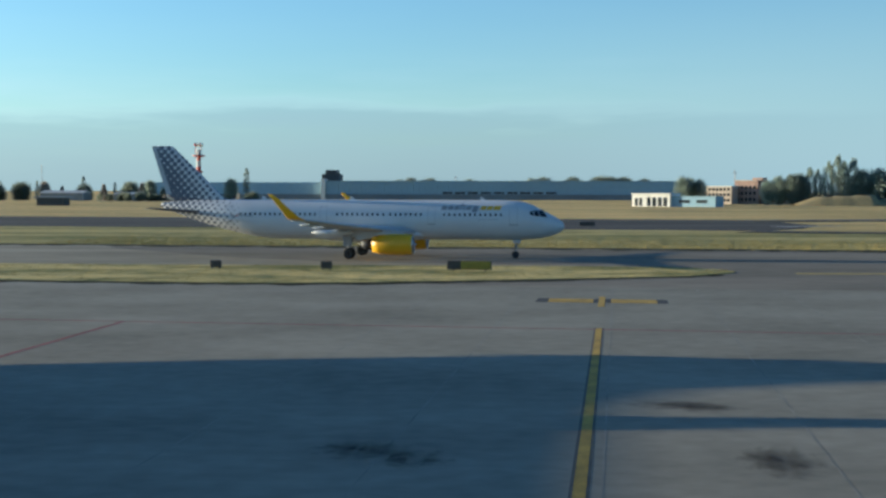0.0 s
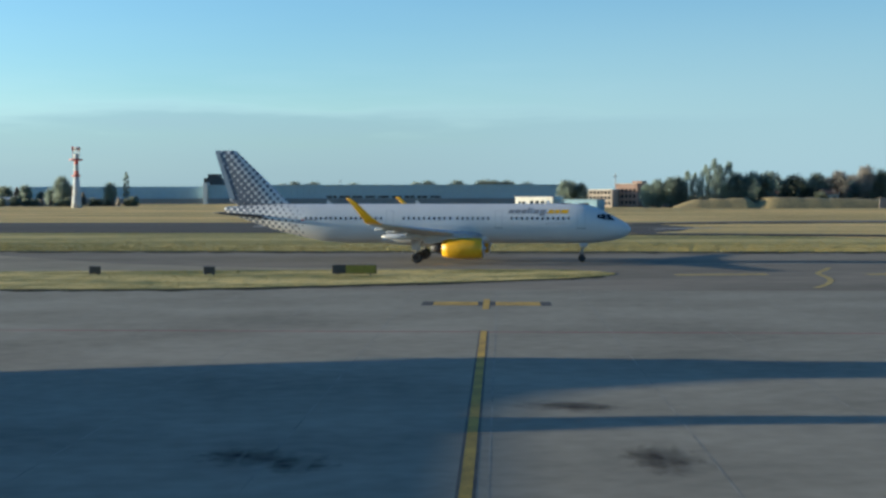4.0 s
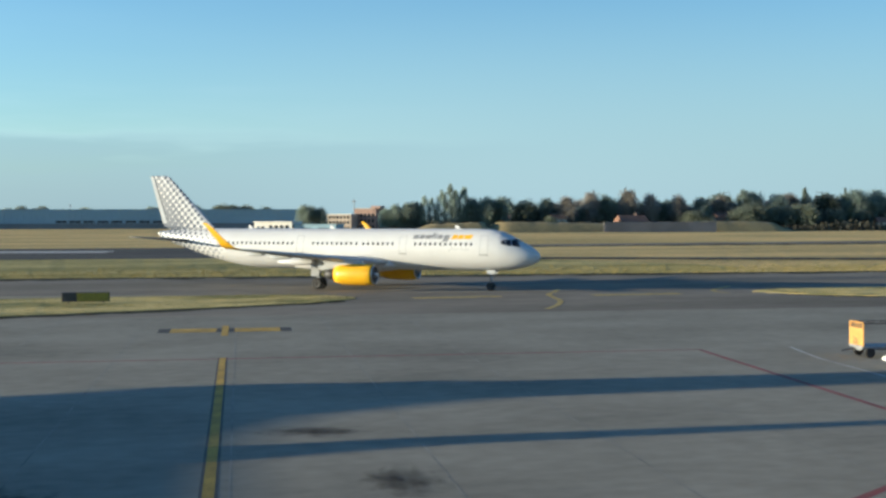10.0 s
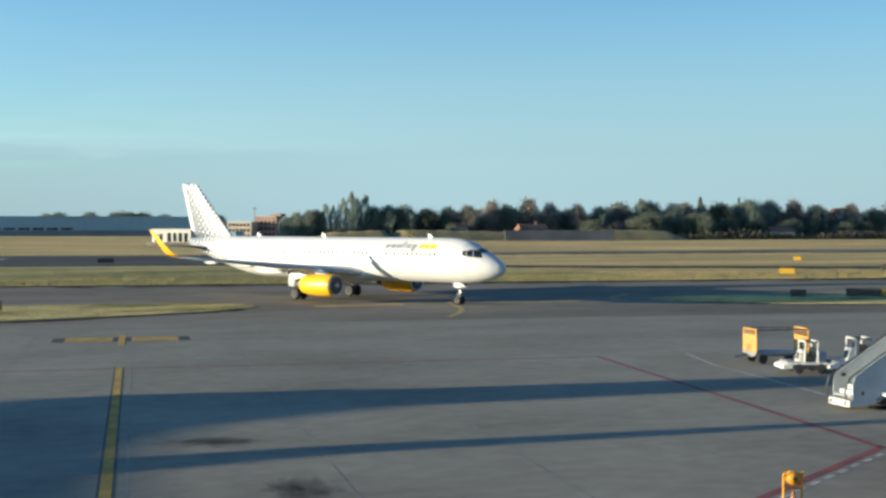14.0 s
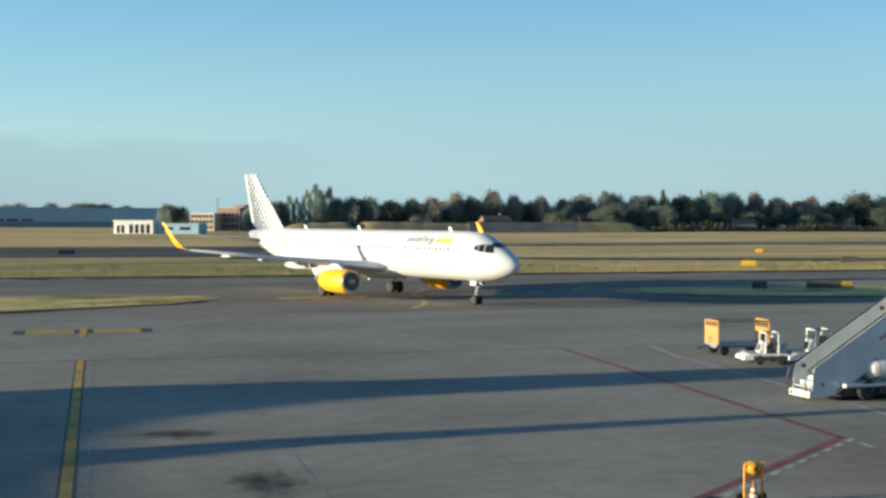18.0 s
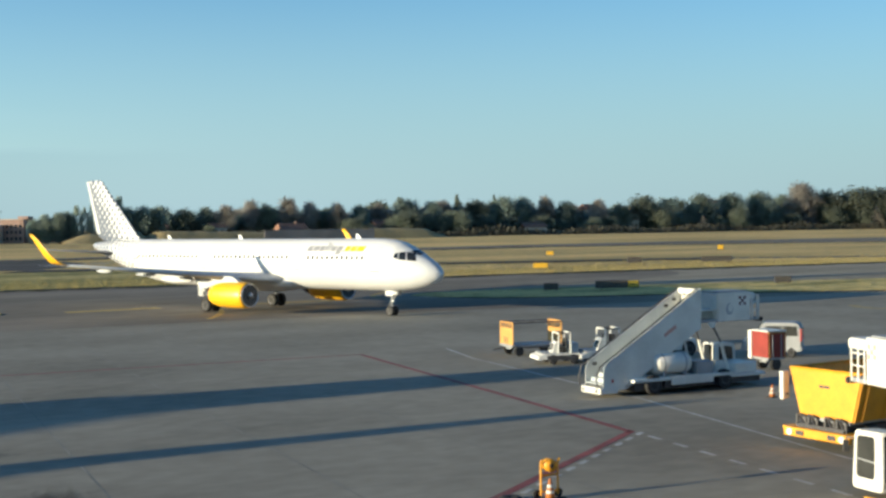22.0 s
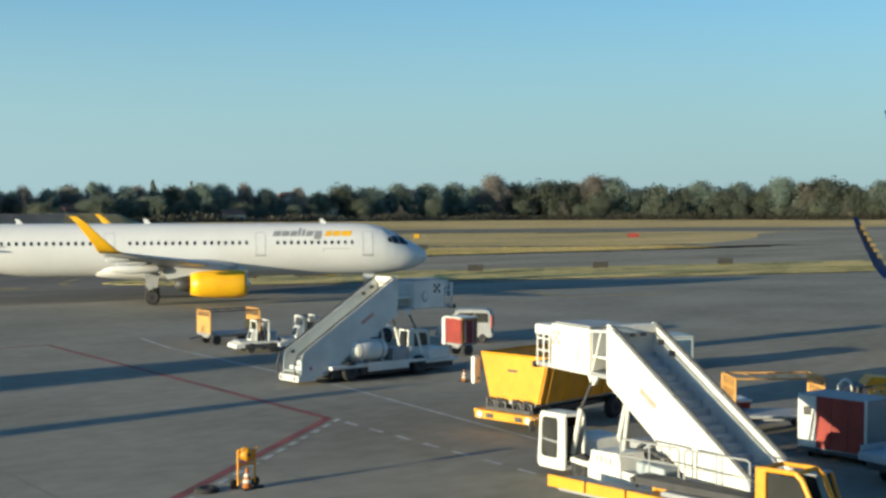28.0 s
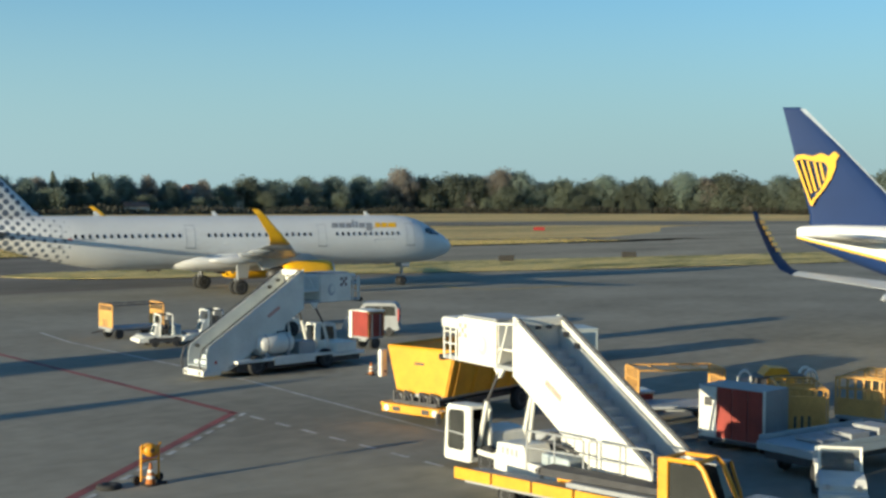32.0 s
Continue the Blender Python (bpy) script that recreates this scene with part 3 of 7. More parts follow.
marking("runway_touchdown_block", [[(-53.5, 275), (-27, 273)]], 13.0, M["white_line"], "broad white runway block marking", 0.012)
marking("runway_white_line", [[(30, 249), (44, 258)], [(383, 283), (389, 280)], [(252, 206.5), (255, 205)]], 3.0, M["white_line"], "white runway marking", 0.012)
jl = [[(u0, -20), (u0, 92)] for u0 in range(-56, 70, 6)] + [[(-200, v0), (140, v0)] for v0 in range(14, 92, 6)]
marking("apron_joints", [[(a[0] + 1.7, a[1]), (b[0] + 1.7, b[1])] if a[0] == b[0] else [a, b] for a, b in jl], 0.05, M["joint"], "dark sealed joints between concrete slabs", 0.003)


def text_mesh(body, size):
    cu = bpy.data.curves.new("writing", "FONT")
    cu.body, cu.size, cu.align_x, cu.extrude = body, size, "CENTER", 0.0
    ob = bpy.data.objects.new("writing", cu)
    scene.collection.objects.link(ob)
    me = bpy.data.meshes.new_from_object(ob.evaluated_get(bpy.context.evaluated_depsgraph_get()))
    bpy.data.objects.remove(ob)
    bpy.data.curves.remove(cu)
    return me


def stop_panel():
    t = thing("stop_marking", spot(5.15, 26.75), "yellow painted box with black letters on the apron", "marking", kind="structure")
    bm = B()
    box(bm, -2.05, 2.05, -1.35, 1.3, 0.004, 0.009)
    part("panel", bm, M["yellow_line"], t)
    bm = B()
    box(bm, -5.2, 2.05, 1.22, 1.36, 0.005, 0.012)
    part("border_line", bm, M["yellow_line"], t)
    me = text_mesh("STOP  1", 1.12)
    me.materials.append(M["black_line"])
    again("lettering", me, t, pose(0.0, 0.62, 0.014, 0, 0, 180) @ Matrix.Diagonal((1.0, 1.25, 1, 1)))


stop_panel()


def stains():
    for u, v, ru, rv in ((4.3, 33.8, 1.05, 1.9), (-5.5, 32.7, 1.1, 1.1), (-7.0, 33.6, 1.3, 1.2), (-5.4, 26.8, 1.3, 1.0), (2.4, 42.1, 1.7, 1.1), (31.5, 43.5, 3.0, 1.6), (27.0, 23.0, 2.6, 3.2), (33.0, 22.0, 3.0, 2.2)):
        bm = B()
        g = [[bm.verts.new((-1.2 + 0.6 * a, -1.2 + 0.6 * b, 0)) for b in range(5)] for a in range(5)]
        for a in range(4):
            for b in range(4):
                bm.faces.new((g[a][b], g[a + 1][b], g[a + 1][b + 1], g[a][b + 1]))
        ob = new("oil_stain", mesh_of("oil_stain", bm, M["soak"]))
        ob.matrix_world = spot(u, v, 0, 0.0125) @ Matrix.Diagonal((ru * 1.25, rv * 1.25, 1, 1))
        tagged(ob, "dark oil stain soaked into the concrete", "stain", "stains on the apron", "structure")


stains()


# ---- aircraft ----
class Body:
    """A lofted fuselage: stations (x, z_low, z_top, half width)."""

    def __init__(self, st):
        self.st = st

    def at(self, x):
        s = self.st
        for a, b in zip(s, s[1:]):
            if b[0] <= x <= a[0]:
                k = (a[0] - x) / (a[0] - b[0])
                return [a[i] + (b[i] - a[i]) * k for i in range(1, 4)]
        return list(s[0][1:] if x > s[0][0] else s[-1][1:])

    def ring(self, x, n=36):
        lo, hi, w = self.at(x)
        return [(x, w * math.sin(2 * math.pi * i / n), (lo + hi) / 2 - (hi - lo) / 2 * math.cos(2 * math.pi * i / n)) for i in range(n)]

    def mesh(self, x0, x1, step=0.4, front=True, back=True):
        xs = sorted({round(x, 3) for x in (x0, x1, *[s[0] for s in self.st if x1 < s[0] < x0], *[x0 - i * step for i in range(int((x0 - x1) / step))])}, reverse=True)
        return loft(B(), [self.ring(x) for x in xs], cap=False)

    def skin(self, x, z, side, lift=0.012):
        lo, hi, w = self.at(x)
        c = max(-0.999, min(0.999, ((lo + hi) / 2 - z) / ((hi - lo) / 2)))
        y = w * math.sqrt(1 - c * c)
        nrm = Vector((0, y / (w * w), (z - (lo + hi) / 2) / (((hi - lo) / 2) ** 2))).normalized()
        return Vector((x, side * (y + lift * nrm.y), z + lift * nrm.z))

    def patch(self, bm, quad, side, nx=4, nz=4, lift=0.012):
        """A panel on the skin, given by its corners (x, z) in order round the panel."""
        g = []
        for i in range(nx + 1):
            row = []
            for j in range(nz + 1):
                a, b = i / nx, j / nz
                x = (quad[0][0] * (1 - a) + quad[1][0] * a) * (1 - b) + (quad[3][0] * (1 - a) + quad[2][0] * a) * b
                z = (quad[0][1] * (1 - a) + quad[1][1] * a) * (1 - b) + (quad[3][1] * (1 - a) + quad[2][1] * a) * b
                row.append(bm.verts.new(self.skin(x, z, side, lift)))
            g.append(row)
        for i in range(nx):
            for j in range(nz):
                bm.faces.new((g[i][j], g[i + 1][j], g[i + 1][j + 1], g[i][j + 1]))
        return bm


def airfoil(xl, chord, y, z, thick, n=9):
    """A closed wing section at span y, with its leading edge at xl, pointing aft."""
    up, dn = [], []
    for i in range(n + 1):
        s = (1 - math.cos(math.pi * i / n)) / 2
        t = 5 * thick * (0.2969 * math.sqrt(s) - 0.126 * s - 0.3516 * s * s + 0.2843 * s ** 3 - 0.1036 * s ** 4)
        cam_ = 0.02 * math.sin(math.pi * s)
        up.append((xl - s * chord, y, z + chord * (cam_ + t)))
        dn.append((xl - s * chord, y, z + chord * (cam_ - t)))
    return up + dn[-2:0:-1]


def fin_section(xl, chord, z, thick, n=8):
    r = []
    for i in range(n + 1):
        s = (1 - math.cos(math.pi * i / n)) / 2
        t = 5 * thick * (0.2969 * math.sqrt(s) - 0.126 * s - 0.3516 * s * s + 0.2843 * s ** 3 - 0.1036 * s ** 4)
        r.append((xl - s * chord, chord * t, z))
    return r + [(p[0], -p[1], p[2]) for p in r[-2:0:-1]]


def engine(parent, x0, x1, y, z, r, cowl):
    c = (0, y, z)
    nac = part("engine_cowl", loft(B(), [[(x, y + rr * math.cos(2 * math.pi * i / 28), z + rr * math.sin(2 * math.pi * i / 28)) for i in range(28)] for x, rr in ((x0 - 0.02, r * 0.90), (x0 - 0.25, r * 0.97), (x0 - 0.9, r), (x0 - 2.2, r), (x0 - 3.4, r * 0.92), (x1, r * 0.74))], cap=True), cowl, parent, "", True)
    bm = B()
    n = 28
    rings = [[(x, y + rr * math.cos(2 * math.pi * i / n), z + rr * math.sin(2 * math.pi * i / n)) for i in range(n)] for x, rr in ((x0 - 0.03, r * 0.905), (x0 + 0.08, r * 0.87), (x0 + 0.06, r * 0.80), (x0 - 0.04, r * 0.77))]
    loft(bm, rings, cap=False)
    part("intake_lip", bm, M["metal"], nac, "polished metal intake lip", True)
    bm = B()
    tube(bm, (x0 + 0.0, y, z), (x0 + 0.012, y, z), r * 0.78, n=28)
    part("fan", bm, M["dark_metal"], nac, "dark engine fan")
    bm = spin(B(), [(0.0, r * 0.28), (0.18, r * 0.2), (0.34, r * 0.06)], 14, (x0 + 0.01, y, z))
    part("spinner", bm, M["metal"], nac, "", True)
    bm = B()
    for i in range(20):
        a = 2 * math.pi * i / 20
        v = [(x0 + 0.02, y + q * math.cos(a + o), z + q * math.sin(a + o)) for q, o in ((r * 0.28, 0), (r * 0.76, 0.05), (r * 0.76, 0.16), (r * 0.28, 0.2))]
        bm.faces.new([bm.verts.new(p) for p in v])
    part("fan_blades", bm, M["rim"], nac)
    bm = spin(B(), [(x1 - 1.15, r * 0.30), (x1 - 0.75, r * 0.46), (x1 + 0.3, r * 0.62)], 18, (0, y, z))
    part("exhaust_cone", bm, M["dark_metal"], nac, "dark metal exhaust nozzle", True)
    bm = B()
    prism(bm, [(x0 - 0.9, z + r * 0.95), (x0 - 1.8, z + r + 0.42), (x1 - 2.6, z + r + 0.55), (x1 - 1.6, z + r * 0.35), (x1 + 0.4, z + r * 0.7)], y - 0.2, y + 0.2)
    part("pylon", bm, M["grey"], parent)
    return nac


def gear(parent, x, ys, top, r, wheels, ydoor=None):
    """A landing gear leg with paired wheels, drag brace and door. Returns the wheels."""
    y0 = sum(ys) / len(ys)
    bm = B()
    tube(bm, (x, y0, r), (x, y0, r + 0.75), r * 0.17, n=10)
    tube(bm, (x, y0, r + 0.6), (x, y0, top), r * 0.25, n=12)
    tube(bm, (x, min(ys), r), (x, max(ys), r), r * 0.13, n=8)
    tube(bm, (x, y0, r + 0.8), (x + 0.9, y0, top), r * 0.11, n=8)
    tube(bm, (x - 0.16, y0, r + 0.25), (x - 0.3, y0, r + 0.5), r * 0.08, n=6)
    tube(bm, (x - 0.3, y0, r + 0.5), (x - 0.12, y0, r + 0.85), r * 0.08, n=6)
    leg = part("landing_gear_leg", bm, M["gse_grey"], parent, "grey metal landing gear leg", True)
    if ydoor is not None:
        bm = B()
        prism(bm, [(x + 0.55, top), (x - 0.55, top), (x - 0.45, r + 0.75), (x + 0.4, r + 0.75)], ydoor - 0.03, ydoor + 0.03)
        part("landing_gear_door", bm, M["gse_grey"], leg)
    return [(put_wheel(wheels, parent, x, y, r), x, y, r) for y in ys]


def wing(parent, side, mat, tip_mat, zroot=2.75):
    """One wing in sections with its upswept tip."""
    s = side
    bm = loft(B(), [airfoil(-14.9, 8.2, s * 1.2, zroot - 0.1, 0.13), airfoil(-16.2, 6.9, s * 2.6, zroot, 0.13), airfoil(-18.2, 4.75, s * 6.5, zroot + 0.42, 0.115), airfoil(-21.1, 3.05, s * 11.8, zroot + 1.0, 0.11), airfoil(-23.65, 1.6, s * 16.6, zroot + 1.55, 0.105)], cap=True)
    w = part("wing", bm, mat, parent, "grey painted wing", True)
    arc = []
    for k, (dy, dz, xl, ch) in enumerate(((16.62, 1.56, -23.68, 1.56), (17.1, 1.76, -24.1, 1.3), (17.38, 2.2, -24.6, 1.02), (17.55, 2.85, -25.3, 0.82), (17.7, 3.55, -26.0, 0.64), (17.78, 3.98, -26.6, 0.45))):
        lean = min(1.0, 0.35 + 0.25 * k)
        sec = airfoil(0, ch, 0, 0, 0.09)
        arc.append([(xl + p[0], s * (dy - p[2] * lean), zroot + dz + p[2] * (1 - lean)) for p in sec])
    part("sharklet", loft(B(), arc, cap=True), tip_mat, w, "yellow upswept wing tip", True)
    for yy, xl, L in ((6.3, -21.3, 4.1), (9.6, -22.2, 2.3), (13.0, -23.3, 1.8)):
        zz = zroot + 0.42 + (yy - 6.5) * 0.112
        fr = 0.35 if L > 4 else 0.17
        bm = spin(B(), [(xl + 0.2, 0.05), (xl - 0.3, fr * 0.8), (xl - L * 0.55, fr), (xl - L * 0.85, fr * 0.6), (xl - L, 0.03)], 12, (0, s * yy, zz - fr))
        part("flap_fairing", bm, M["white" if L > 4 else "grey"], w, "", True)
    return w


def airliner():
    t = thing("airliner", Matrix(), "white airliner with yellow engines and slate-dotted tail taxiing", "airplane")
    fb = Body([(0.0, 3.28, 3.38, 0.06), (-0.12, 3.0, 3.68, 0.34), (-0.4, 2.76, 3.96, 0.62), (-0.9, 2.50, 4.30, 0.95), (-1.6, 2.28, 4.68, 1.27), (-2.3, 2.13, 5.04, 1.50), (-3.0, 2.05, 5.42, 1.68), (-3.8, 1.98, 5.77, 1.82), (-4.8, 1.94, 5.98, 1.92), (-6.0, 1.92, 6.05, 1.97), (-7.5, 1.92, 6.06, 1.975), (-29.0, 1.92, 6.06, 1.975), (-30.0, 1.93, 6.06, 1.974), (-31.0, 1.97, 6.06, 1.968), (-32.0, 2.06, 6.06, 1.95), (-33.0, 2.21, 6.06, 1.915), (-34.0, 2.40, 6.06, 1.86), (-35.5, 2.74, 6.055, 1.74), (-37, 3.12, 6.04, 1.56), (-38.4, 3.53, 6.01, 1.33), (-39.8, 3.98, 5.97, 1.08), (-41.7, 4.66, 5.87, 0.64), (-42.8, 5.08, 5.77, 0.36), (-43.2, 5.26, 5.64, 0.19)])
    fus = part("fuselage", fb.mesh(0.0, -34.2), M["white"], t, "glossy white fuselage", True)
    part("tail_body", fb.mesh(-34.2, -43.2), M["dots"], t, "white rear body with slate dots", True)
    # belly fairing
    bm = loft(B(), [[(x, w * math.sin(2 * math.pi * i / 20), 2.55 - h * math.cos(2 * math.pi * i / 20)) for i in range(20)] for x, w, h in ((-14.0, 0.9, 0.4), (-15.5, 1.8, 0.72), (-17.5, 2.12, 0.95), (-22.5, 2.12, 0.98), (-24.5, 1.75, 0.8), (-27.5, 0.8, 0.45))])
    part("belly_fairing", bm, M["white"], t, "", True)
    fin = part("fin", loft(B(), [fin_section(-35.3, 6.0, 5.75, 0.07), fin_section(-36.35, 6.2, 6.35, 0.08), fin_section(-39.05, 4.3, 9.0, 0.09), fin_section(-41.75, 2.4, 11.6, 0.09), fin_section(-42.1, 1.95, 11.76, 0.06)], cap=True), M["dots_fin"], t, "white fin with a lattice of slate dots", True)
    bm = B()
    prism(bm, [(-42.05, 6.6), (-42.62, 6.6), (-44.17, 11.7), (-43.75, 11.7)], -0.10, 0.10)
    part("rudder_edge", bm, M["grey"], fin, "grey trailing band of the rudder")
    for s in (-1, 1):
        part("tailplane", loft(B(), [airfoil(-38.1, 3.6, s * 0.5, 4.72, 0.1), airfoil(-38.6, 3.2, s * 1.2, 4.78, 0.1), airfoil(-41.6, 1.4, s * 6.2, 5.18, 0.09)], cap=True), M["tail_grey"], t, "dark grey tailplane", True)
        wing(t, s, M["grey"], M["yellow"])
        engine(t, -15.1, -19.2, s * 5.75, 1.62, 1.06, M["yellow"])
    # doors, panes and lettering blocks on both sides
    pane = B()
    ring = [pane.verts.new((0.115 * math.cos(a), 0, 0.17 * math.sin(a))) for a in [2 * math.pi * k / 10 for k in range(10)]]
    back = [pane.verts.new((v.co.x * 0.9, 0.02, v.co.z * 0.9)) for v in ring]
    pane.faces.new(ring)
    for k in range(10):
        pane.faces.new((ring[k], back[k], back[(k + 1) % 10], ring[(k + 1) % 10]))
    pm = mesh_of("cabin_window", pane, M["dark_glass"])
    spans = ((-6.5, -12.4), (-14.8, -18.2), (-18.75, -18.75), (-19.35, -24.0), (-26.0, -34.3))
    for s in (-1, 1):
        for a, b in spans:
            x = a
            while x >= b - 0.01:
                p = fb.skin(x, 4.56, s, 0.015)
                again("cabin_window", pm, fus, Matrix.Translation(p) @ pose(0, 0, 0, 0, 0, 0 if s < 0 else 180) @ pose(0, 0, 0, -16, 0, 0))
                x -= 0.533
        for xd, z0, z1, w in ((-5.2, 3.55, 5.40, 0.82), (-13.7, 3.6, 5.35, 0.76), (-25.1, 3.6, 5.35, 0.76), (-35.3, 3.75, 5.45, 0.76)):
            d = 0.035
            bm = B()
            for q in (((xd + w / 2, z0), (xd + w / 2 - d, z0), (xd + w / 2 - d, z1), (xd + w / 2, z1)), ((xd - w / 2, z0), (xd - w / 2 + d, z0), (xd - w / 2 + d, z1), (xd - w / 2, z1)), ((xd - w / 2, z1 - d), (xd + w / 2, z1 - d), (xd + w / 2, z1), (xd - w / 2, z1))):
                fb.patch(bm, q, s, 2, 5)
            part("door_seam", bm, M["seam"], fus)
            bm = fb.patch(B(), ((xd - w / 2 - 0.05, z0 - 0.07), (xd + w / 2 + 0.05, z0 - 0.07), (xd + w / 2 + 0.05, z0 + 0.03), (xd - w / 2 - 0.05, z0 + 0.03)), s, 4, 1, 0.02)
            part("door_sill", bm, M["gse_grey"], fus, "grey scuff plate under the door")
        # plain blocks in place of the airline's name: seven slate, three yellow
        x, sl = -12.75, 0.16
        for k, (wd, dn, up, mat) in enumerate(((0.58, 0, 0, "ink"), (0.55, 0, 0, "ink"), (0.55, 0, 0, "ink"), (0.2, 0, 0.22, "ink"), (0.2, 0, 0.12, "ink"), (0.55, 0, 0, "ink"), (0.55, 0.25, 0, "ink"), (0.14, 0, -0.32, "yellow"), (0.52, 0, 0, "yellow"), (0.55, 0, 0, "yellow"), (0.78, 0, 0, "yellow"))):
            z0, z1 = 5.06 - dn, 5.46 + up
            bm = fb.patch(B(), ((x, z0), (x + wd, z0), (x + wd + sl, z1), (x + sl, z1)), s, 2, 3)
            part("lettering_block", bm, M[mat], fus, "slate name block" if mat == "ink" else "yellow name block")
            x += wd + 0.10
        for x0_, x1_, z0_, z1_, mat in ((-35.0, -34.6, 4.28, 4.42, "ink"), (-34.55, -34.2, 4.28, 4.42, "red"), (-34.0, -32.6, 4.27, 4.40, "seam"), (-8.8, -6.7, 4.05, 4.10, "seam"), (-8.8, -8.72, 3.85, 4.05, "seam")):
            part("body_marking", fb.patch(B(), ((x0_, z0_), (x1_, z0_), (x1_, z1_), (x0_, z1_)), s, 3, 1), M[mat], fus)
        # flight deck panes
        for q in (((-1.72, 4.32), (-2.42, 4.38), (-2.72, 5.02), (-2.22, 4.93)), ((-2.50, 4.39), (-3.05, 4.45), (-3.2, 4.98), (-2.80, 5.02)), ((-3.12, 4.46), (-3.55, 4.62), (-3.5, 4.92), (-3.27, 4.97))):
            part("flight_deck_window", fb.patch(B(), q, s, 4, 4, 0.02), M["dark_glass"], fus)
    bm = B()
    g = [[bm.verts.new((x, 0.62 * k * sc, fb.at(x)[1] - 0.10 * (k * sc) ** 2 * 0.9 + 0.022)) for k in (-1, -0.5, 0.0, 0.5, 1)] for x, sc in ((-1.85, 0.8), (-2.2, 0.95), (-2.5, 0.95))]
    for i in range(2):
        for k in range(4):
            bm.faces.new((g[i][k], g[i + 1][k], g[i + 1][k + 1], g[i][k + 1]))
    part("windscreen", bm, M["dark_glass"], fus)
    for x in (-8.2, -22.0, -31.5):
        bm = B()
        prism(bm, [(x, 6.03), (x - 0.55, 6.03), (x - 0.62, 6.42), (x - 0.38, 6.42)], -0.025, 0.025)
        part("antenna", bm, M["white"], fus)
    bm = B()
    prism(bm, [(-20.5, 1.7), (-20.9, 1.7), (-20.98, 1.42), (-20.75, 1.42)], -0.02, 0.02)
    part("antenna", bm, M["white"], fus)
    wm, wn = wheel_meshes(0.585, 0.42), wheel_meshes(0.385, 0.23)
    rolling = []
    for s in (-1, 1):
        rolling += gear(t, -21.97, (s * 3.33, s * 4.26), 2.9, 0.585, wm, s * 4.75)
    rolling += gear(t, -5.07, (-0.26, 0.26), 2.2, 0.385, wn, None)
    for s in (-1, 1):
        bm = B()
        prism(bm, [(-4.45, 1.98), (-5.35, 1.98), (-5.3, 1.58), (-4.55, 1.6)], s * 0.5 - 0.02, s * 0.5 + 0.02)
        part("nose_gear_door", bm, M["grey"], t)
    bm = B()
    tube(bm, (-5.0, 0, 1.15), (-4.88, 0, 1.15), 0.10, n=10)
    part("taxi_light", bm, M["metal"], t)
    return t, rolling


plane, rolling_wheels = airliner()


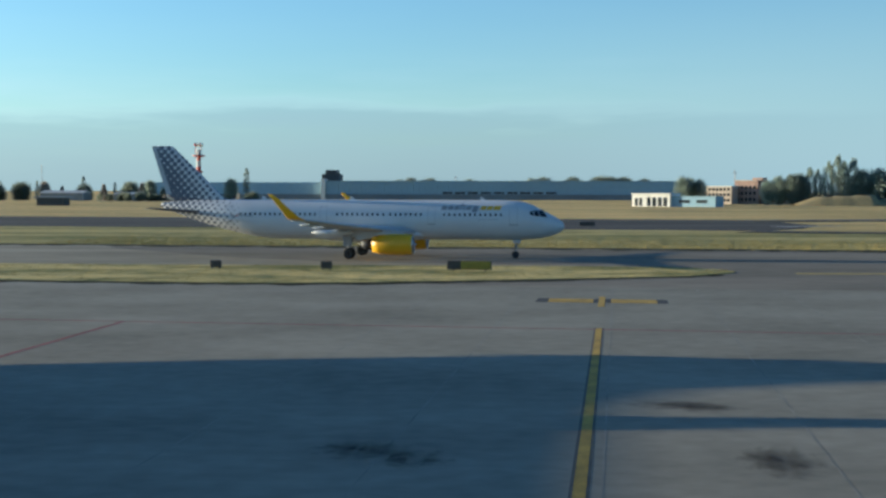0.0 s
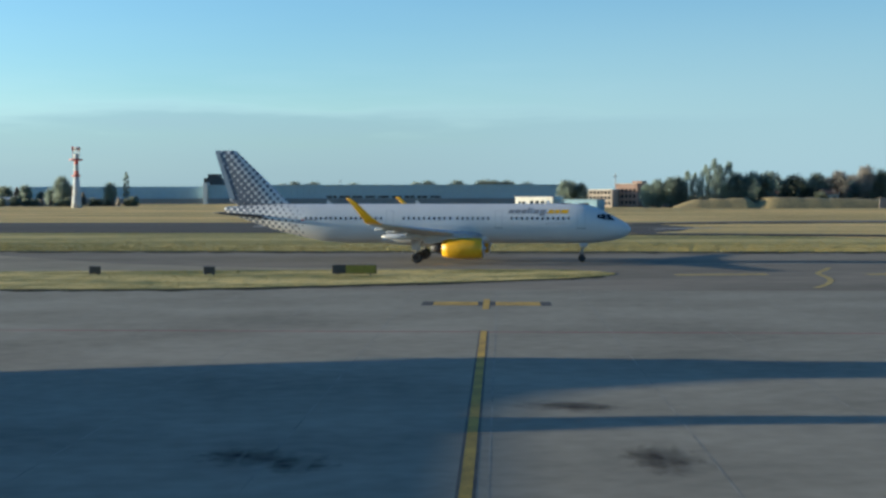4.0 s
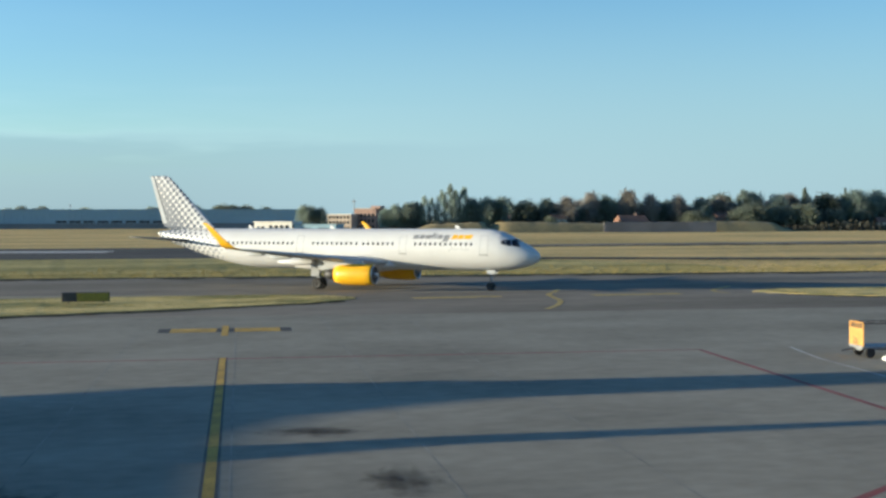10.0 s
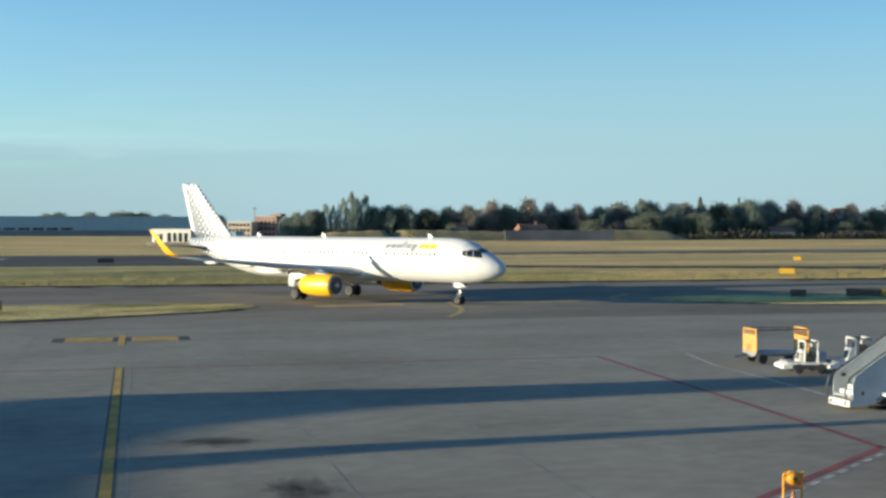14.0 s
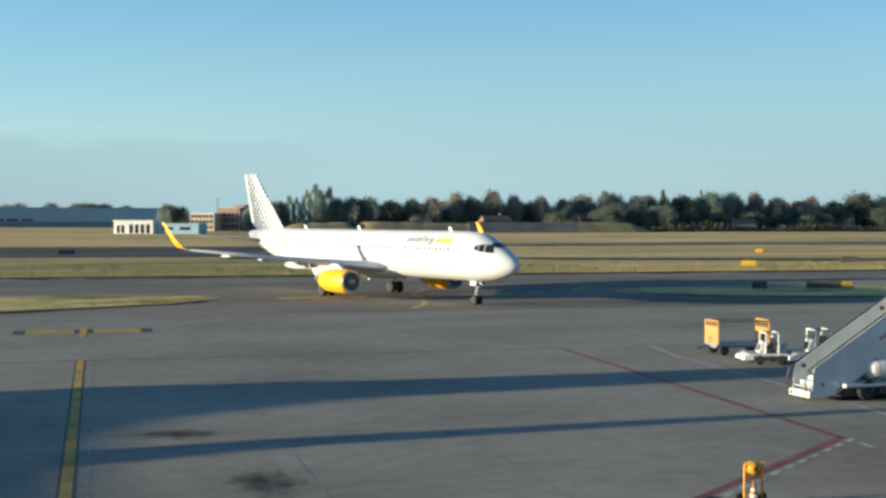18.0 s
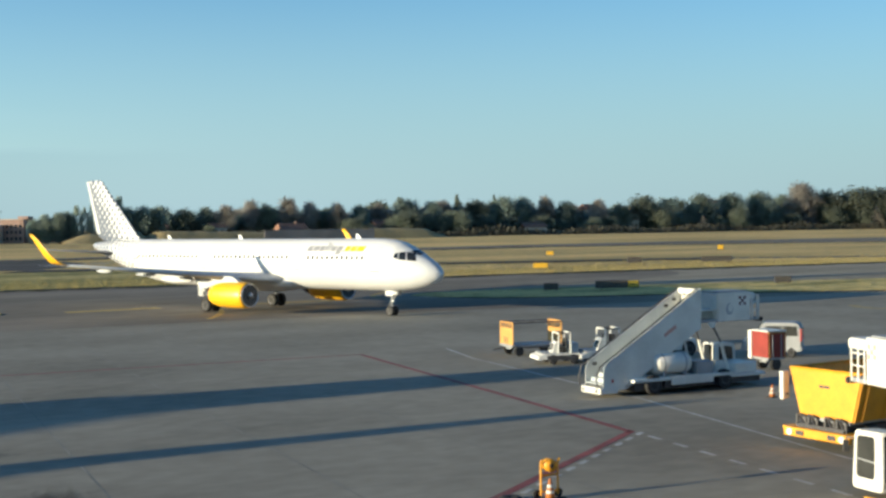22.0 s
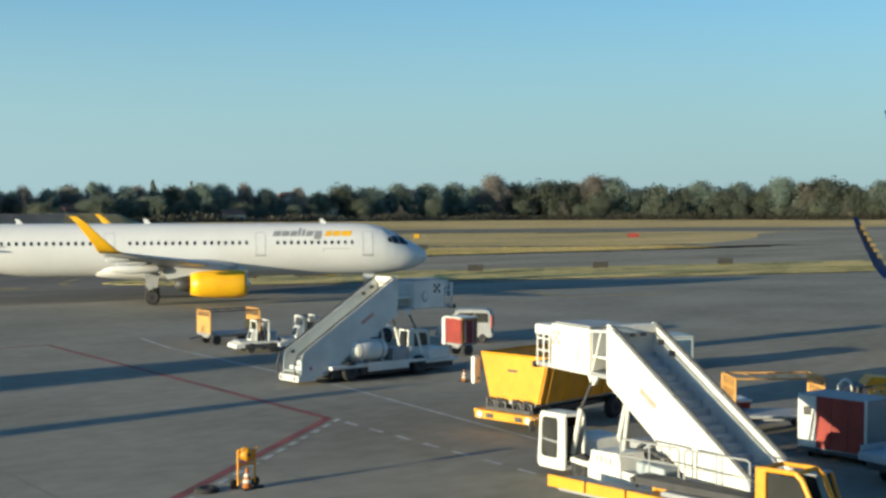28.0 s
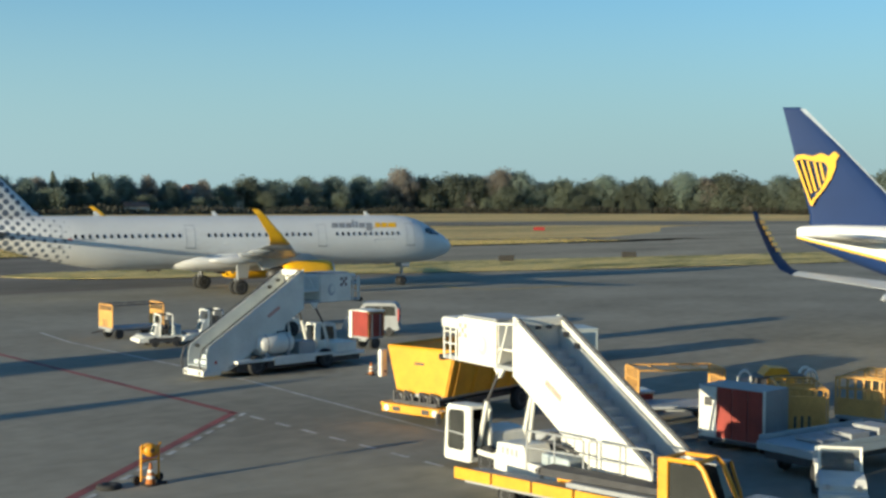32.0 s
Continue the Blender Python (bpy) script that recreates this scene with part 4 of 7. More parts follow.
def parked_jet():
    """A second airliner of another kind, white with a navy fin and belly."""
    P_ = W(0, 0)
    t = thing("parked_airliner", Matrix(), "white airliner with navy fin, gold emblem and navy belly parked", "airplane", "parked airliners")
    fb = Body([(0.0, 2.65, 2.75, 0.05), (-0.2, 2.3, 3.1, 0.4), (-0.9, 1.85, 3.7, 0.9), (-2.0, 1.55, 4.4, 1.35), (-3.2, 1.4, 5.0, 1.65), (-4.8, 1.35, 5.3, 1.82), (-6.5, 1.35, 5.36, 1.88), (-22.0, 1.35, 5.36, 1.88), (-25.5, 1.45, 5.45, 1.88), (-28, 1.75, 5.62, 1.84), (-31, 2.45, 5.88, 1.64), (-34, 3.45, 6.06, 1.22), (-36.5, 4.45, 6.08, 0.78), (-37.7, 4.98, 6.02, 0.48), (-38.2, 5.2, 5.95, 0.3), (-38.35, 5.3, 5.85, 0.16)])
    part("fuselage", fb.mesh(0.0, -38.35), M["belly"], t, "white fuselage with navy belly", True)
    fin = part("fin", loft(B(), [fin_section(-29.0, 8.7, 5.6, 0.03), fin_section(-30.4, 7.3, 6.05, 0.05), fin_section(-32.55, 5.15, 6.6, 0.09), fin_section(-38.0, 1.15, 12.35, 0.10), fin_section(-38.35, 0.85, 12.5, 0.07)], cap=True), M["navy"], t, "navy fin", True)
    bm = B()
    prism(bm, [(-29.6, 5.86), (-30.6, 6.05), (-32.55, 6.6), (-38.0, 12.4), (-38.28, 12.4), (-32.86, 6.6), (-31.0, 6.05), (-30.0, 5.86)], -0.06, 0.06)
    part("fin_edge", bm, M["metal"], fin, "bright metal leading edge")
    # gold emblem as plain shapes: a curved bow and upright bars
    for s in (-1, 1):
        y = s * 0.24
        bm = B()
        bow = [(-38.62, 9.55), (-38.45, 9.85), (-38.1, 9.92), (-37.6, 9.8), (-37.15, 9.98), (-36.75, 9.8), (-36.45, 10.05), (-36.2, 9.85), (-36.38, 9.55), (-36.38, 9.2), (-36.6, 8.6), (-37.0, 7.95), (-37.4, 7.45), (-37.58, 7.05), (-37.68, 7.3), (-37.15, 8.0), (-36.87, 8.6), (-36.78, 9.15), (-36.98, 9.48), (-37.5, 9.52), (-38.1, 9.66)]
        prism(bm, bow, y - 0.02, y + 0.02)
        bmesh.ops.triangulate(bm, faces=[f for f in bm.faces if len(f.verts) > 4])
        part("emblem_bow", bm, M["gold"], fin, "gold emblem")
        for x0_, z0_, x1_, z1_ in ((-37.62, 7.15, -38.5, 9.6), (-37.62, 7.8, -38.18, 9.6), (-37.4, 7.9, -37.86, 9.55), (-37.15, 8.1, -37.5, 9.5), (-36.98, 8.5, -37.2, 9.45)):
            bm = B()
            prism(bm, [(x0_ - 0.06, z0_), (x0_ + 0.06, z0_), (x1_ + 0.06, z1_), (x1_ - 0.06, z1_)], y - 0.018, y + 0.018)
            part("emblem_bar", bm, M["gold"], fin, "gold emblem")
        part("tailplane", loft(B(), [airfoil(-33.2, 4.0, s * 0.7, 5.25, 0.1), airfoil(-36.5, 1.9, s * 7.1, 5.66, 0.10)], cap=True), M["white"], t, "white tailplane", True)
        w = part("wing", loft(B(), [airfoil(-13.2, 7.6, s * 1.2, 2.0, 0.13), airfoil(-15.8, 5.2, s * 5.2, 2.45, 0.12), airfoil(-22.2, 1.7, s * 16.6, 4.05, 0.1)], cap=True), M["grey"], t, "grey painted wing", True)
        arc = []
        for k, (dy, z, xl, ch) in enumerate(((16.55, 4.04, -22.2, 1.72), (17.0, 4.25, -22.5, 1.6), (17.3, 4.7, -22.9, 1.4), (17.55, 5.5, -23.6, 1.1), (17.8, 6.4, -24.35, 0.75), (17.9, 6.85, -24.7, 0.55))):
            lean = min(1.0, 0.3 + 0.25 * k)
            arc.append([(xl + p[0], s * (dy - p[2] * lean), z + p[2] * (1 - lean)) for p in airfoil(0, ch, 0, 0, 0.09)])
        wl = part("winglet", loft(B(), arc, cap=True), M["navy"], w, "navy winglet", True)
        for side_ in (-1, 1):
            for k in range(6):
                a = k / 6
                x0_, z0_ = -23.35 - 1.25 * a + 0.02, 5.05 + 1.5 * a
                y0_ = s * (17.40 + 0.42 * a) + side_ * 0.10
                bm = B()
                prism(bm, [(x0_ + 0.12, z0_), (x0_ - 0.5, z0_ + 0.02), (x0_ - 0.62, z0_ + 0.2), (x0_ - 0.0, z0_ + 0.18)], y0_ - 0.008, y0_ + 0.008)
                part("lettering_block", bm, M["gold"], wl, "gold name block")
        engine(t, -12.6, -16.6, s * 4.83, 1.35, 0.92, M["white"])
        for yy, xl, L in ((5.6, -20.4, 2.6), (9.2, -21.2, 2.2), (12.6, -22.2, 1.8)):
            bm = spin(B(), [(xl + 0.2, 0.05), (xl - 0.3, 0.18), (xl - L * 0.55, 0.2), (xl - L, 0.03)], 10, (0, s * yy, 2.3 + (yy - 5.2) * 0.115))
            part("flap_fairing", bm, M["grey"], w, "", True)
    wm, wn = wheel_meshes(0.56, 0.4), wheel_meshes(0.34, 0.2)
    for s in (-1, 1):
        gear(t, -19.6, (s * 2.45, s * 3.25), 2.2, 0.56, wm)
    gear(t, -4.0, (-0.2, 0.2), 1.6, 0.34, wn)
    pm = B()
    box(pm, -0.115, 0.115, -0.01, 0.01, -0.16, 0.16)
    pm = mesh_of("cabin_window", pm, M["dark_glass"])
    for s in (-1, 1):
        for k in range(46):
            again("cabin_window", pm, t, Matrix.Translation(fb.skin(-6.6 - k * 0.5, 3.95, s, 0.01)))
    return t


jet = parked_jet()


def parked(heading, anchor, local):
    """Stand a jet so that its own point local comes to lie over the anchor."""
    m = pose(0, 0, 0, 0, 0, heading)
    o = Vector((*anchor, 0)) - m @ Vector((*local, 0))
    return Matrix.Translation(o) @ m


jet.matrix_world = parked(-66.0, (65.2, 29.2), (-39.0, 0))
copy_thing(jet, parked(5.0, (51.5, 24.5), (-25.0, 17.9)))
tail_w = W(-46.0, 56.1)
fw = Vector((math.cos(radians(AX - 90)), math.sin(radians(AX - 90)), 0))
nw = tail_w + 39.0 * fw
copy_thing(jet, pose(nw.x, nw.y, 0, 0, 0, AX - 90))


# ---- ground equipment ----
WHEEL = wheel_meshes(0.42, 0.26)
SMALL = wheel_meshes(0.27, 0.17)
TINY = wheel_meshes(0.12, 0.07)


def rails(bm, pts, r=0.022, n=6):
    for a, b in zip(pts, pts[1:]):
        tube(bm, a, b, r, n=n)
    return bm


def ring_panel(bm, outer, inner, y0, y1):
    """A flat frame in the x-z plane: an outline with a matching opening, pushed from y0 to y1."""
    n = len(outer)
    v = [[bm.verts.new((p[0], y, p[1])) for p in pts] for pts in (outer, inner) for y in (y0, y1)]
    for i in range(n):
        j = (i + 1) % n
        for a, b in ((0, 1), (1, 3), (3, 2), (2, 0)):
            bm.faces.new((v[a][i], v[a][j], v[b][j], v[b][i]))
    bmesh.ops.recalc_face_normals(bm, faces=bm.faces[:])
    return bm


def soft_quad(corners, r, n=4):
    """A four-sided outline with rounded corners."""
    out = []
    for i, c in enumerate(corners):
        c, p, q = Vector(c), Vector(corners[i - 1]), Vector(corners[(i + 1) % 4])
        a, b = c + (p - c).normalized() * r, c + (q - c).normalized() * r
        out += [tuple((1 - k / n) ** 2 * a + 2 * (1 - k / n) * k / n * c + (k / n) ** 2 * b) for k in range(n + 1)]
    return out


def stair_truck(m, label, rise=2.95, run=5.0, half=0.59, ht=1.19, hb=0.30, p1=0.95, p2=2.8, end=3.6, aside=0.0):
    """Passenger stairs on a small truck: foot at the origin, climbing along x, driver's cab under the platform."""
    t = thing("passenger_stairs", m, label, "stairs truck", "passenger stairs")
    k = rise / run
    top = run + end
    white, grey = M["gse_white"], M["gse_grey"]
    bm = B()
    box(bm, 1.3, 6.5, -1.0, 1.02, 0.56, 0.70, 0.03)
    box(bm, 6.4, 8.35, -1.0, 0.42, 0.46, 0.60, 0.03)
    box(bm, 1.5, 3.5, 0.80, 1.04, 0.44, 0.72, 0.02)
    box(bm, 3.6, 5.62, 0.96, 1.06, 0.34, 0.76, 0.02)
    box(bm, 3.2, 5.4, -1.06, -0.96, 0.36, 0.72, 0.02)
    part("chassis", bm, white, t, "white truck chassis")
    bm = B()
    box(bm, 1.45, 8.2, -0.78, 0.4, 0.2, 0.5)
    box(bm, 1.5, 6.6, -0.7, 0.82, 0.22, 0.56)
    box(bm, 2.9, 5.3, -0.95, 0.95, 0.30, 0.54)
    part("underbody", bm, M["dark_metal"], t, "dark underbody")
    for x in (2.35, 6.12):
        for y in (-0.86, 0.86):
            put_wheel(WHEEL, t, x, y, 0.42)
    # cab with rounded door openings on both sides
    outer = soft_quad([(6.62, 0.30), (6.64, 1.80), (7.86, 1.72), (7.98, 0.22)], 0.16)
    inner = soft_quad([(6.98, 0.56), (6.96, 1.66), (7.76, 1.60), (7.82, 0.52)], 0.14)
    bm = B()
    ring_panel(bm, outer, inner, 1.04, 1.10)
    c = part("cab", bm, white, t, "white driver's cab with rounded door")
    bm = B()
    ring_panel(bm, outer, inner, 0.44, 0.50)
    part("cab_side", bm, white, c)
    bm = B()
    prism(bm, [(6.64, 1.72), (6.66, 1.80), (7.84, 1.73), (7.86, 1.65)], 0.48, 1.06)
    part("cab_roof", bm, white, c)
    bm = B()
    prism(bm, [(6.64, 0.32), (7.96, 0.24), (7.95, 0.36), (6.64, 0.44)], 0.48, 1.06)
    prism(bm, [(7.94, 0.30), (7.98, 0.30), (7.95, 0.86), (7.91, 0.86)], 0.48, 1.06)
    part("cab_floor", bm, white, c)
    for y in (1.065, 0.47):
        bm = B()
        prism(bm, inner, y - 0.008, y + 0.008)
        part("door_window", bm, M["cab_glass"], c, "dark door window")
    bm = B()
    box(bm, 6.97, 7.8, 1.085, 1.10, 0.98, 1.02)
    part("door_rail", bm, grey, c)
    bm = B()
    prism(bm, [(7.91, 0.88), (7.94, 0.88), (7.86, 1.64), (7.83, 1.64)], 0.5, 1.02)
    part("windscreen", bm, M["cab_glass"], c, "dark windscreen")
    bm = B()
    box(bm, 7.0, 7.35, 0.56, 0.96, 0.45, 0.85, 0.05)
    box(bm, 6.92, 7.05, 0.56, 0.96, 0.85, 1.4, 0.05)
    part("seat", bm, M["rubber"], c, "black seat")
    bm = B()
    rails(bm, [(7.9, 1.12, 1.5), (8.05, 1.22, 1.5), (8.05, 1.22, 1.2)], 0.02)
    box(bm, 8.03, 8.08, 1.16, 1.32, 1.12, 1.42, 0.015)
    part("mirror", bm, M["dark_metal"], c, "dark wing mirror")
    # deck load: engine cover, hydraulic tank and boxes
    bm = B()
    prism(bm, [(4.15, 0.70), (4.36, 1.14), (5.50, 1.06), (5.58, 0.70)], 0.25, 1.03)
    cv = part("engine_cover", bm, white, t, "white engine cover")
    for i in range(4):
        bm = B()
        box(bm, 4.6 + 0.2 * i, 4.7 + 0.2 * i, 1.03, 1.04, 0.80, 0.98)
        part("vent_slot", bm, grey, cv)
    bm = spin(B(), [(2.55, 0.2), (2.62, 0.36), (2.75, 0.44), (4.25, 0.44), (4.38, 0.36), (4.45, 0.2)], 18, (0, -0.52, 1.22))
    tk = part("tank", bm, white, t, "white round tank", True)
    for x in (2.95, 4.05):
        bm = spin(B(), [(-0.03, 0.455), (0.03, 0.455)], 18, (x, -0.52, 1.22))
        part("tank_strap", bm, grey, tk)
        bm = B()
        box(bm, x - 0.06, x + 0.06, -0.9, -0.14, 0.70, 0.90)
        part("tank_saddle", bm, grey, tk)
    bm = B()
    box(bm, 4.62, 5.5, -0.95, -0.15, 0.70, 1.25, 0.05)
    part("hydraulic_box", bm, grey, t, "grey hydraulic box")
    bm = B()
    box(bm, 2.9, 4.0, 0.1, 0.75, 0.70, 1.0, 0.05)
    part("battery_box", bm, M["gse_blue"], t, "blue-grey battery box")
    for y, zz in ((0.0, 1.35), (0.2, 1.15), (-0.1, 1.0)):
        bm = B()
        rails(bm, [(3.2, y, 0.8), (3.5, y, zz), (4.6, y, zz), (5.2, y, 0.9)], 0.035, 8)
        part("hose", bm, M["rim"], t, "grey hydraulic hose")
    bm = B()
    box(bm, 6.7, 7.9, -0.95, 0.40, 0.60, 1.05, 0.06)
    part("front_box", bm, white, t, "white front box")
    # the flight
    dx = Vector((run, rise)).normalized()
    up = Vector((-dx.y, dx.x))
    for s in (-1, 1):
        bm = B()
        prism(bm, [(0.02, 0.34), (0.04, 1.06), (0.12, 0.12 * k + ht), (run - 0.05, rise + ht - 0.03), (run + 0.12, rise + ht - 0.02), (run + 0.16, rise - hb + 0.08), (run + 0.10, rise - hb + 0.04), (run - 0.05, rise - hb - 0.03), (1.25, 1.25 * k - hb), (1.05, 0.30)], s * half - 0.03, s * half + 0.03)
        sp = part("side_panel", bm, white, t, "white stair side panel")
        bm = B()
        a, b = Vector((0.16, 0.16 * k + ht)), Vector((run + 0.02, rise + ht))
        prism(bm, [tuple(a), tuple(b), tuple(b + up * 0.045), tuple(a + up * 0.045)], s * half - 0.05, s * half + 0.05)
        part("top_cap", bm, white, sp, "white cap of the side panel")
        bm = B()
        off = s * half
        rails(bm, [(-0.25, off, 0.45), (-0.32, off, 0.78), (-0.15, off, ht + 0.04), (run - 0.1, off, rise - 0.1 * k + ht + 0.13), (run + 0.02, off, rise + ht + 0.06)], 0.034, 8)
        for i in range(5):
            x = 0.3 + i * (run - 0.5) / 4
            tube(bm, (x, off, x * k + ht - 0.05), (x, off, x * k + ht + 0.13), 0.016, n=6)
        part("handrail", bm, M["dark_metal"], sp, "dark grey tube handrail")
        bm = B()
        y = s * (half + 0.036)
        c0 = Vector((run * 0.70, run * 0.70 * k + 0.52))
        w_, h_ = dx * 0.36, up * 0.075
        # bar takes the pale red that holds the sunlight
        prism(bm, [tuple(c0 - w_ - h_), tuple(c0 + w_ - h_), tuple(c0 + w_ + h_), tuple(c0 - w_ + h_)], y - 0.006, y + 0.006)
        part("label_bar", bm, M["faded_red"], sp, "red lettering bar in a sunlit pale tone")
        for x in (0.42, run - 0.75, run - 0.3):
            bm = B()
            box(bm, x - 0.1, x + 0.1, s * (half - 0.09) - 0.03, s * (half - 0.09) + 0.03, x * k + ht - 0.26, x * k + ht - 0.12, 0.02)
            part("step_lamp", bm, M["dark_metal"], sp, "small dark step lamp")
        bm = B()
        box(bm, 0.42, 0.52, y - 0.02, y + 0.02, 0.62, 0.76, 0.01)
        part("side_marker", bm, M["red"], sp, "red side marker")
    n = 17
    for i in range(n):
        x, z = run * (i + 0.5) / n, rise * (i + 1) / n + 0.42
        bm = B()
        box(bm, x - 0.17, x + 0.15, -half + 0.04, half - 0.04, z - 0.05, z, 0.008)
        box(bm, x + 0.12, x + 0.15, -half + 0.04, half - 0.04, z - 0.02, z + rise / n - 0.05)
        part("tread", bm, M["step_metal"], t)
    bm = B()
    prism(bm, [(0.3, 0.3 * k + 0.2), (run, rise + 0.2), (run, rise + 0.14), (0.35, 0.35 * k + 0.14)], -half + 0.04, half - 0.04)
    part("stair_soffit", bm, grey, t)
    bm = B()
    box(bm, -0.18, 0.75, -half - 0.06, half + 0.06, 0.16, 0.44, 0.06)
    part("foot_bumper", bm, white, t, "white foot of the stairs")
    for s in (-1, 1):
        bm = B()
        tube(bm, (-0.21, s * (half - 0.16), 0.31), (-0.17, s * (half - 0.16), 0.31), 0.085, n=12)
        part("foot_lamp", bm, M["metal"], t, "round metal lamp")
        bm = B()
        rails(bm, [(1.1, s * half, 0.4), (1.5, s * 0.75, 0.56)], 0.06, 8)
        part("foot_hinge", bm, grey, t)
    # platform
    bm = B()
    box(bm, run + 0.05, top, -half, half, rise - 0.12, rise, 0.02)
    part("platform", bm, grey, t, "grey platform floor")
    bm = B()
    box(bm, run + p1 - 0.04, run + p1, -half + 0.03, half - 0.03, rise - 0.06, rise + 1.10, 0.012)
    part("gate_panel", bm, white, t, "white gate panel across the platform")
    for s in (-1, 1):
        bm = B()
        box(bm, run + p1, run + p2, s * half - 0.025, s * half + 0.025, rise - 0.10, rise + 1.12, 0.02)
        pp = part("platform_panel", bm, white, t, "white platform side panel")
        y = s * (half + 0.029)
        c0 = run + p2 - 0.22 if s > 0 else run + p2 - 0.42
        # sun and shade put into the squares' red: pale left, dark right
        for i in range(3):
            for j in range(3):
                if (i + j) % 2 == 0:
                    bm = B()
                    box(bm, c0 - 0.22 + 0.13 * i, c0 - 0.22 + 0.13 * (i + 1), y - 0.004, y + 0.006, rise + 0.56 + 0.13 * j, rise + 0.69 + 0.13 * j)
                    part("check_square", bm, M["faded_red" if s > 0 else "dark_red"], pp)
        bm = B()
        c1 = run + p1 + 0.62
        outer = [(c1 + 0.20 * math.cos(a), rise + 0.42 + 0.26 * math.sin(a)) for a in [2 * math.pi * i / 16 for i in range(16)]]
        inner = [(c1 + 0.05 + 0.13 * math.cos(a), rise + 0.46 + 0.18 * math.sin(a)) for a in [2 * math.pi * i / 16 for i in range(16)]]
        ring_panel(bm, outer, inner, y - 0.003, y + 0.005)
        part("emblem", bm, M["seam"], pp)
        for x in (run + p2 + 0.12, run + p2 + 0.42, top - 0.06):
            bm = B()
            tube(bm, (x, s * half, rise - 0.1), (x, s * half, rise + 0.98), 0.03, n=8)
            part("end_post", bm, white, t, "white railing post")
        for z in (0.33, 0.66, 0.96):
            bm = B()
            tube(bm, (run + p2 + 0.12, s * half, rise + z), (top - 0.06, s * half, rise + z), 0.022, n=8)
            part("end_rail", bm, white, t, "white end railing")
        bm = B()
        tube(bm, (run + 0.45, s * half, rise + 1.08), (run + p1 - 0.1, s * half, rise + 0.02), 0.028 if s > 0 else 0.012, n=8)
        tube(bm, (run + 0.05, s * half, rise + 1.12), (run + p1, s * half, rise + 1.06), 0.035, n=8)
        part("platform_brace", bm, white, t, "white diagonal brace")
        bm = B()
        prism(bm, [(run + 0.55, rise - 0.10), (run + 1.0, rise - 0.10), (run + 0.86, rise - 0.34), (run + 0.74, rise - 0.34)], s * half - 0.04, s * half + 0.04)
        part("platform_bracket", bm, white, t, "white bracket under the platform")
    bm = B()
    box(bm, run - 0.06, run + 0.16, -half - 0.03, half + 0.03, rise + ht - 0.14, rise + ht + 0.10, 0.03)
    part("head_bar", bm, white, t, "white bar over the stair head")
    bm = B()
    for s in (-1, 1):
        tube(bm, (run + 0.14, s * half, rise), (run + 0.14, s * half, rise + ht + 0.12), 0.045, n=8)
    part("head_post", bm, white, t, "white posts of the stair head")
    bm = B()
    box(bm, run + 0.10, run + 0.14, -half + 0.03, half - 0.03, rise - 0.12, rise + ht - 0.10, 0.01)
    box(bm, run + 0.12, run + p1 - 0.05, -half + 0.03, half - 0.03, rise + 0.38, rise + 0.44, 0.01)
    part("landing", bm, white, t, "white landing plate at the stair head")
    for y in (-0.22, 0.12):
        bm = B()
        box(bm, run - 0.14, run - 0.04, y - 0.07, y + 0.07, rise + ht - 0.2, rise + ht - 0.12, 0.015)
        part("head_lamp", bm, M["dark_metal"], t, "small dark lamp")
    bm = B()
    box(bm, run + p2 - 0.05, top + 0.05, -half + 0.3, half + 0.06, rise + 0.76, rise + 1.06, 0.08)
    part("folded_canopy", bm, white, t, "white folded canopy")
    bm = B()
    box(bm, run + p1 + 0.1, run + p2 - 0.1, -half + 0.05, half - 0.05, rise + 1.12, rise + 1.18, 0.02)
    part("roof_board", bm, grey, t, "grey roof board over the platform")
    bm = B()
    box(bm, top - 0.02, top + 0.12, -half - 0.1, half + 0.1, rise - 0.18, rise + 0.0, 0.05)
    part("dock_bumper", bm, M["rubber"], t, "black rubber dock bumper")
    # lift rams and struts
    for s in (-1, 1):
        for a, b, r, mat, lb in (((run + 1.56, 0.70), (run + 1.18, 1.95), 0.068, "gse_white", "white lift strut"), ((run + 1.18, 1.95), (run + 0.80, rise - 0.2), 0.04, "dark_metal", "dark lift ram"), ((run - 0.38, 0.95), (run - 0.62, 2.25), 0.05, "gse_white", "white lift strut")):
            bm = B()
            y = s * (0.72 if b[0] > run else 0.5)
            tube(bm, (a[0], y, a[1]), (b[0], s * 0.6 if b[1] > 2.5 else y, b[1]), r, n=10)
            part("lift_post", bm, M[mat], t, lb)
    # the flight may stand off the middle of the truck
    for ch in t.children:
        if ch.name.split(".")[0] in ("chassis", "underbody", "wheel", "cab", "engine_cover", "tank", "hydraulic_box", "battery_box", "hose", "front_box", "lift_post"):
            ch.location.y += aside
    return t


stair_truck(spot(26.85, 43.83, 3.6), "white passenger stairs truck parked beside a white line", rise=2.93, run=4.92, half=0.62, ht=1.24, hb=0.40, p1=1.12, p2=2.9, end=3.45)
stair_truck(spot(22.71, 16.96, 79.28) @ Matrix.Translation((0, -0.12, 0)), "white passenger stairs truck behind a yellow conveyor loader", run=5.26, half=0.71, aside=0.12)


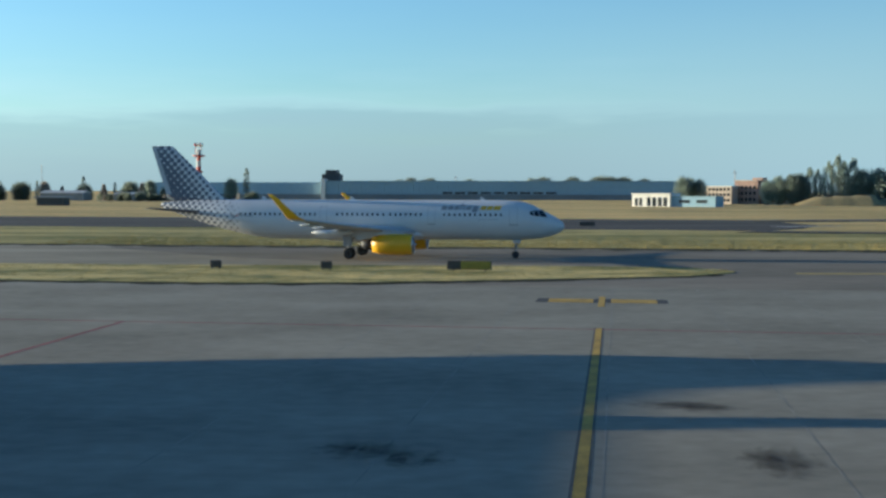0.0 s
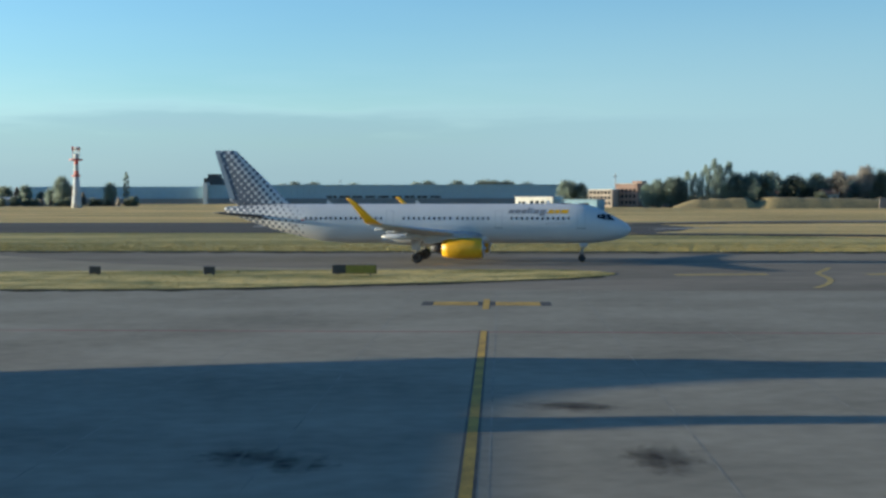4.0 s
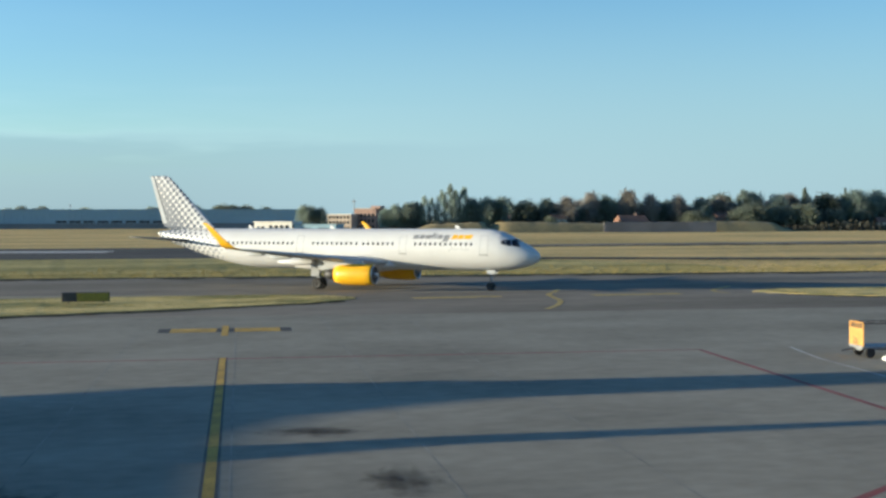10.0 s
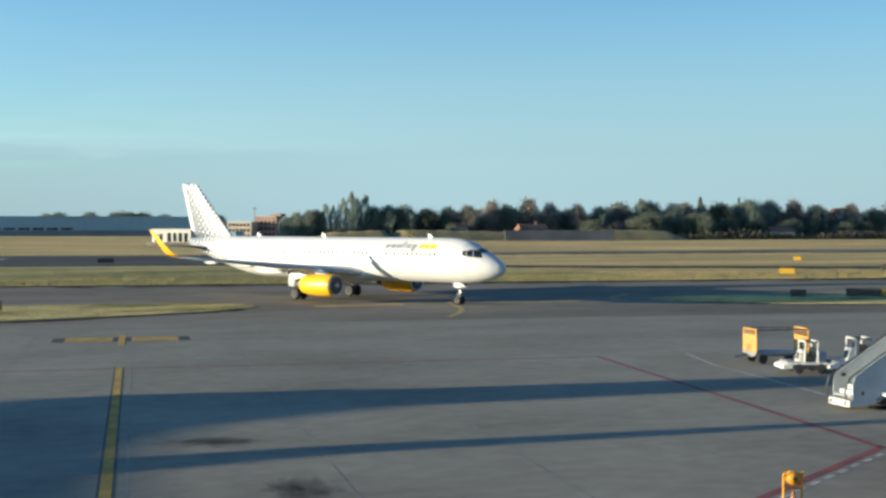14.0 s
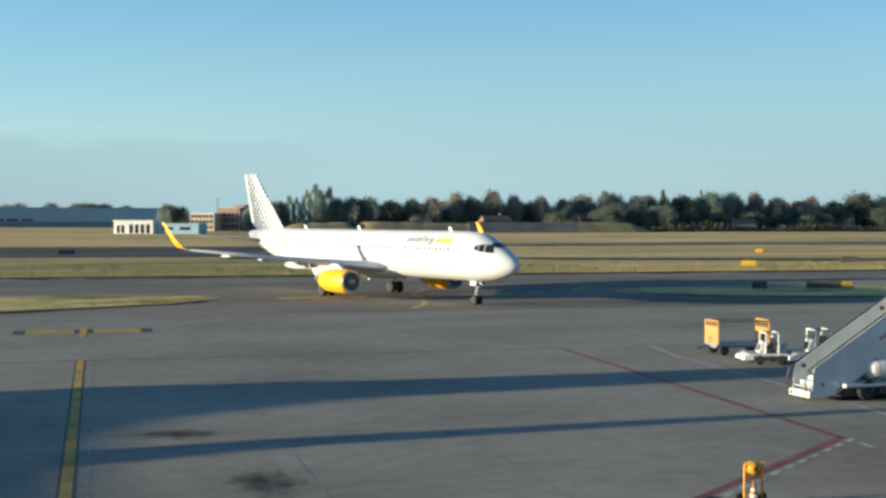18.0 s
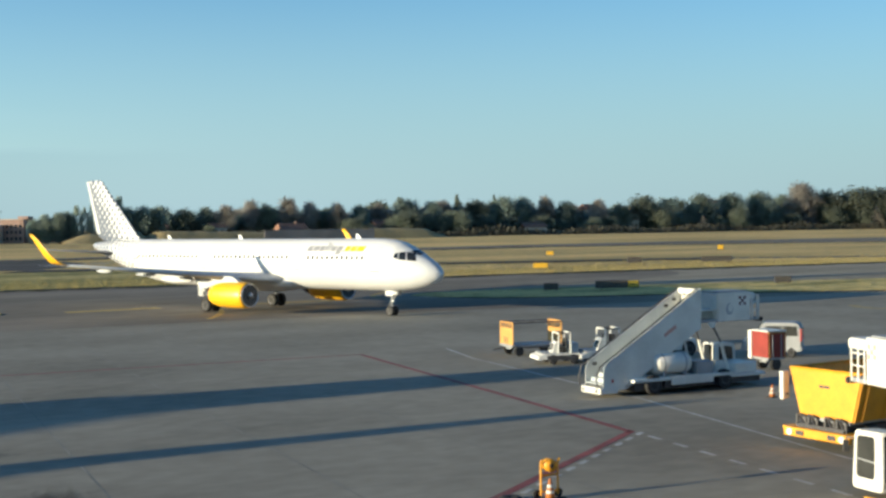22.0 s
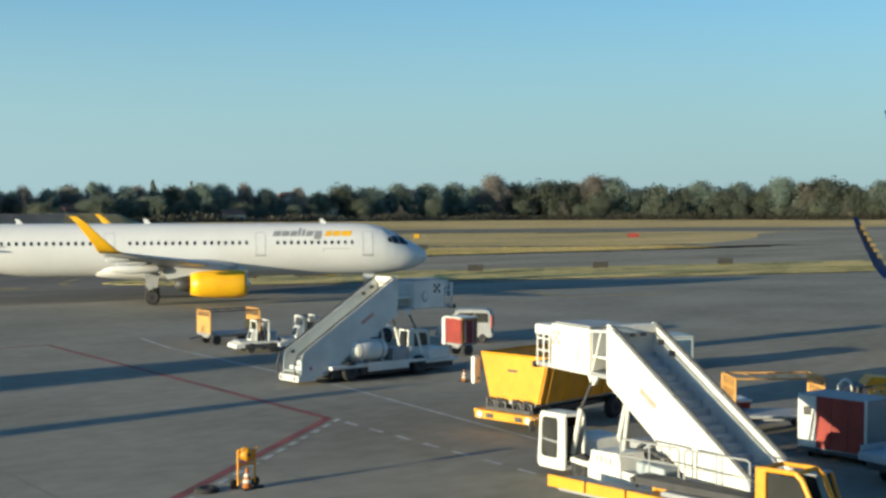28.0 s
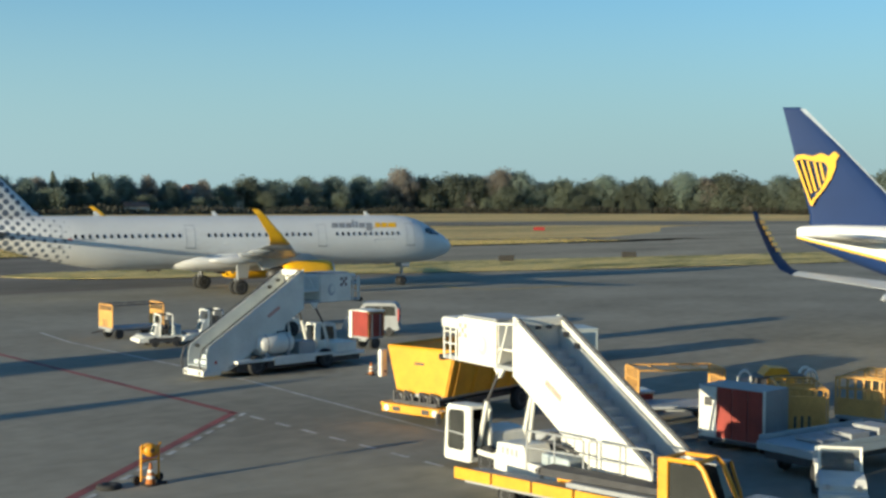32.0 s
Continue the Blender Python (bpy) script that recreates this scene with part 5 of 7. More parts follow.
def conveyor_loader():
    """Long low baggage conveyor with yellow side panels and a yellow framed cab."""
    t = thing("conveyor_loader", spot(21.6, 22.35, -85.6), "grey and yellow baggage conveyor loader with open cab", "belt loader")
    bm = B()
    box(bm, 0.4, 8.2, -0.72, 0.10, 0.38, 0.62, 0.03)
    box(bm, 3.4, 7.4, -0.62, 0.12, 0.62, 0.84, 0.03)
    part("chassis", bm, M["gse_grey"], t, "grey chassis")
    for i in range(5):
        bm = B()
        x0 = 0.15 + i * 1.22
        box(bm, x0, x0 + 1.16, -0.82, -0.74, 0.47, 0.75, 0.02)
        part("side_plate", bm, M["gse_yellow"], t, "yellow side plate")
        if i < 2:
            continue
        bm = B()
        box(bm, x0, x0 + 1.16, 0.12, 0.20, 0.47, 0.75, 0.02)
        part("side_plate", bm, M["gse_yellow"], t, "yellow side plate")
    bm = B()
    prism(bm, [(2.42, 0.94), (2.50, 0.84), (6.0, 0.90), (6.0, 1.03), (2.48, 1.02)], -0.45, 0.15)
    part("belt", bm, M["belt"], t, "black rubber belt")
    for x in (2.48, 6.0):
        bm = B()
        tube(bm, (x, -0.5, 0.95), (x, 0.18, 0.95), 0.06, n=10)
        part("roller", bm, M["rim"], t, "dull steel roller")
    bm = B()
    box(bm, 0.25, 2.3, -0.72, -0.1, 0.58, 0.64, 0.02)
    part("deck", bm, M["gse_grey"], t, "grey deck plate")
    for x0, x1 in ((1.65, 3.35), (3.5, 5.25)):
        bm = B()
        rails(bm, [(x0, 0.14, 0.75), (x0, 0.14, 1.64), (x0 + 0.07, 0.14, 1.70), (x1 - 0.07, 0.14, 1.70), (x1, 0.14, 1.64), (x1, 0.14, 0.75)], 0.024, 8)
        rails(bm, [(x0, 0.14, 1.30), (x1, 0.14, 1.30)], 0.02, 8)
        tube(bm, ((x0 + x1) / 2, 0.14, 0.75), ((x0 + x1) / 2, 0.14, 1.70), 0.02, n=8)
        part("guard_rail", bm, M["gse_grey"], t, "grey tube guard rail")
    for x in (1.7, 6.9):
        for y in (-0.62, 0.02):
            put_wheel(SMALL, t, x, y, 0.27)
    # open cab frame in yellow, with a grey and glazed half beside it
    bm = B()
    box(bm, 6.02, 6.28, -0.87, -0.68, 0.55, 1.84, 0.04)
    rails(bm, [(6.15, -0.80, 1.80), (6.95, -0.80, 1.82), (7.10, -0.80, 1.70), (7.48, -0.80, 0.95)], 0.055, 8)
    rails(bm, [(6.15, 0.0, 1.80), (6.95, 0.0, 1.82), (7.10, 0.0, 1.70), (7.48, 0.0, 0.95)], 0.05, 8)
    for x, z in ((6.15, 1.80), (6.95, 1.82), (7.48, 0.95)):
        tube(bm, (x, -0.80, z), (x, 0.0, z), 0.05, n=8)
    part("cab_frame", bm, M["gse_yellow"], t, "yellow cab frame")
    bm = B()
    prism(bm, [(6.30, 0.95), (7.40, 0.95), (7.02, 1.72), (6.30, 1.74)], -0.81, -0.795)
    part("cab_pane", bm, M["cab_glass"], t, "dark cab pane")
    bm = B()
    prism(bm, [(6.20, 0.60), (6.20, 1.56), (6.85, 1.62), (7.10, 0.95), (7.10, 0.60)], 0.12, 0.66)
    hd = part("hood", bm, M["cab_glass"], t, "dark glazed hood")
    bm = B()
    prism(bm, [(6.14, 1.56), (6.14, 1.61), (6.88, 1.68), (6.90, 1.63)], 0.08, 0.70)
    part("hood_roof", bm, M["gse_grey"], hd, "grey roof")
    bm = B()
    rails(bm, [(6.88, 0.69, 1.64), (7.14, 0.69, 0.95), (7.14, 0.69, 0.6)], 0.04, 8)
    part("hood_edge", bm, M["gse_yellow"], hd, "yellow edge")
    bm = B()
    box(bm, 6.35, 6.95, -0.65, -0.1, 0.78, 0.94, 0.04)
    box(bm, 6.30, 6.45, -0.65, -0.1, 0.92, 1.37, 0.04)
    part("seat", bm, M["rubber"], t, "black seat")
    bm = B()
    tube(bm, (7.2, -0.4, 0.8), (6.98, -0.4, 1.2), 0.022, n=6)
    spin(bm, [(-0.012, 0.17), (0.012, 0.17)], 14, (6.96, -0.4, 1.22), "z")
    part("steering_wheel", bm, M["rubber"], t)
    bm = B()
    box(bm, 7.50, 8.40, -0.80, 0.70, 0.5, 1.05, 0.10)
    part("bonnet", bm, M["gse_grey"], t)
    return t


conveyor_loader()


def hopper_trailer():
    """Yellow trailer with flared steel sides and a low bumper with round lights."""
    t = thing("hopper_trailer", spot(26.6, 30.3, 8.3), "yellow flared steel hopper trailer with lit front panel", "trailer")
    bm = B()
    prism(bm, [(-1.05, 0.95), (-1.42, 2.42), (1.36, 2.42), (0.95, 0.95)], 0.35, 0.42, "x")
    fp = part("front_panel", bm, M["gse_yellow"], t, "bright yellow front panel")
    bm = B()
    box(bm, 0.335, 0.36, -0.2, 0.2, 1.9, 1.98)
    part("label_bar", bm, M["dark_metal"], fp, "dark lettering bar")
    for s, a, b in ((-1, -1.05, -1.42), (1, 0.95, 1.36)):
        bm = B()
        vs = [(0.4, a, 0.95), (6.0, a, 0.95), (6.0, b, 2.42), (0.4, b, 2.42)]
        o = Vector((0, s * 0.05, 0))
        lo, hi = [bm.verts.new(v) for v in vs], [bm.verts.new(Vector(v) + o) for v in vs]
        bm.faces.new(lo)
        bm.faces.new(hi)
        for i in range(4):
            bm.faces.new((lo[i], lo[(i + 1) % 4], hi[(i + 1) % 4], hi[i]))
        bmesh.ops.recalc_face_normals(bm, faces=bm.faces[:])
        sp = part("side_wall", bm, M["gse_yellow"], t, "yellow side wall")
        for i in range(6):
            x = 0.7 + i * 1.0
            bm = B()
            tube(bm, (x, a + s * 0.07, 0.95), (x, b + s * 0.07, 2.42), 0.05, n=6)
            part("rib", bm, M["gse_yellow"], sp)
    bm = B()
    prism(bm, [(-1.05, 0.95), (-1.42, 2.42), (1.36, 2.42), (0.95, 0.95)], 5.94, 6.0, "x")
    part("rear_panel", bm, M["gse_yellow"], t)
    bm = B()
    box(bm, 0.3, 6.0, -1.0, 0.95, 0.86, 0.96)
    part("floor", bm, M["gse_grey"], t)
    bm = B()
    rails(bm, [(0.38, -1.42, 2.44), (6.0, -1.42, 2.44), (6.0, 1.36, 2.44), (0.38, 1.36, 2.44), (0.38, -1.42, 2.44)], 0.05)
    part("top_rim", bm, M["gse_yellow"], t)
    bm = B()
    box(bm, 0.25, 5.9, -0.75, 0.75, 0.55, 0.72, 0.02)
    part("frame", bm, M["dark_metal"], t, "dark steel frame")
    bm = B()
    box(bm, -0.12, 0.06, -1.3, 1.24, 0.34, 0.62, 0.03)
    box(bm, 0.0, 0.5, -1.36, 1.38, 0.52, 0.62, 0.02)
    bp = part("bumper", bm, M["gse_yellow"], t, "yellow front bumper")
    for y in (-1.05, 0.98):
        bm = B()
        tube(bm, (-0.16, y, 0.48), (-0.11, y, 0.48), 0.11, n=14)
        part("head_light", bm, M["gse_white"], bp, "round white light")
        bm = B()
        box(bm, -0.15, -0.11, y + (0.25 if y < 0 else -0.55), y + (0.55 if y < 0 else -0.25), 0.40, 0.55, 0.01)
        part("grille", bm, M["dark_metal"], bp)
    for y in (-0.8, -0.35, 0.3, 0.75):
        bm = B()
        rails(bm, [(0.2, y - 0.16, 0.62), (0.2, y - 0.12, 0.95), (0.2, y + 0.2, 1.02), (0.2, y + 0.2, 0.62)], 0.045)
        tube(bm, (0.12, y - 0.15, 0.65), (0.28, y + 0.18, 0.95), 0.04, n=6)
        part("link_arm", bm, M["dark_metal"], t, "black steel link arm")
    bm = B()
    box(bm, 0.1, 0.34, -0.95, 0.9, 0.62, 0.74)
    part("cross_beam", bm, M["dark_metal"], t)
    for x in (1.3, 4.6):
        for y in (-0.95, 0.9):
            put_wheel(WHEEL, t, x, y, 0.42)
    bm = B()
    box(bm, 0.0, 0.33, 1.36, 1.52, 1.42, 2.34, 0.05)
    part("side_box", bm, M["gse_white"], t, "white side box")
    bm = B()
    tube(bm, (0.2, 1.3, 1.6), (0.0, 1.65, 1.6), 0.04)
    part("side_box_arm", bm, M["dark_metal"], t)
    return t


hopper_trailer()


def baggage_cart(m, label, length=3.0, width=1.5, covered=None, group="baggage carts", frame_paint="cart_yellow", solid=1.16):
    """An open baggage cart: deck, wheels, yellow end panels and a top frame; covered: a tarpaulin material."""
    t = thing("baggage_cart", m, label, "baggage cart", group)
    L, w = length, width / 2
    bm = B()
    box(bm, 0, L, -w, w, 0.5, 0.6, 0.015)
    box(bm, 0.1, L - 0.1, -w * 0.5, w * 0.5, 0.36, 0.5)
    part("deck", bm, M["gse_grey"], t, "grey steel deck")
    for x in (0.45, L - 0.45):
        for y in (-w * 0.82, w * 0.82):
            put_wheel(SMALL, t, x, y, 0.27)
    for x in (0.02, L - 0.08):
        bm = B()
        rails(bm, [(x + 0.03, -w, 0.6), (x + 0.03, -w, 1.74), (x + 0.03, -w + 0.08, 1.8), (x + 0.03, w - 0.08, 1.8), (x + 0.03, w, 1.74), (x + 0.03, w, 0.6)], 0.035, 8)
        ep = part("end_frame", bm, M["cart_yellow"], t, "yellow tube end frame")
        bm = B()
        box(bm, x, x + 0.06, -w + 0.05, w - 0.05, 0.62, solid, 0.015)
        part("end_panel", bm, M["cart_yellow"], ep, "yellow end panel")
        for i in range(6):
            bm = B()
            y = -w + 0.12 + i * (width - 0.24) / 5
            box(bm, x + 0.01, x + 0.05, y - 0.035, y + 0.035, solid - 0.02, 1.79, 0.006)
            part("end_bar", bm, M["cart_yellow"], ep)
        if solid < 1.4:
            bm = B()
            box(bm, x + 0.005, x + 0.055, -w + 0.02, w - 0.02, 1.44, 1.50, 0.006)
            part("end_bar", bm, M["cart_yellow"], ep)
        else:
            for y in (-0.12, 0.08, 0.28):
                bm = B()
                box(bm, x - 0.006, x + 0.066, y - 0.04, y + 0.04, 0.66, 1.02)
                part("end_slot", bm, M["dark_metal"], ep, "dark slot")
    bm = B()
    for y in (-w, w):
        tube(bm, (0.05, y, 1.78), (L - 0.05, y, 1.78), 0.03, n=8)
    for i in range(1, 4):
        tube(bm, (L * i / 4, -w, 1.78), (L * i / 4, w, 1.78), 0.022, n=6)
    part("roof_frame", bm, M[frame_paint], t)
    if covered is not None:
        bm = B()
        prism(bm, [(-w - 0.02, 0.62), (-w - 0.03, 1.72), (-w + 0.1, 1.84), (w - 0.1, 1.84), (w + 0.03, 1.72), (w + 0.02, 0.62)], -0.03, L + 0.03, "x")
        cv = part("cover", bm, covered, t)
        bm = B()
        box(bm, -0.06, L + 0.06, -w - 0.05, w + 0.05, 1.83, 1.90, 0.02)
        part("cover_top", bm, M["gse_white"], t, "pale top of the cart cover")
        bm = B()
        box(bm, -0.10, -0.04, w - 0.02, w + 0.22, 0.5, 1.86, 0.015)
        part("corner_board", bm, M["gse_white"], t, "pale corner board")
        for i in range(2):
            xx = L * (i + 0.5) / 2
            for s in (-1, 1):
                bm = B()
                box(bm, xx - 0.03, xx + 0.03, s * (w + 0.035) - 0.012, s * (w + 0.035) + 0.012, 0.62, 1.7, 0.005)
                part("strap", bm, M["gse_grey"], cv)
    bm = B()
    rails(bm, [(0, 0, 0.45), (-0.75, 0, 0.35)], 0.035, 8)
    part("tow_bar", bm, M["dark_metal"], t)
    return t


baggage_cart(spot(31.2, 59.9, -3), "open yellow baggage cart with end panels", 3.0, 1.6, frame_paint="dark_metal", solid=1.5)
baggage_cart(spot(32.4, 26.0, -35), "open yellow baggage cart with pale top frame", 3.0, 1.5)
baggage_cart(spot(32.35, 19.5, 40), "yellow baggage cart with slotted end panel", 2.6, 1.3, solid=1.6)
baggage_cart(spot(35.6, 19.6, 10), "yellow baggage cart with barred end panel", 2.8, 1.5)
baggage_cart(spot(38.55, 47.8, 0), "baggage cart under a red tarpaulin", 1.0, 1.15, M["gse_red"])
cr_ = thing("red_crate", spot(33.2, 27.2, -30), "low red crate beside a yellow baggage cart", "crate")
bm = B()
box(bm, 0, 1.1, -0.5, 0.5, 0.02, 0.75, 0.04)
part("body", bm, M["gse_red"], cr_)
bm = B()
box(bm, -0.04, 1.14, -0.54, 0.54, 0.75, 0.84, 0.02)
part("lid", bm, M["gse_white"], cr_, "white lid")


def tug(m, label, roofed=True):
    """A baggage tractor: low body, rounded nose, seat, wheel arches and roof frame."""
    t = thing("baggage_tractor", m, label, "tractor", "baggage tractors")
    bm = B()
    prism(bm, [(0.0, 0.36), (0.04, 0.70), (0.3, 0.84), (1.1, 0.92), (1.15, 0.66), (1.9, 0.66), (1.95, 0.95), (2.75, 0.95), (2.8, 0.36)], -0.68, 0.68)
    part("body", bm, M["gse_white"], t)
    bm = B()
    box(bm, -0.14, 0.1, -0.72, 0.72, 0.26, 0.52, 0.04)
    part("front_bumper", bm, M["gse_white"], t)
    bm = B()
    box(bm, 2.7, 2.86, -0.6, 0.6, 0.3, 0.55, 0.03)
    part("rear_bumper", bm, M["gse_white"], t)
    for y in (-0.45, 0.45):
        bm = B()
        tube(bm, (-0.02, y, 0.66), (0.04, y, 0.66), 0.08, n=12)
        part("head_light", bm, M["metal"], t)
    for x, wh, r in ((0.55, SMALL, 0.27), (2.3, WHEEL, 0.42)):
        for y in (-0.64, 0.64):
            put_wheel(wh, t, x, y, r)
    bm = B()
    box(bm, 1.5, 1.95, -0.5, 0.5, 0.66, 0.86, 0.05)
    box(bm, 1.85, 2.0, -0.5, 0.5, 0.86, 1.3, 0.05)
    part("seat", bm, M["rubber"], t, "black seat")
    bm = B()
    tube(bm, (1.15, 0.1, 0.85), (1.35, 0.1, 1.12), 0.025)
    spin(bm, [(-0.015, 0.19), (0.015, 0.19)], 14, (1.36, 0.1, 1.14), "z")
    part("steering_wheel", bm, M["rubber"], t)
    for y in (-0.62, 0.62):
        bm = B()
        rails(bm, [(1.02, y, 0.9), (1.2, y, 1.72), (2.35, y, 1.76), (2.5, y, 0.95)] if roofed else [(1.02, y, 0.9), (1.14, y, 1.56)], 0.045, 8)
        part("roof_post", bm, M["gse_white"], t)
    bm = B()
    if roofed:
        box(bm, 1.12, 2.45, -0.68, 0.68, 1.72, 1.79, 0.03)
        part("roof", bm, M["gse_white"], t)
    else:
        tube(bm, (1.14, -0.66, 1.56), (1.14, 0.66, 1.56), 0.045, n=8)
        part("top_rail", bm, M["gse_white"], t, "white rail over the windscreen")
    bm = B()
    prism(bm, [(1.05, 0.94), (1.14, 1.52), (1.15, 1.52), (1.06, 0.94)], -0.58, 0.58)
    part("windscreen", bm, M["clear_glass"], t, "clear windscreen")
    return t


tug(spot(36.9, 55.2, -4), "white baggage tractor parked among railings")
tug(spot(26.6, 15.0, 35) @ Matrix.Diagonal((0.78, 0.78, 0.86, 1)), "white open baggage tractor with framed windscreen", False)


def low_tractor(m, label):
    """A low flat tractor: wedge nose, dark wheels, an upright console and a roll frame."""
    t = thing("low_tractor", m, label, "tractor", "baggage tractors")
    bm = B()
    prism(bm, [(0.0, 0.26), (0.04, 0.42), (0.5, 0.56), (2.75, 0.56), (2.8, 0.30)], -0.74, 0.74)
    part("body", bm, M["gse_white"], t, "low white body")
    bm = B()
    box(bm, 0.6, 2.7, -0.755, -0.735, 0.24, 0.46)
    part("skirt", bm, M["dark_metal"], t, "dark side skirt")
    bm = B()
    box(bm, 0.3, 1.0, -0.6, 0.6, 0.55, 0.60, 0.02)
    part("deck_plate", bm, M["gse_grey"], t, "grey deck plate")
    for x in (1.0, 2.35):
        for y in (-0.66, 0.66):
            put_wheel(SMALL, t, x, y, 0.27)
    bm = B()
    prism(bm, [(1.02, 0.56), (1.16, 1.02), (1.30, 1.14), (1.42, 1.14), (1.42, 0.56)], -0.5, 0.1)
    part("console", bm, M["gse_white"], t, "white driver console")
    bm = B()
    prism(bm, [(1.04, 0.70), (1.15, 1.02), (1.13, 1.03), (1.02, 0.70)], -0.42, -0.02)
    part("console_pane", bm, M["dark_glass"], t, "dark console panel")
    bm = B()
    tube(bm, (1.36, -0.2, 1.12), (1.52, -0.2, 1.30), 0.022)
    spin(bm, [(-0.012, 0.17), (0.012, 0.17)], 14, (1.54, -0.2, 1.31), "z")
    part("steering_wheel", bm, M["rubber"], t)
    bm = B()
    box(bm, 1.62, 1.98, -0.5, 0.1, 0.56, 0.88, 0.04)
    box(bm, 1.92, 2.04, -0.5, 0.1, 0.84, 1.28, 0.04)
    part("seat", bm, M["rubber"], t, "black seat")
    for x in (1.36, 2.14):
        bm = B()
        rails(bm, [(x, -0.66, 0.55), (x + 0.03, -0.66, 1.56), (x + 0.03, 0.34, 1.56), (x, 0.34, 0.55)], 0.045, 8)
        part("roll_bar", bm, M["gse_white"], t, "white upright roll bar")
    for y in (-0.66, 0.34):
        bm = B()
        tube(bm, (1.39, y, 1.56), (2.17, y, 1.56), 0.03, n=8)
        part("roof_rail", bm, M["rim"], t, "thin dark roof rail")
    bm = B()
    box(bm, 2.24, 2.72, -0.62, 0.45, 0.56, 1.06, 0.05)
    part("battery_box", bm, M["gse_blue"], t, "blue-grey box")
    return t


low_tractor(spot(30.55, 55.6, -12) @ Matrix.Diagonal((0.8, 1, 1, 1)), "low white baggage tractor with upright driver console")
low_tractor(spot(32.55, 54.9, -6) @ Matrix.Diagonal((1, 1, 1.1, 1)), "low white baggage tractor with blue-grey box")


def service_van():
    """A small pale van with a window band, tail towards the stands' far end."""
    t = thing("service_van", spot(44.1, 51.3, 135) @ Matrix.Diagonal((0.8, 1, 1, 1)), "small pale blue service van with dark window band", "van")
    side = [(0.0, 0.32), (0.0, 1.45), (0.14, 1.72), (0.45, 1.80), (2.35, 1.80), (2.95, 1.15), (3.62, 0.98), (3.75, 0.75), (3.75, 0.32)]
    bm = B()
    prism(bm, side, -0.76, 0.76)
    bmesh.ops.bevel(bm, geom=bm.edges[:], offset=0.05, segments=2, affect="EDGES")
    body = part("body", bm, M["gse_grey"], t, "pale blue-grey van body")
    for y0, y1 in ((-0.775, -0.755), (0.755, 0.775)):
        for q in ([(0.22, 1.12), (0.26, 1.62), (1.12, 1.64), (1.12, 1.12)], [(1.2, 1.12), (1.2, 1.64), (2.2, 1.62), (2.66, 1.14)]):
            bm = B()
            prism(bm, q, y0, y1)
            part("side_window", bm, M["cab_glass"], body, "dark side window")
    bm = B()
    prism(bm, [(2.40, 1.76), (2.93, 1.18), (2.96, 1.20), (2.43, 1.79)], -0.66, 0.66)
    part("windscreen", bm, M["cab_glass"], body, "dark windscreen")
    bm = B()
    box(bm, -0.03, 0.0, -0.6, 0.6, 1.08, 1.5, 0.01)
    part("rear_window", bm, M["cab_glass"], body, "dark rear window")
    for y in (-0.72, 0.72):
        bm = B()
        box(bm, -0.03, 0.08, y - 0.06, y + 0.06, 0.85, 1.5, 0.02)
        part("tail_light", bm, M["red"], body, "tall red tail light")
    for x in (-0.05, 3.72):
        bm = B()
        box(bm, x, x + 0.1, -0.74, 0.74, 0.36, 0.58, 0.03)
        part("bumper", bm, M["gse_grey"], t, "grey bumper")
    for x in (0.62, 3.0):
        for y in (-0.68, 0.68):
            put_wheel(SMALL, t, x, y, 0.27)


service_van()


def cargo_container():
    """A boxy red and white container on a low dolly."""
    t = thing("cargo_container", spot(30.75, 20.25, 2), "red and white cargo container on a low dolly", "container")
    bm = B()
    prism(bm, [(0, 0.30), (0, 1.85), (1.3, 1.85), (1.3, 0.30)], -0.42, 1.75)
    part("shell", bm, M["gse_grey"], t, "grey metal shell")
    bm = B()
    box(bm, -0.03, 0.0, 1.18, 1.72, 0.34, 1.82, 0.008)
    wp = part("white_panel", bm, M["gse_white"], t, "white door panel")
    bm = B()
    box(bm, -0.045, -0.03, 1.32, 1.58, 1.25, 1.5)
    part("label_bar", bm, M["dark_metal"], wp, "dark label")
    for i in range(3):
        bm = B()
        box(bm, -0.035, 0.0, -0.37 + i * 0.515, -0.37 + i * 0.515 + 0.495, 0.34, 1.82, 0.01)
        part("curtain", bm, M["gse_red"], t, "red curtain")
    for y in (-0.41, 1.73):
        for z0, z1 in ((0.30, 1.86),):
            bm = B()
            box(bm, -0.05, 0.02, y - 0.03, y + 0.03, z0, z1, 0.008)
            part("corner_post", bm, M["gse_white"], t, "white corner post")
    bm = B()
    box(bm, -0.05, 1.4, -0.47, 1.8, 0.20, 0.30, 0.02)
    part("dolly", bm, M["dark_metal"], t)
    for x in (0.3, 1.05):
        for y in (-0.2, 1.55):
            put_wheel(TINY, t, x, y, 0.12)
    return t


cargo_container()


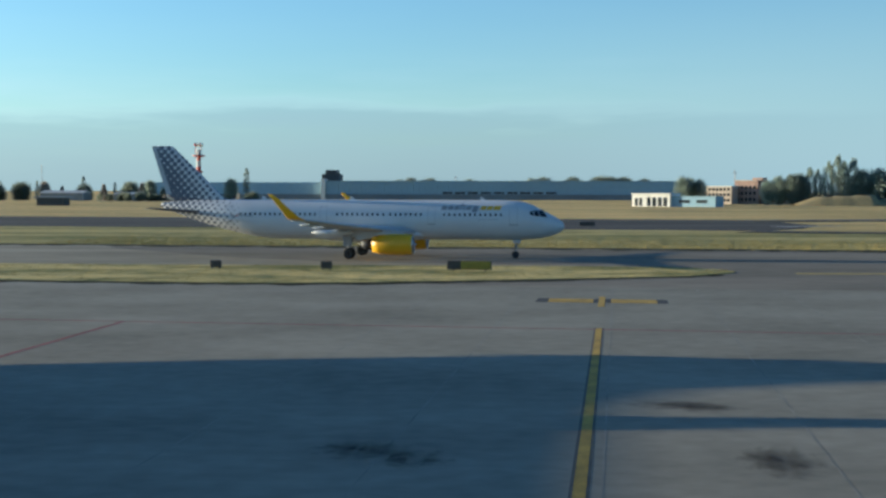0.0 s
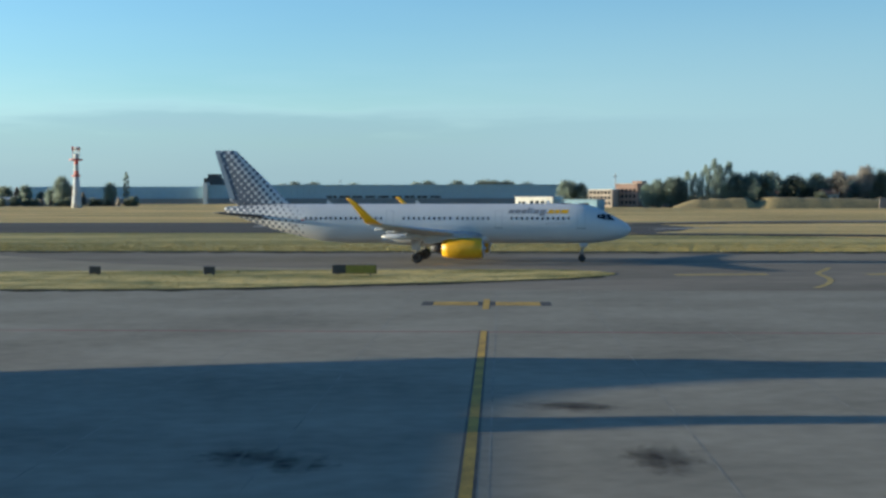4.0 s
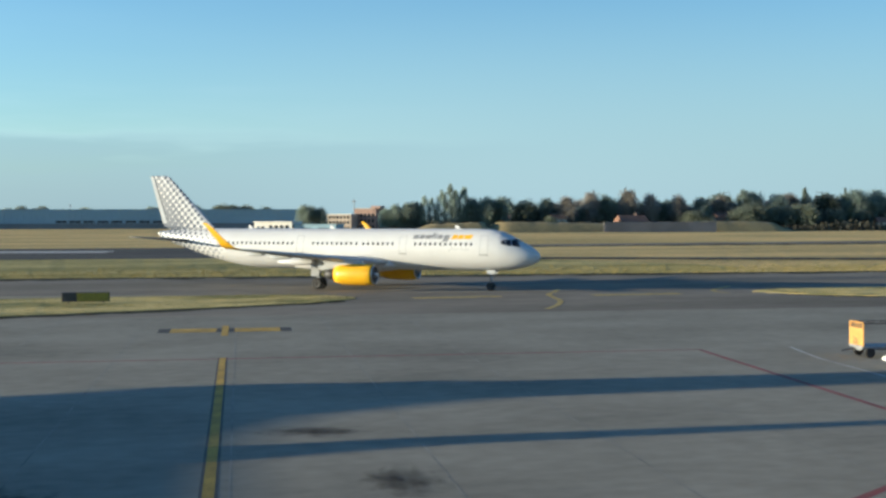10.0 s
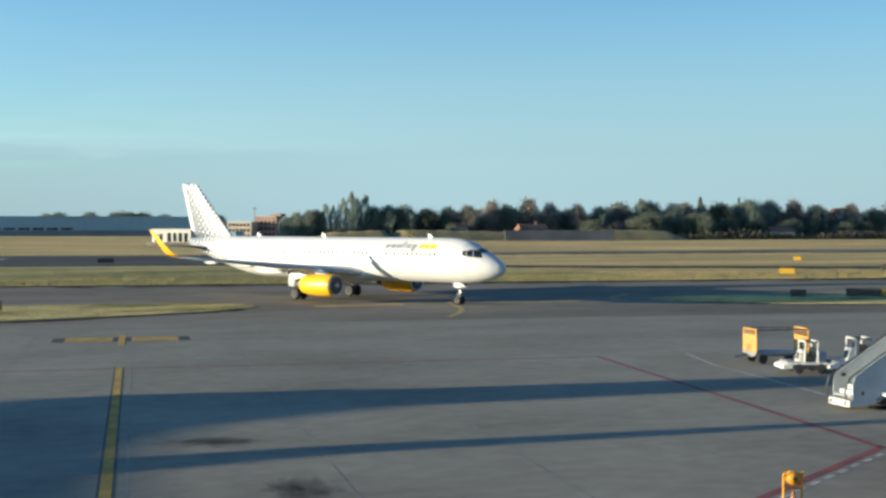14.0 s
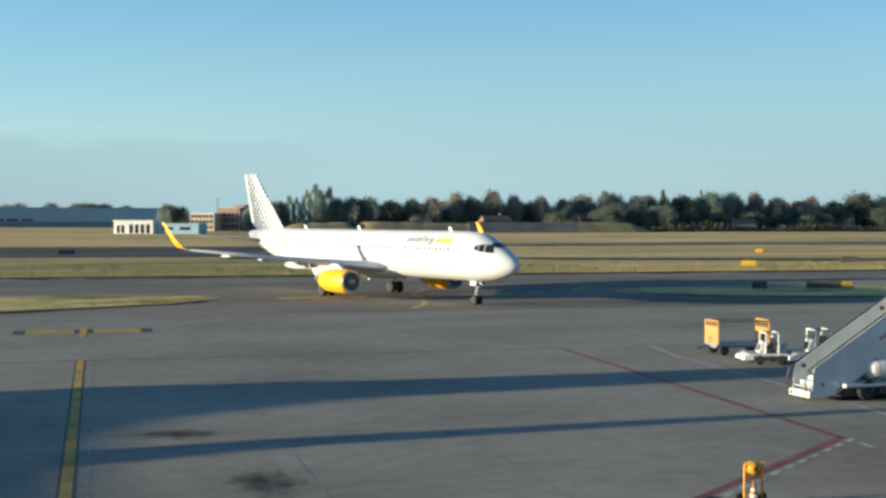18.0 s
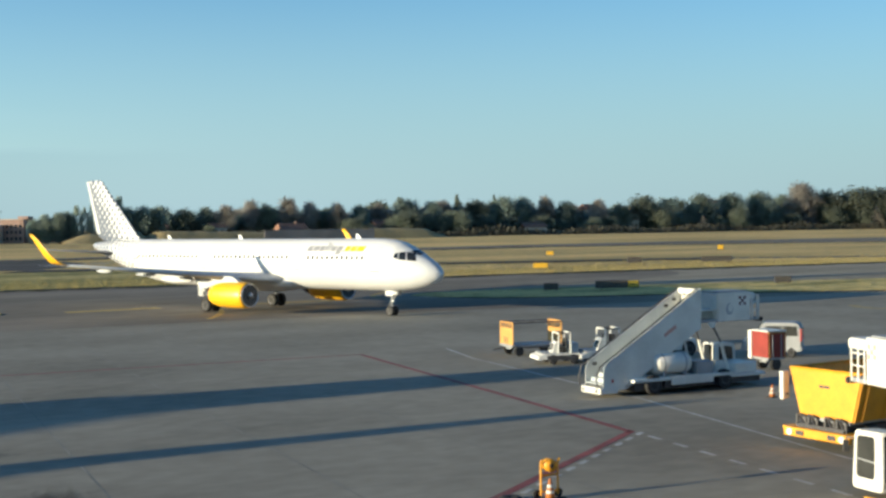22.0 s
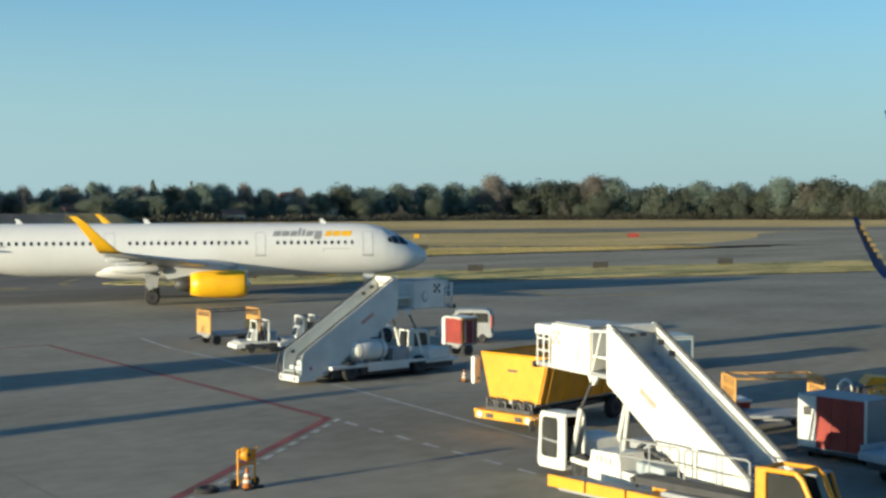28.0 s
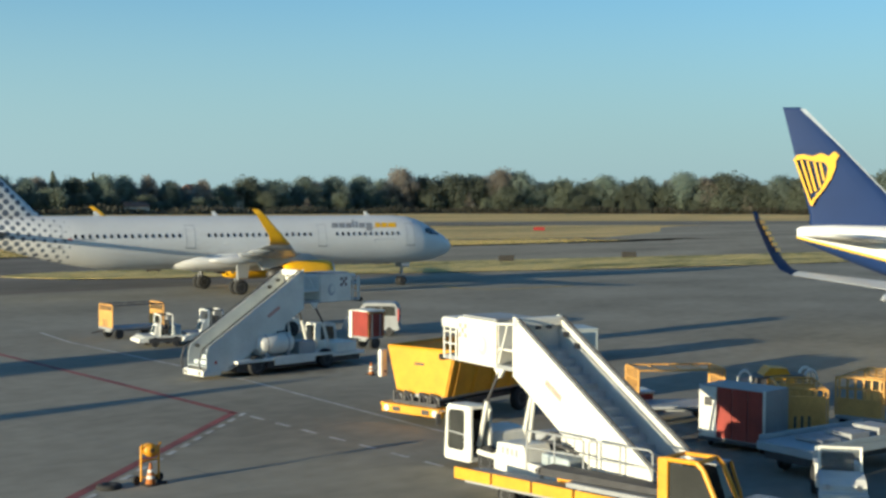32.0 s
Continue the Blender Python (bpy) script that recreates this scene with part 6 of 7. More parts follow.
def flat_dolly():
    t = thing("flat_trailer", spot(28.7, 17.9, -8), "flat trailer with low sides, shade painted blue-grey", "trailer")
    # bed and boards are blue-grey to hold the shade lying on the trailer
    bm = B()
    box(bm, 0, 4.6, -0.95, 0.95, 0.62, 0.86, 0.04)
    part("bed", bm, M["gse_blue"], t, "flat bed, its shade in the blue-grey")
    bm = B()
    box(bm, 0.05, 4.5, -0.7, 0.7, 0.42, 0.62)
    part("frame", bm, M["dark_metal"], t)
    for s in (-1, 1):
        bm = B()
        box(bm, 0.1, 4.5, s * 0.93 - 0.03, s * 0.93 + 0.03, 0.86, 1.0, 0.015)
        part("side_board", bm, M["gse_blue"], t)
    for i in range(3):
        bm = B()
        box(bm, 0.9 + i * 1.2, 1.7 + i * 1.2, -0.5, 0.4, 0.86, 0.98 + 0.05 * i, 0.03)
        part("folded_cover", bm, M["gse_grey"], t)
    for x in (0.9, 3.7):
        for y in (-0.72, 0.72):
            put_wheel(SMALL, t, x, y, 0.27)


flat_dolly()


def tow_machine():
    t = thing("yellow_machine", spot(37.4, 25.2, -40) @ Matrix.Diagonal((0.85, 0.85, 0.95, 1)), "dark and yellow wheeled machine with pale hoses", "machine")
    # dark body and covers: black parts and the machine's shade painted as one
    bm = B()
    prism(bm, [(0.0, 0.45), (0.1, 0.95), (0.9, 1.25), (2.0, 1.3), (2.9, 0.95), (3.0, 0.45)], -0.7, 0.7)
    part("body", bm, M["dark_metal"], t, "dark body with painted shade")
    for x0_, x1_, z0_, z1_ in ((0.15, 0.8, 0.55, 0.9), (1.0, 2.1, 0.85, 1.2), (2.25, 2.85, 0.5, 0.92)):
        bm = B()
        box(bm, x0_, x1_, -0.73, -0.7, z0_, z1_, 0.01)
        part("yellow_panel", bm, M["gse_yellow"], t, "worn yellow panel")
    bm = B()
    prism(bm, [(0.9, 1.24), (1.2, 1.55), (1.9, 1.52), (2.05, 1.28)], -0.45, 0.5)
    part("hood", bm, M["gse_yellow"], t)
    for x0_, x1_, y0_, y1_, z0_, z1_ in ((0.5, 0.85, -0.72, 0.2, 0.9, 1.22), (2.05, 2.6, -0.72, 0.6, 0.95, 1.3), (1.1, 1.8, -0.74, -0.68, 0.6, 1.1)):
        bm = B()
        box(bm, x0_, x1_, y0_, y1_, z0_, z1_, 0.04)
        part("black_cover", bm, M["dark_metal"], t, "black machine cover")
    for x, y in ((0.1, -0.55), (2.95, 0.45), (2.9, -0.4)):
        bm = B()
        pts = [(x + 0.28 * math.cos(a), y, 1.05 + 0.42 * math.sin(a)) for a in [math.pi * k / 8 for k in range(9)]]
        loft(bm, [[Vector(p) + 0.06 * (math.cos(c) * (Vector(p) - Vector((x, y, 1.05))).normalized() + math.sin(c) * Vector((0, 1, 0))) for c in [math.tau * j / 8 for j in range(8)]] for p in pts])
        part("hose", bm, M["gse_white"], t, "pale hose", True)
    for x in (0.6, 2.3):
        for y in (-0.6, 0.6):
            put_wheel(WHEEL, t, x, y, 0.42)


tow_machine()


def power_unit():
    """A boxy ground power unit on a small trailer."""
    t = thing("ground_power_unit", spot(42.6, 36.9, 62) @ Matrix.Diagonal((1.0, 1.05, 0.82, 1)), "pale blue-grey ground power unit on a small trailer", "power unit")
    bm = B()
    prism(bm, [(0.0, 0.45), (0.0, 1.75), (0.15, 1.85), (1.75, 1.85), (1.85, 1.70), (1.85, 0.45)], -0.65, 0.65)
    body = part("body", bm, M["gse_blue"], t, "pale blue-grey cabinet")
    bm = B()
    box(bm, 0.15, 1.6, -0.67, -0.65, 0.75, 1.68, 0.005)
    part("side_panel", bm, M["blue_panel"], body, "dark blue side panel")
    bm = B()
    box(bm, -0.03, 1.9, -0.69, 0.69, 1.84, 1.91, 0.02)
    part("lid", bm, M["gse_blue"], body, "pale lid")
    bm = B()
    box(bm, -0.03, 0.0, -0.52, 0.56, 0.72, 1.70, 0.005)
    part("control_panel", bm, M["blue_panel"], body, "dark blue front panel")
    bm = B()
    box(bm, 0.0, 1.85, -0.55, 0.55, 0.33, 0.45)
    part("frame", bm, M["dark_metal"], t)
    bm = B()
    prism(bm, [(1.85, 0.45), (1.85, 1.0), (2.6, 0.62), (2.6, 0.45)], -0.5, 0.5)
    part("nose", bm, M["gse_blue"], t)
    bm = B()
    rails(bm, [(2.5, 0, 0.45), (3.2, 0, 0.3)], 0.04, 8)
    part("tow_bar", bm, M["dark_metal"], t)
    for x in (0.4, 1.5):
        for y in (-0.58, 0.58):
            put_wheel(SMALL, t, x, y, 0.27)


power_unit()


def traffic_cone(parent, x, y, h=0.7):
    bm = spin(B(), [(0.03, h * 0.24), (h, 0.03)], 14, (x, y, 0), "z")
    c = part("cone_body", bm, M["orange"], parent, "orange cone", True)
    bm = B()
    box(bm, x - h * 0.32, x + h * 0.32, y - h * 0.32, y + h * 0.32, 0, 0.04, 0.01)
    part("cone_base", bm, M["rubber"], c)
    for a in (0.3, 0.58):
        r0, r1 = h * 0.24 * (1 - a) + 0.03 * a + 0.006, h * 0.24 * (1 - a - 0.14) + 0.03 * (a + 0.14) + 0.006
        bm = spin(B(), [(h * a, r0), (h * (a + 0.14), r1)], 14, (x, y, 0), "z")
        part("white_band", bm, M["gse_white"], c, "white reflective band", True)


def extinguisher_cart():
    t = thing("extinguisher_trolley", spot(15.95, 28.3, 0), "yellow wheeled trolley frame with orange cone and reel", "trolley")
    bm = B()
    for x in (-0.24, 0.26):
        rails(bm, [(x, 0, 0.1), (x, 0, 0.95), (x, -0.1, 1.05)], 0.028, 8)
    for z in (0.2, 0.62, 0.93):
        tube(bm, (-0.24, 0, z), (0.26, 0, z), 0.03, n=8)
    part("frame", bm, M["gse_yellow"], t, "yellow tube frame")
    bm = spin(B(), [(-0.12, 0.17), (0.12, 0.17)], 16, (0.0, -0.02, 0.88), "y")
    part("reel", bm, M["gse_yellow"], t, "yellow reel", True)
    bm = B()
    tube(bm, (0.0, -0.16, 0.88), (0.0, 0.14, 0.88), 0.06, n=10)
    part("hub", bm, M["dark_metal"], t)
    traffic_cone(t, -0.04, -0.12, 0.56)
    for x in (-0.3, 0.34):
        put_wheel(TINY, t, x, 0.12, 0.12)
    bm = B()
    spin(bm, [(0.0, 0.13), (0.04, 0.13)], 14, (0.3, -0.12, 0.0), "z")
    part("foot", bm, M["rubber"], t)
    return t


extinguisher_cart()
c_ = thing("chock_ring", spot(14.95, 28.55), "flat black rubber ring lying on the apron", "chock")
bm = spin(B(), [(0.0, 0.31), (0.05, 0.33), (0.11, 0.27), (0.11, 0.1), (0.08, 0.08)], 20, (0, 0, 0), "z")
part("ring", bm, M["rubber"], c_, "", True)
k_ = thing("traffic_cone", spot(33.0, 40.2), "orange traffic cone with white bands", "cone")
traffic_cone(k_, 0, 0, 0.52)


# ---- airfield signs ----
def airfield_sign(u, v, width, front, label, h=0.85, turn=0.0, split=None):
    t = thing("airfield_sign", spot(u, v, turn, 0.03), label, "sign", "airfield signs")
    bm = B()
    box(bm, -width / 2, width / 2, -0.11, 0.11, 0.16, h, 0.03)
    part("cabinet", bm, M["dark_metal"], t, "dark sign cabinet")
    x0 = -width / 2 + 0.06
    cuts = [(x0, width / 2 - 0.06, front)] if split is None else [(x0, x0 + split, "sign_dark"), (x0 + split + 0.06, width / 2 - 0.06, front)]
    for a, b, f in cuts:
        bm = B()
        box(bm, a, b, -0.135, -0.11, 0.2, h - 0.04, 0.008)
        part("face", bm, M[f], t)
    for x in (-width * 0.36, width * 0.36):
        bm = B()
        tube(bm, (x, 0, -0.03), (x, 0, 0.17), 0.05, n=8)
        part("leg", bm, M["dark_metal"], t)


for u, v, w, f, lb, h, sp in (
    (-12.75, 108.1, 3.9, "sign_yellow", "long black and yellow taxiway sign in the grass", 0.95, 1.1),
    (-25.4, 107.7, 1.0, "sign_dark", "small dark taxiway sign in the grass", 0.8, None),
    (-35.5, 107.7, 1.0, "sign_dark", "small dark taxiway sign in the grass", 0.8, None),
    (63.8, 112.3, 1.5, "sign_dark", "dark taxiway sign cabinet in the grass", 0.85, None),
    (70.9, 110.9, 4.6, "sign_yellow", "long dark yellow taxiway sign in the grass", 0.95, 3.3),
    (91.3, 109.3, 1.9, "sign_dark", "dark taxiway sign cabinet in the grass", 0.85, None),
    (108.1, 106.0, 2.1, "sign_dark", "dark taxiway sign cabinet in the grass", 0.85, None),
    (128.7, 103.8, 2.2, "sign_dark", "dark taxiway sign cabinet in the grass", 0.85, None),
    (92.2, 165.5, 2.3, "gold", "bright yellow runway sign in the grass", 1.0, None),
    (129.9, 229.0, 1.6, "gold", "bright yellow runway sign in the grass", 1.0, None),
    (179.8, 237.0, 1.5, "gold", "bright yellow runway sign in the grass", 1.3, None),
    (129.7, 172.0, 5.2, "sign_dark", "long dark runway sign in the grass", 1.0, None),
    (116.0, 176.0, 2.4, "sign_dark", "dark runway sign in the grass", 1.1, None),
    (-5.7, 241.0, 3.0, "sign_dark", "dark runway sign beside the runway", 1.0, None),
    (232.5, 216.5, 3.2, "red", "red runway holding sign in the grass", 1.1, None),
):
    airfield_sign(u, v, w, f, lb, h, -20 if u > 60 else 0, sp)


# ---- distance ----
def structure_box(parent, name, u0, u1, v0, v1, z0, z1, mat, label="", bev=0.0):
    bm = B()
    box(bm, u0, u1, v0, v1, z0, z1, bev)
    return part(name, bm, mat, parent, label)


def windows_row(parent, u0, u1, v, z0, z1, n, frac=0.55, mat="window"):
    """Panes set in shallow dark reveals along a wall that faces the airfield."""
    step = (u1 - u0) / n
    bm = B()
    box(bm, -step * frac / 2, step * frac / 2, -0.12, 0.05, 0, z1 - z0)
    me = mesh_of("window", bm, M[mat])
    for i in range(n):
        again("window", me, parent, Matrix.Translation((u0 + (i + 0.5) * step, v, z0)))


AXM = pose(0, 0, 0, 0, 0, AX)


def facing(u, v, turn):
    """The plan's frame, turned about one of its corners."""
    return AXM @ Matrix.Translation((u, v, 0)) @ pose(0, 0, 0, 0, 0, turn) @ Matrix.Translation((-u, -v, 0))


def terminal():
    """The terminal that the camera looks out of, behind it: plain wall, glazed band and roof."""
    t = thing("terminal_building", AXM, "grey clad terminal with a glazed upper floor beside the apron", "building", kind="structure")
    structure_box(t, "wall", -72, 20, -16, -0.9, 0, 5.6, M["terminal_wall"], "grey clad lower wall")
    structure_box(t, "upper_wall", -72, 20, -16, -1.2, 5.6, 12.0, M["terminal_wall"], "grey clad upper wall")
    structure_box(t, "roof", -72.5, 20.5, -16.5, -0.7, 12.0, 12.5, M["shed_dark"], "dark flat roof")
    windows_row(t, -71, 19, -1.1, 6.2, 9.6, 30, 0.9)


terminal()


def far_buildings():
    t = thing("terminal_annex", facing(6.1, 537, -24), "low white building with dark doorways and grey-blue wing", "building")
    structure_box(t, "wall", 6.1, 23.1, 537, 549, 0, 5.2, M["plaster"], "white plastered wall")
    structure_box(t, "roof", 5.8, 23.4, 536.6, 549.4, 5.2, 5.6, M["plaster"])
    windows_row(t, 7.0, 11.0, 537, 0.3, 3.5, 2, 0.6)
    windows_row(t, 12.4, 22.2, 537, 0.2, 3.9, 4, 0.62)
    structure_box(t, "wing_wall", 23.1, 42.1, 539, 549, 0, 4.2, M["shed"], "grey-blue clad wing")
    structure_box(t, "wing_roof", 23.1, 42.3, 538.6, 549.4, 4.2, 4.45, M["shed"])
    windows_row(t, 25.0, 40.0, 539, 1.6, 2.9, 2, 0.62)

    t = thing("long_shed", AXM, "very long grey-blue clad warehouse on the far side", "building")
    structure_box(t, "wall", -202.0, 41.8, 850, 900, -1, 12.2, M["shed"], "grey-blue cladding")
    structure_box(t, "roof", -202.5, 42.2, 849.4, 900, 12.2, 12.9, M["shed"])
    structure_box(t, "low_wall", -330.0, -202.3, 856, 900, -1, 11.8, M["shed"])
    structure_box(t, "base_band", -330.0, 42.0, 849.2, 850, -1, 3.6, M["shed_base"], "grey base of the wall")
    windows_row(t, -120, -40, 849.8, 3.9, 5.4, 9, 0.8)
    structure_box(t, "stair_tower", -203.6, -200.8, 848, 856, -1, 14.4, M["plaster"], "white stair tower")
    structure_box(t, "roof_house", -205.4, -193.0, 858, 870, 12.9, 17.6, M["shed_dark"], "dark rooftop plant house")
    structure_box(t, "roof_house", -202.8, -195.4, 858, 870, 17.6, 20.4, M["shed_dark"], "dark rooftop plant house")
    for i in range(60):
        structure_box(t, "rib", -200 + i * 4.05, -199.75 + i * 4.05, 849.55, 850, 3.6, 12.2, M["shed"])

    t = thing("radar_tower", AXM @ Matrix.Translation((-213.1, 620, 0)) @ Matrix.Diagonal((1, 1, 1.16, 1)), "tall pale radar tower with red round platforms", "tower")
    bm = spin(B(), [(0.0, 2.7), (3.0, 2.25), (7.0, 1.8), (13.4, 1.35)], 16, (0, 0, 0), "z")
    part("tower_shaft", bm, M["tower_grey"], t, "pale flared shaft", True)
    for z0, z1, r, mat, lb in ((13.4, 16.0, 1.2, "red", "red band"), (16.0, 18.6, 1.15, "tower_grey", "pale band"), (18.6, 20.4, 1.1, "red", "red band"), (20.4, 23.4, 1.0, "tower_grey", "pale band")):
        bm = B()
        tube(bm, (0, 0, z0), (0, 0, z1), r, r * 0.95, 14)
        part("tower_band", bm, M[mat], t, lb)
    for z, r in ((13.3, 2.2), (20.2, 3.3)):
        bm = spin(B(), [(z, r * 0.5), (z + 0.3, r), (z + 0.7, r), (z + 1.0, r * 0.5)], 16, (0, 0, 0), "z")
        part("platform", bm, M["red"], t, "red platform")
    for i in range(5):
        a = i * 1.257
        bm = B()
        tube(bm, (1.7 * math.cos(a), 1.7 * math.sin(a), 21.2), (1.7 * math.cos(a), 1.7 * math.sin(a), 25.2), 0.14)
        spin(bm, [(24.8, 0.4), (25.6, 0.75), (26.4, 0.3)], 10, (1.7 * math.cos(a), 1.7 * math.sin(a), 0), "z")
        part("antenna_dome", bm, M["red" if i % 2 else "plaster"], t)

    for u, v, h in ((-433, 900, 25), (57.9, 640, 17), (-120, 930, 17.5), (505, 690, 22), (590, 700, 22)):
        t = thing("mast", AXM @ Matrix.Translation((u, v, 0)), "thin steel mast in the distance", "mast", "distant masts")
        bm = B()
        tube(bm, (0, 0, 0), (0, 0, h), 0.35, 0.2, 8)
        part("pole", bm, M["gse_grey"], t)
        bm = B()
        tube(bm, (-1.2, 0, h - 1.5), (1.2, 0, h - 1.5), 0.15, n=6)
        part("crossbar", bm, M["gse_grey"], t)

    t = thing("office_block", facing(44, 640, -24), "beige office block with rows of windows", "building")
    structure_box(t, "wall", 44.0, 57.0, 640, 655, 0, 8.6, M["beige"], "beige plastered wall")
    structure_box(t, "roof", 43.6, 57.3, 639.5, 655, 8.6, 9.0, M["plaster"])
    for z in (1.2, 4.0, 6.6):
        windows_row(t, 44.8, 56.4, 640, z, z + 1.4, 6, 0.66)
    t = thing("brick_block", facing(58.2, 645, -24), "red-brown brick block with flat roof", "building")
    structure_box(t, "wall", 58.2, 70.2, 645, 660, 0, 11.5, M["brick"], "red-brown brick wall")
    structure_box(t, "wing", 70.2, 82.4, 650, 662, 0, 9.2, M["brick"], "red-brown brick wing")
    structure_box(t, "tower", 66.5, 71.5, 648, 656, 11.5, 13.2, M["brick"])
    for z in (1.5, 4.6, 7.6):
        windows_row(t, 59, 69.6, 645, z, z + 1.6, 5, 0.55)
        windows_row(t, 71, 82, 650, z - 0.6, z + 0.8, 5, 0.5)
    structure_box(t, "roof", 57.9, 70.6, 644.6, 660, 11.5, 11.9, M["beige"])

    for u0, u1, h, v0 in ((-345, -318, 6.0, 715), (-300, -284, 5.2, 718), (-266, -252, 4.6, 716)):
        t = thing("low_shed", AXM, "low grey shed among dark trees", "shed", "low sheds")
        structure_box(t, "wall", u0, u1, v0, v0 + 12, 0, h * 0.75, M["terminal_wall"], "grey wall")
        bm = B()
        prism(bm, [(v0 - 0.6, h * 0.75), (v0 + 6, h), (v0 + 12.6, h * 0.75)], u0 - 0.5, u1 + 0.5, "x")
        part("roof", bm, M["tower_grey"], t, "pale grey roof")
    t = thing("equipment_hut", AXM, "small dark hut beside the runway", "hut")
    structure_box(t, "wall", -243, -231, 500, 506, 0, 3.2, M["shed_dark"], "dark wall")
    structure_box(t, "roof", -244, -230, 499, 507, 3.2, 3.8, M["gse_grey"])

    # earth bank and dark fence before the trees
    rnd = random.Random(3)
    bm = B()
    rows = []
    for i in range(66):
        u = 80 + i * 2.9
        h = 4.4 + 0.5 * math.sin(u * 0.06) + rnd.uniform(-0.25, 0.25)
        h *= min(1, (i + 0.4) / 4, (66 - i) / 4, 0.12 + abs(u - 118.5) / 4.0)
        rows.append([(u, 576, -0.2), (u, 581, h * 0.72), (u, 586, h), (u, 597, h), (u, 604, -0.2)])
    loft(bm, rows, cap=False, closed=False)
    ob = new("earth_bank", mesh_of("earth_bank", bm, M["berm"], True))
    ob.matrix_world = AXM
    tagged(ob, "dry earth bank along the far boundary", "bank", kind="structure")
    t = thing("blast_fence", AXM, "long brown-grey panelled fence before the bank", "fence")
    for i in range(14):
        structure_box(t, "fence_panel", 170.5 + i * 4.0, 174.45 + i * 4.0, 573.0, 573.4, 0, 4.8 + 0.2 * (i % 2), M["fence"])


far_buildings()


def house(u, v, w, d, h, turn, wall, label):
    t = thing("house", spot(u, v, turn), label, "house", "houses among the trees")
    structure_box(t, "wall", 0, w, 0, d, 0, h, M[wall])
    bm = B()
    prism(bm, [(-0.5, h), (d / 2, h + d * 0.3), (d + 0.5, h), (d + 0.5, h - 0.15), (-0.5, h - 0.15)], -0.5, w + 0.5, "x")
    part("roof", bm, M["roof"], t, "terracotta tiled roof")
    structure_box(t, "chimney", w * 0.7, w * 0.7 + 0.8, d * 0.6, d * 0.6 + 0.8, h + d * 0.1, h + d * 0.3 + 1.2, M["brick"])
    windows_row(t, 0.8, w - 0.8, 0.0, 1.0, 2.4, max(2, int(w / 3)), 0.4)
    if h > 5:
        windows_row(t, 0.8, w - 0.8, 0.0, 3.9, 5.2, max(2, int(w / 3)), 0.4)


for a in ((190, 606, 14, 11, 4.8, 6, "plaster", "low house with terracotta roof and pale wall"), (128, 630, 9, 9, 6.0, -10, "beige", "beige house with terracotta roof among trees"), (250, 631, 11, 9, 7.0, 8, "brick", "brick house with terracotta roof among trees"), (264, 631, 7, 8, 5.6, -14, "beige", "beige house with terracotta roof among trees"), (160, 631, 8, 8, 6.5, 5, "beige", "beige house with terracotta roof among trees"), (395, 650, 14, 10, 14.5, 4, "beige", "tall beige house with terracotta roof among trees"), (415, 640, 10, 9, 11.5, -6, "beige", "beige house with terracotta roof among trees"), (335, 618, 14, 9, 4.2, 0, "beige", "low beige house with terracotta roof among trees")):
    house(*a)
t_ = thing("white_block", spot(700, 640, 0), "distant white flat-roofed block above the trees", "building")
structure_box(t_, "wall", 0, 13, 0, 10, 0, 21.0, M["plaster"])


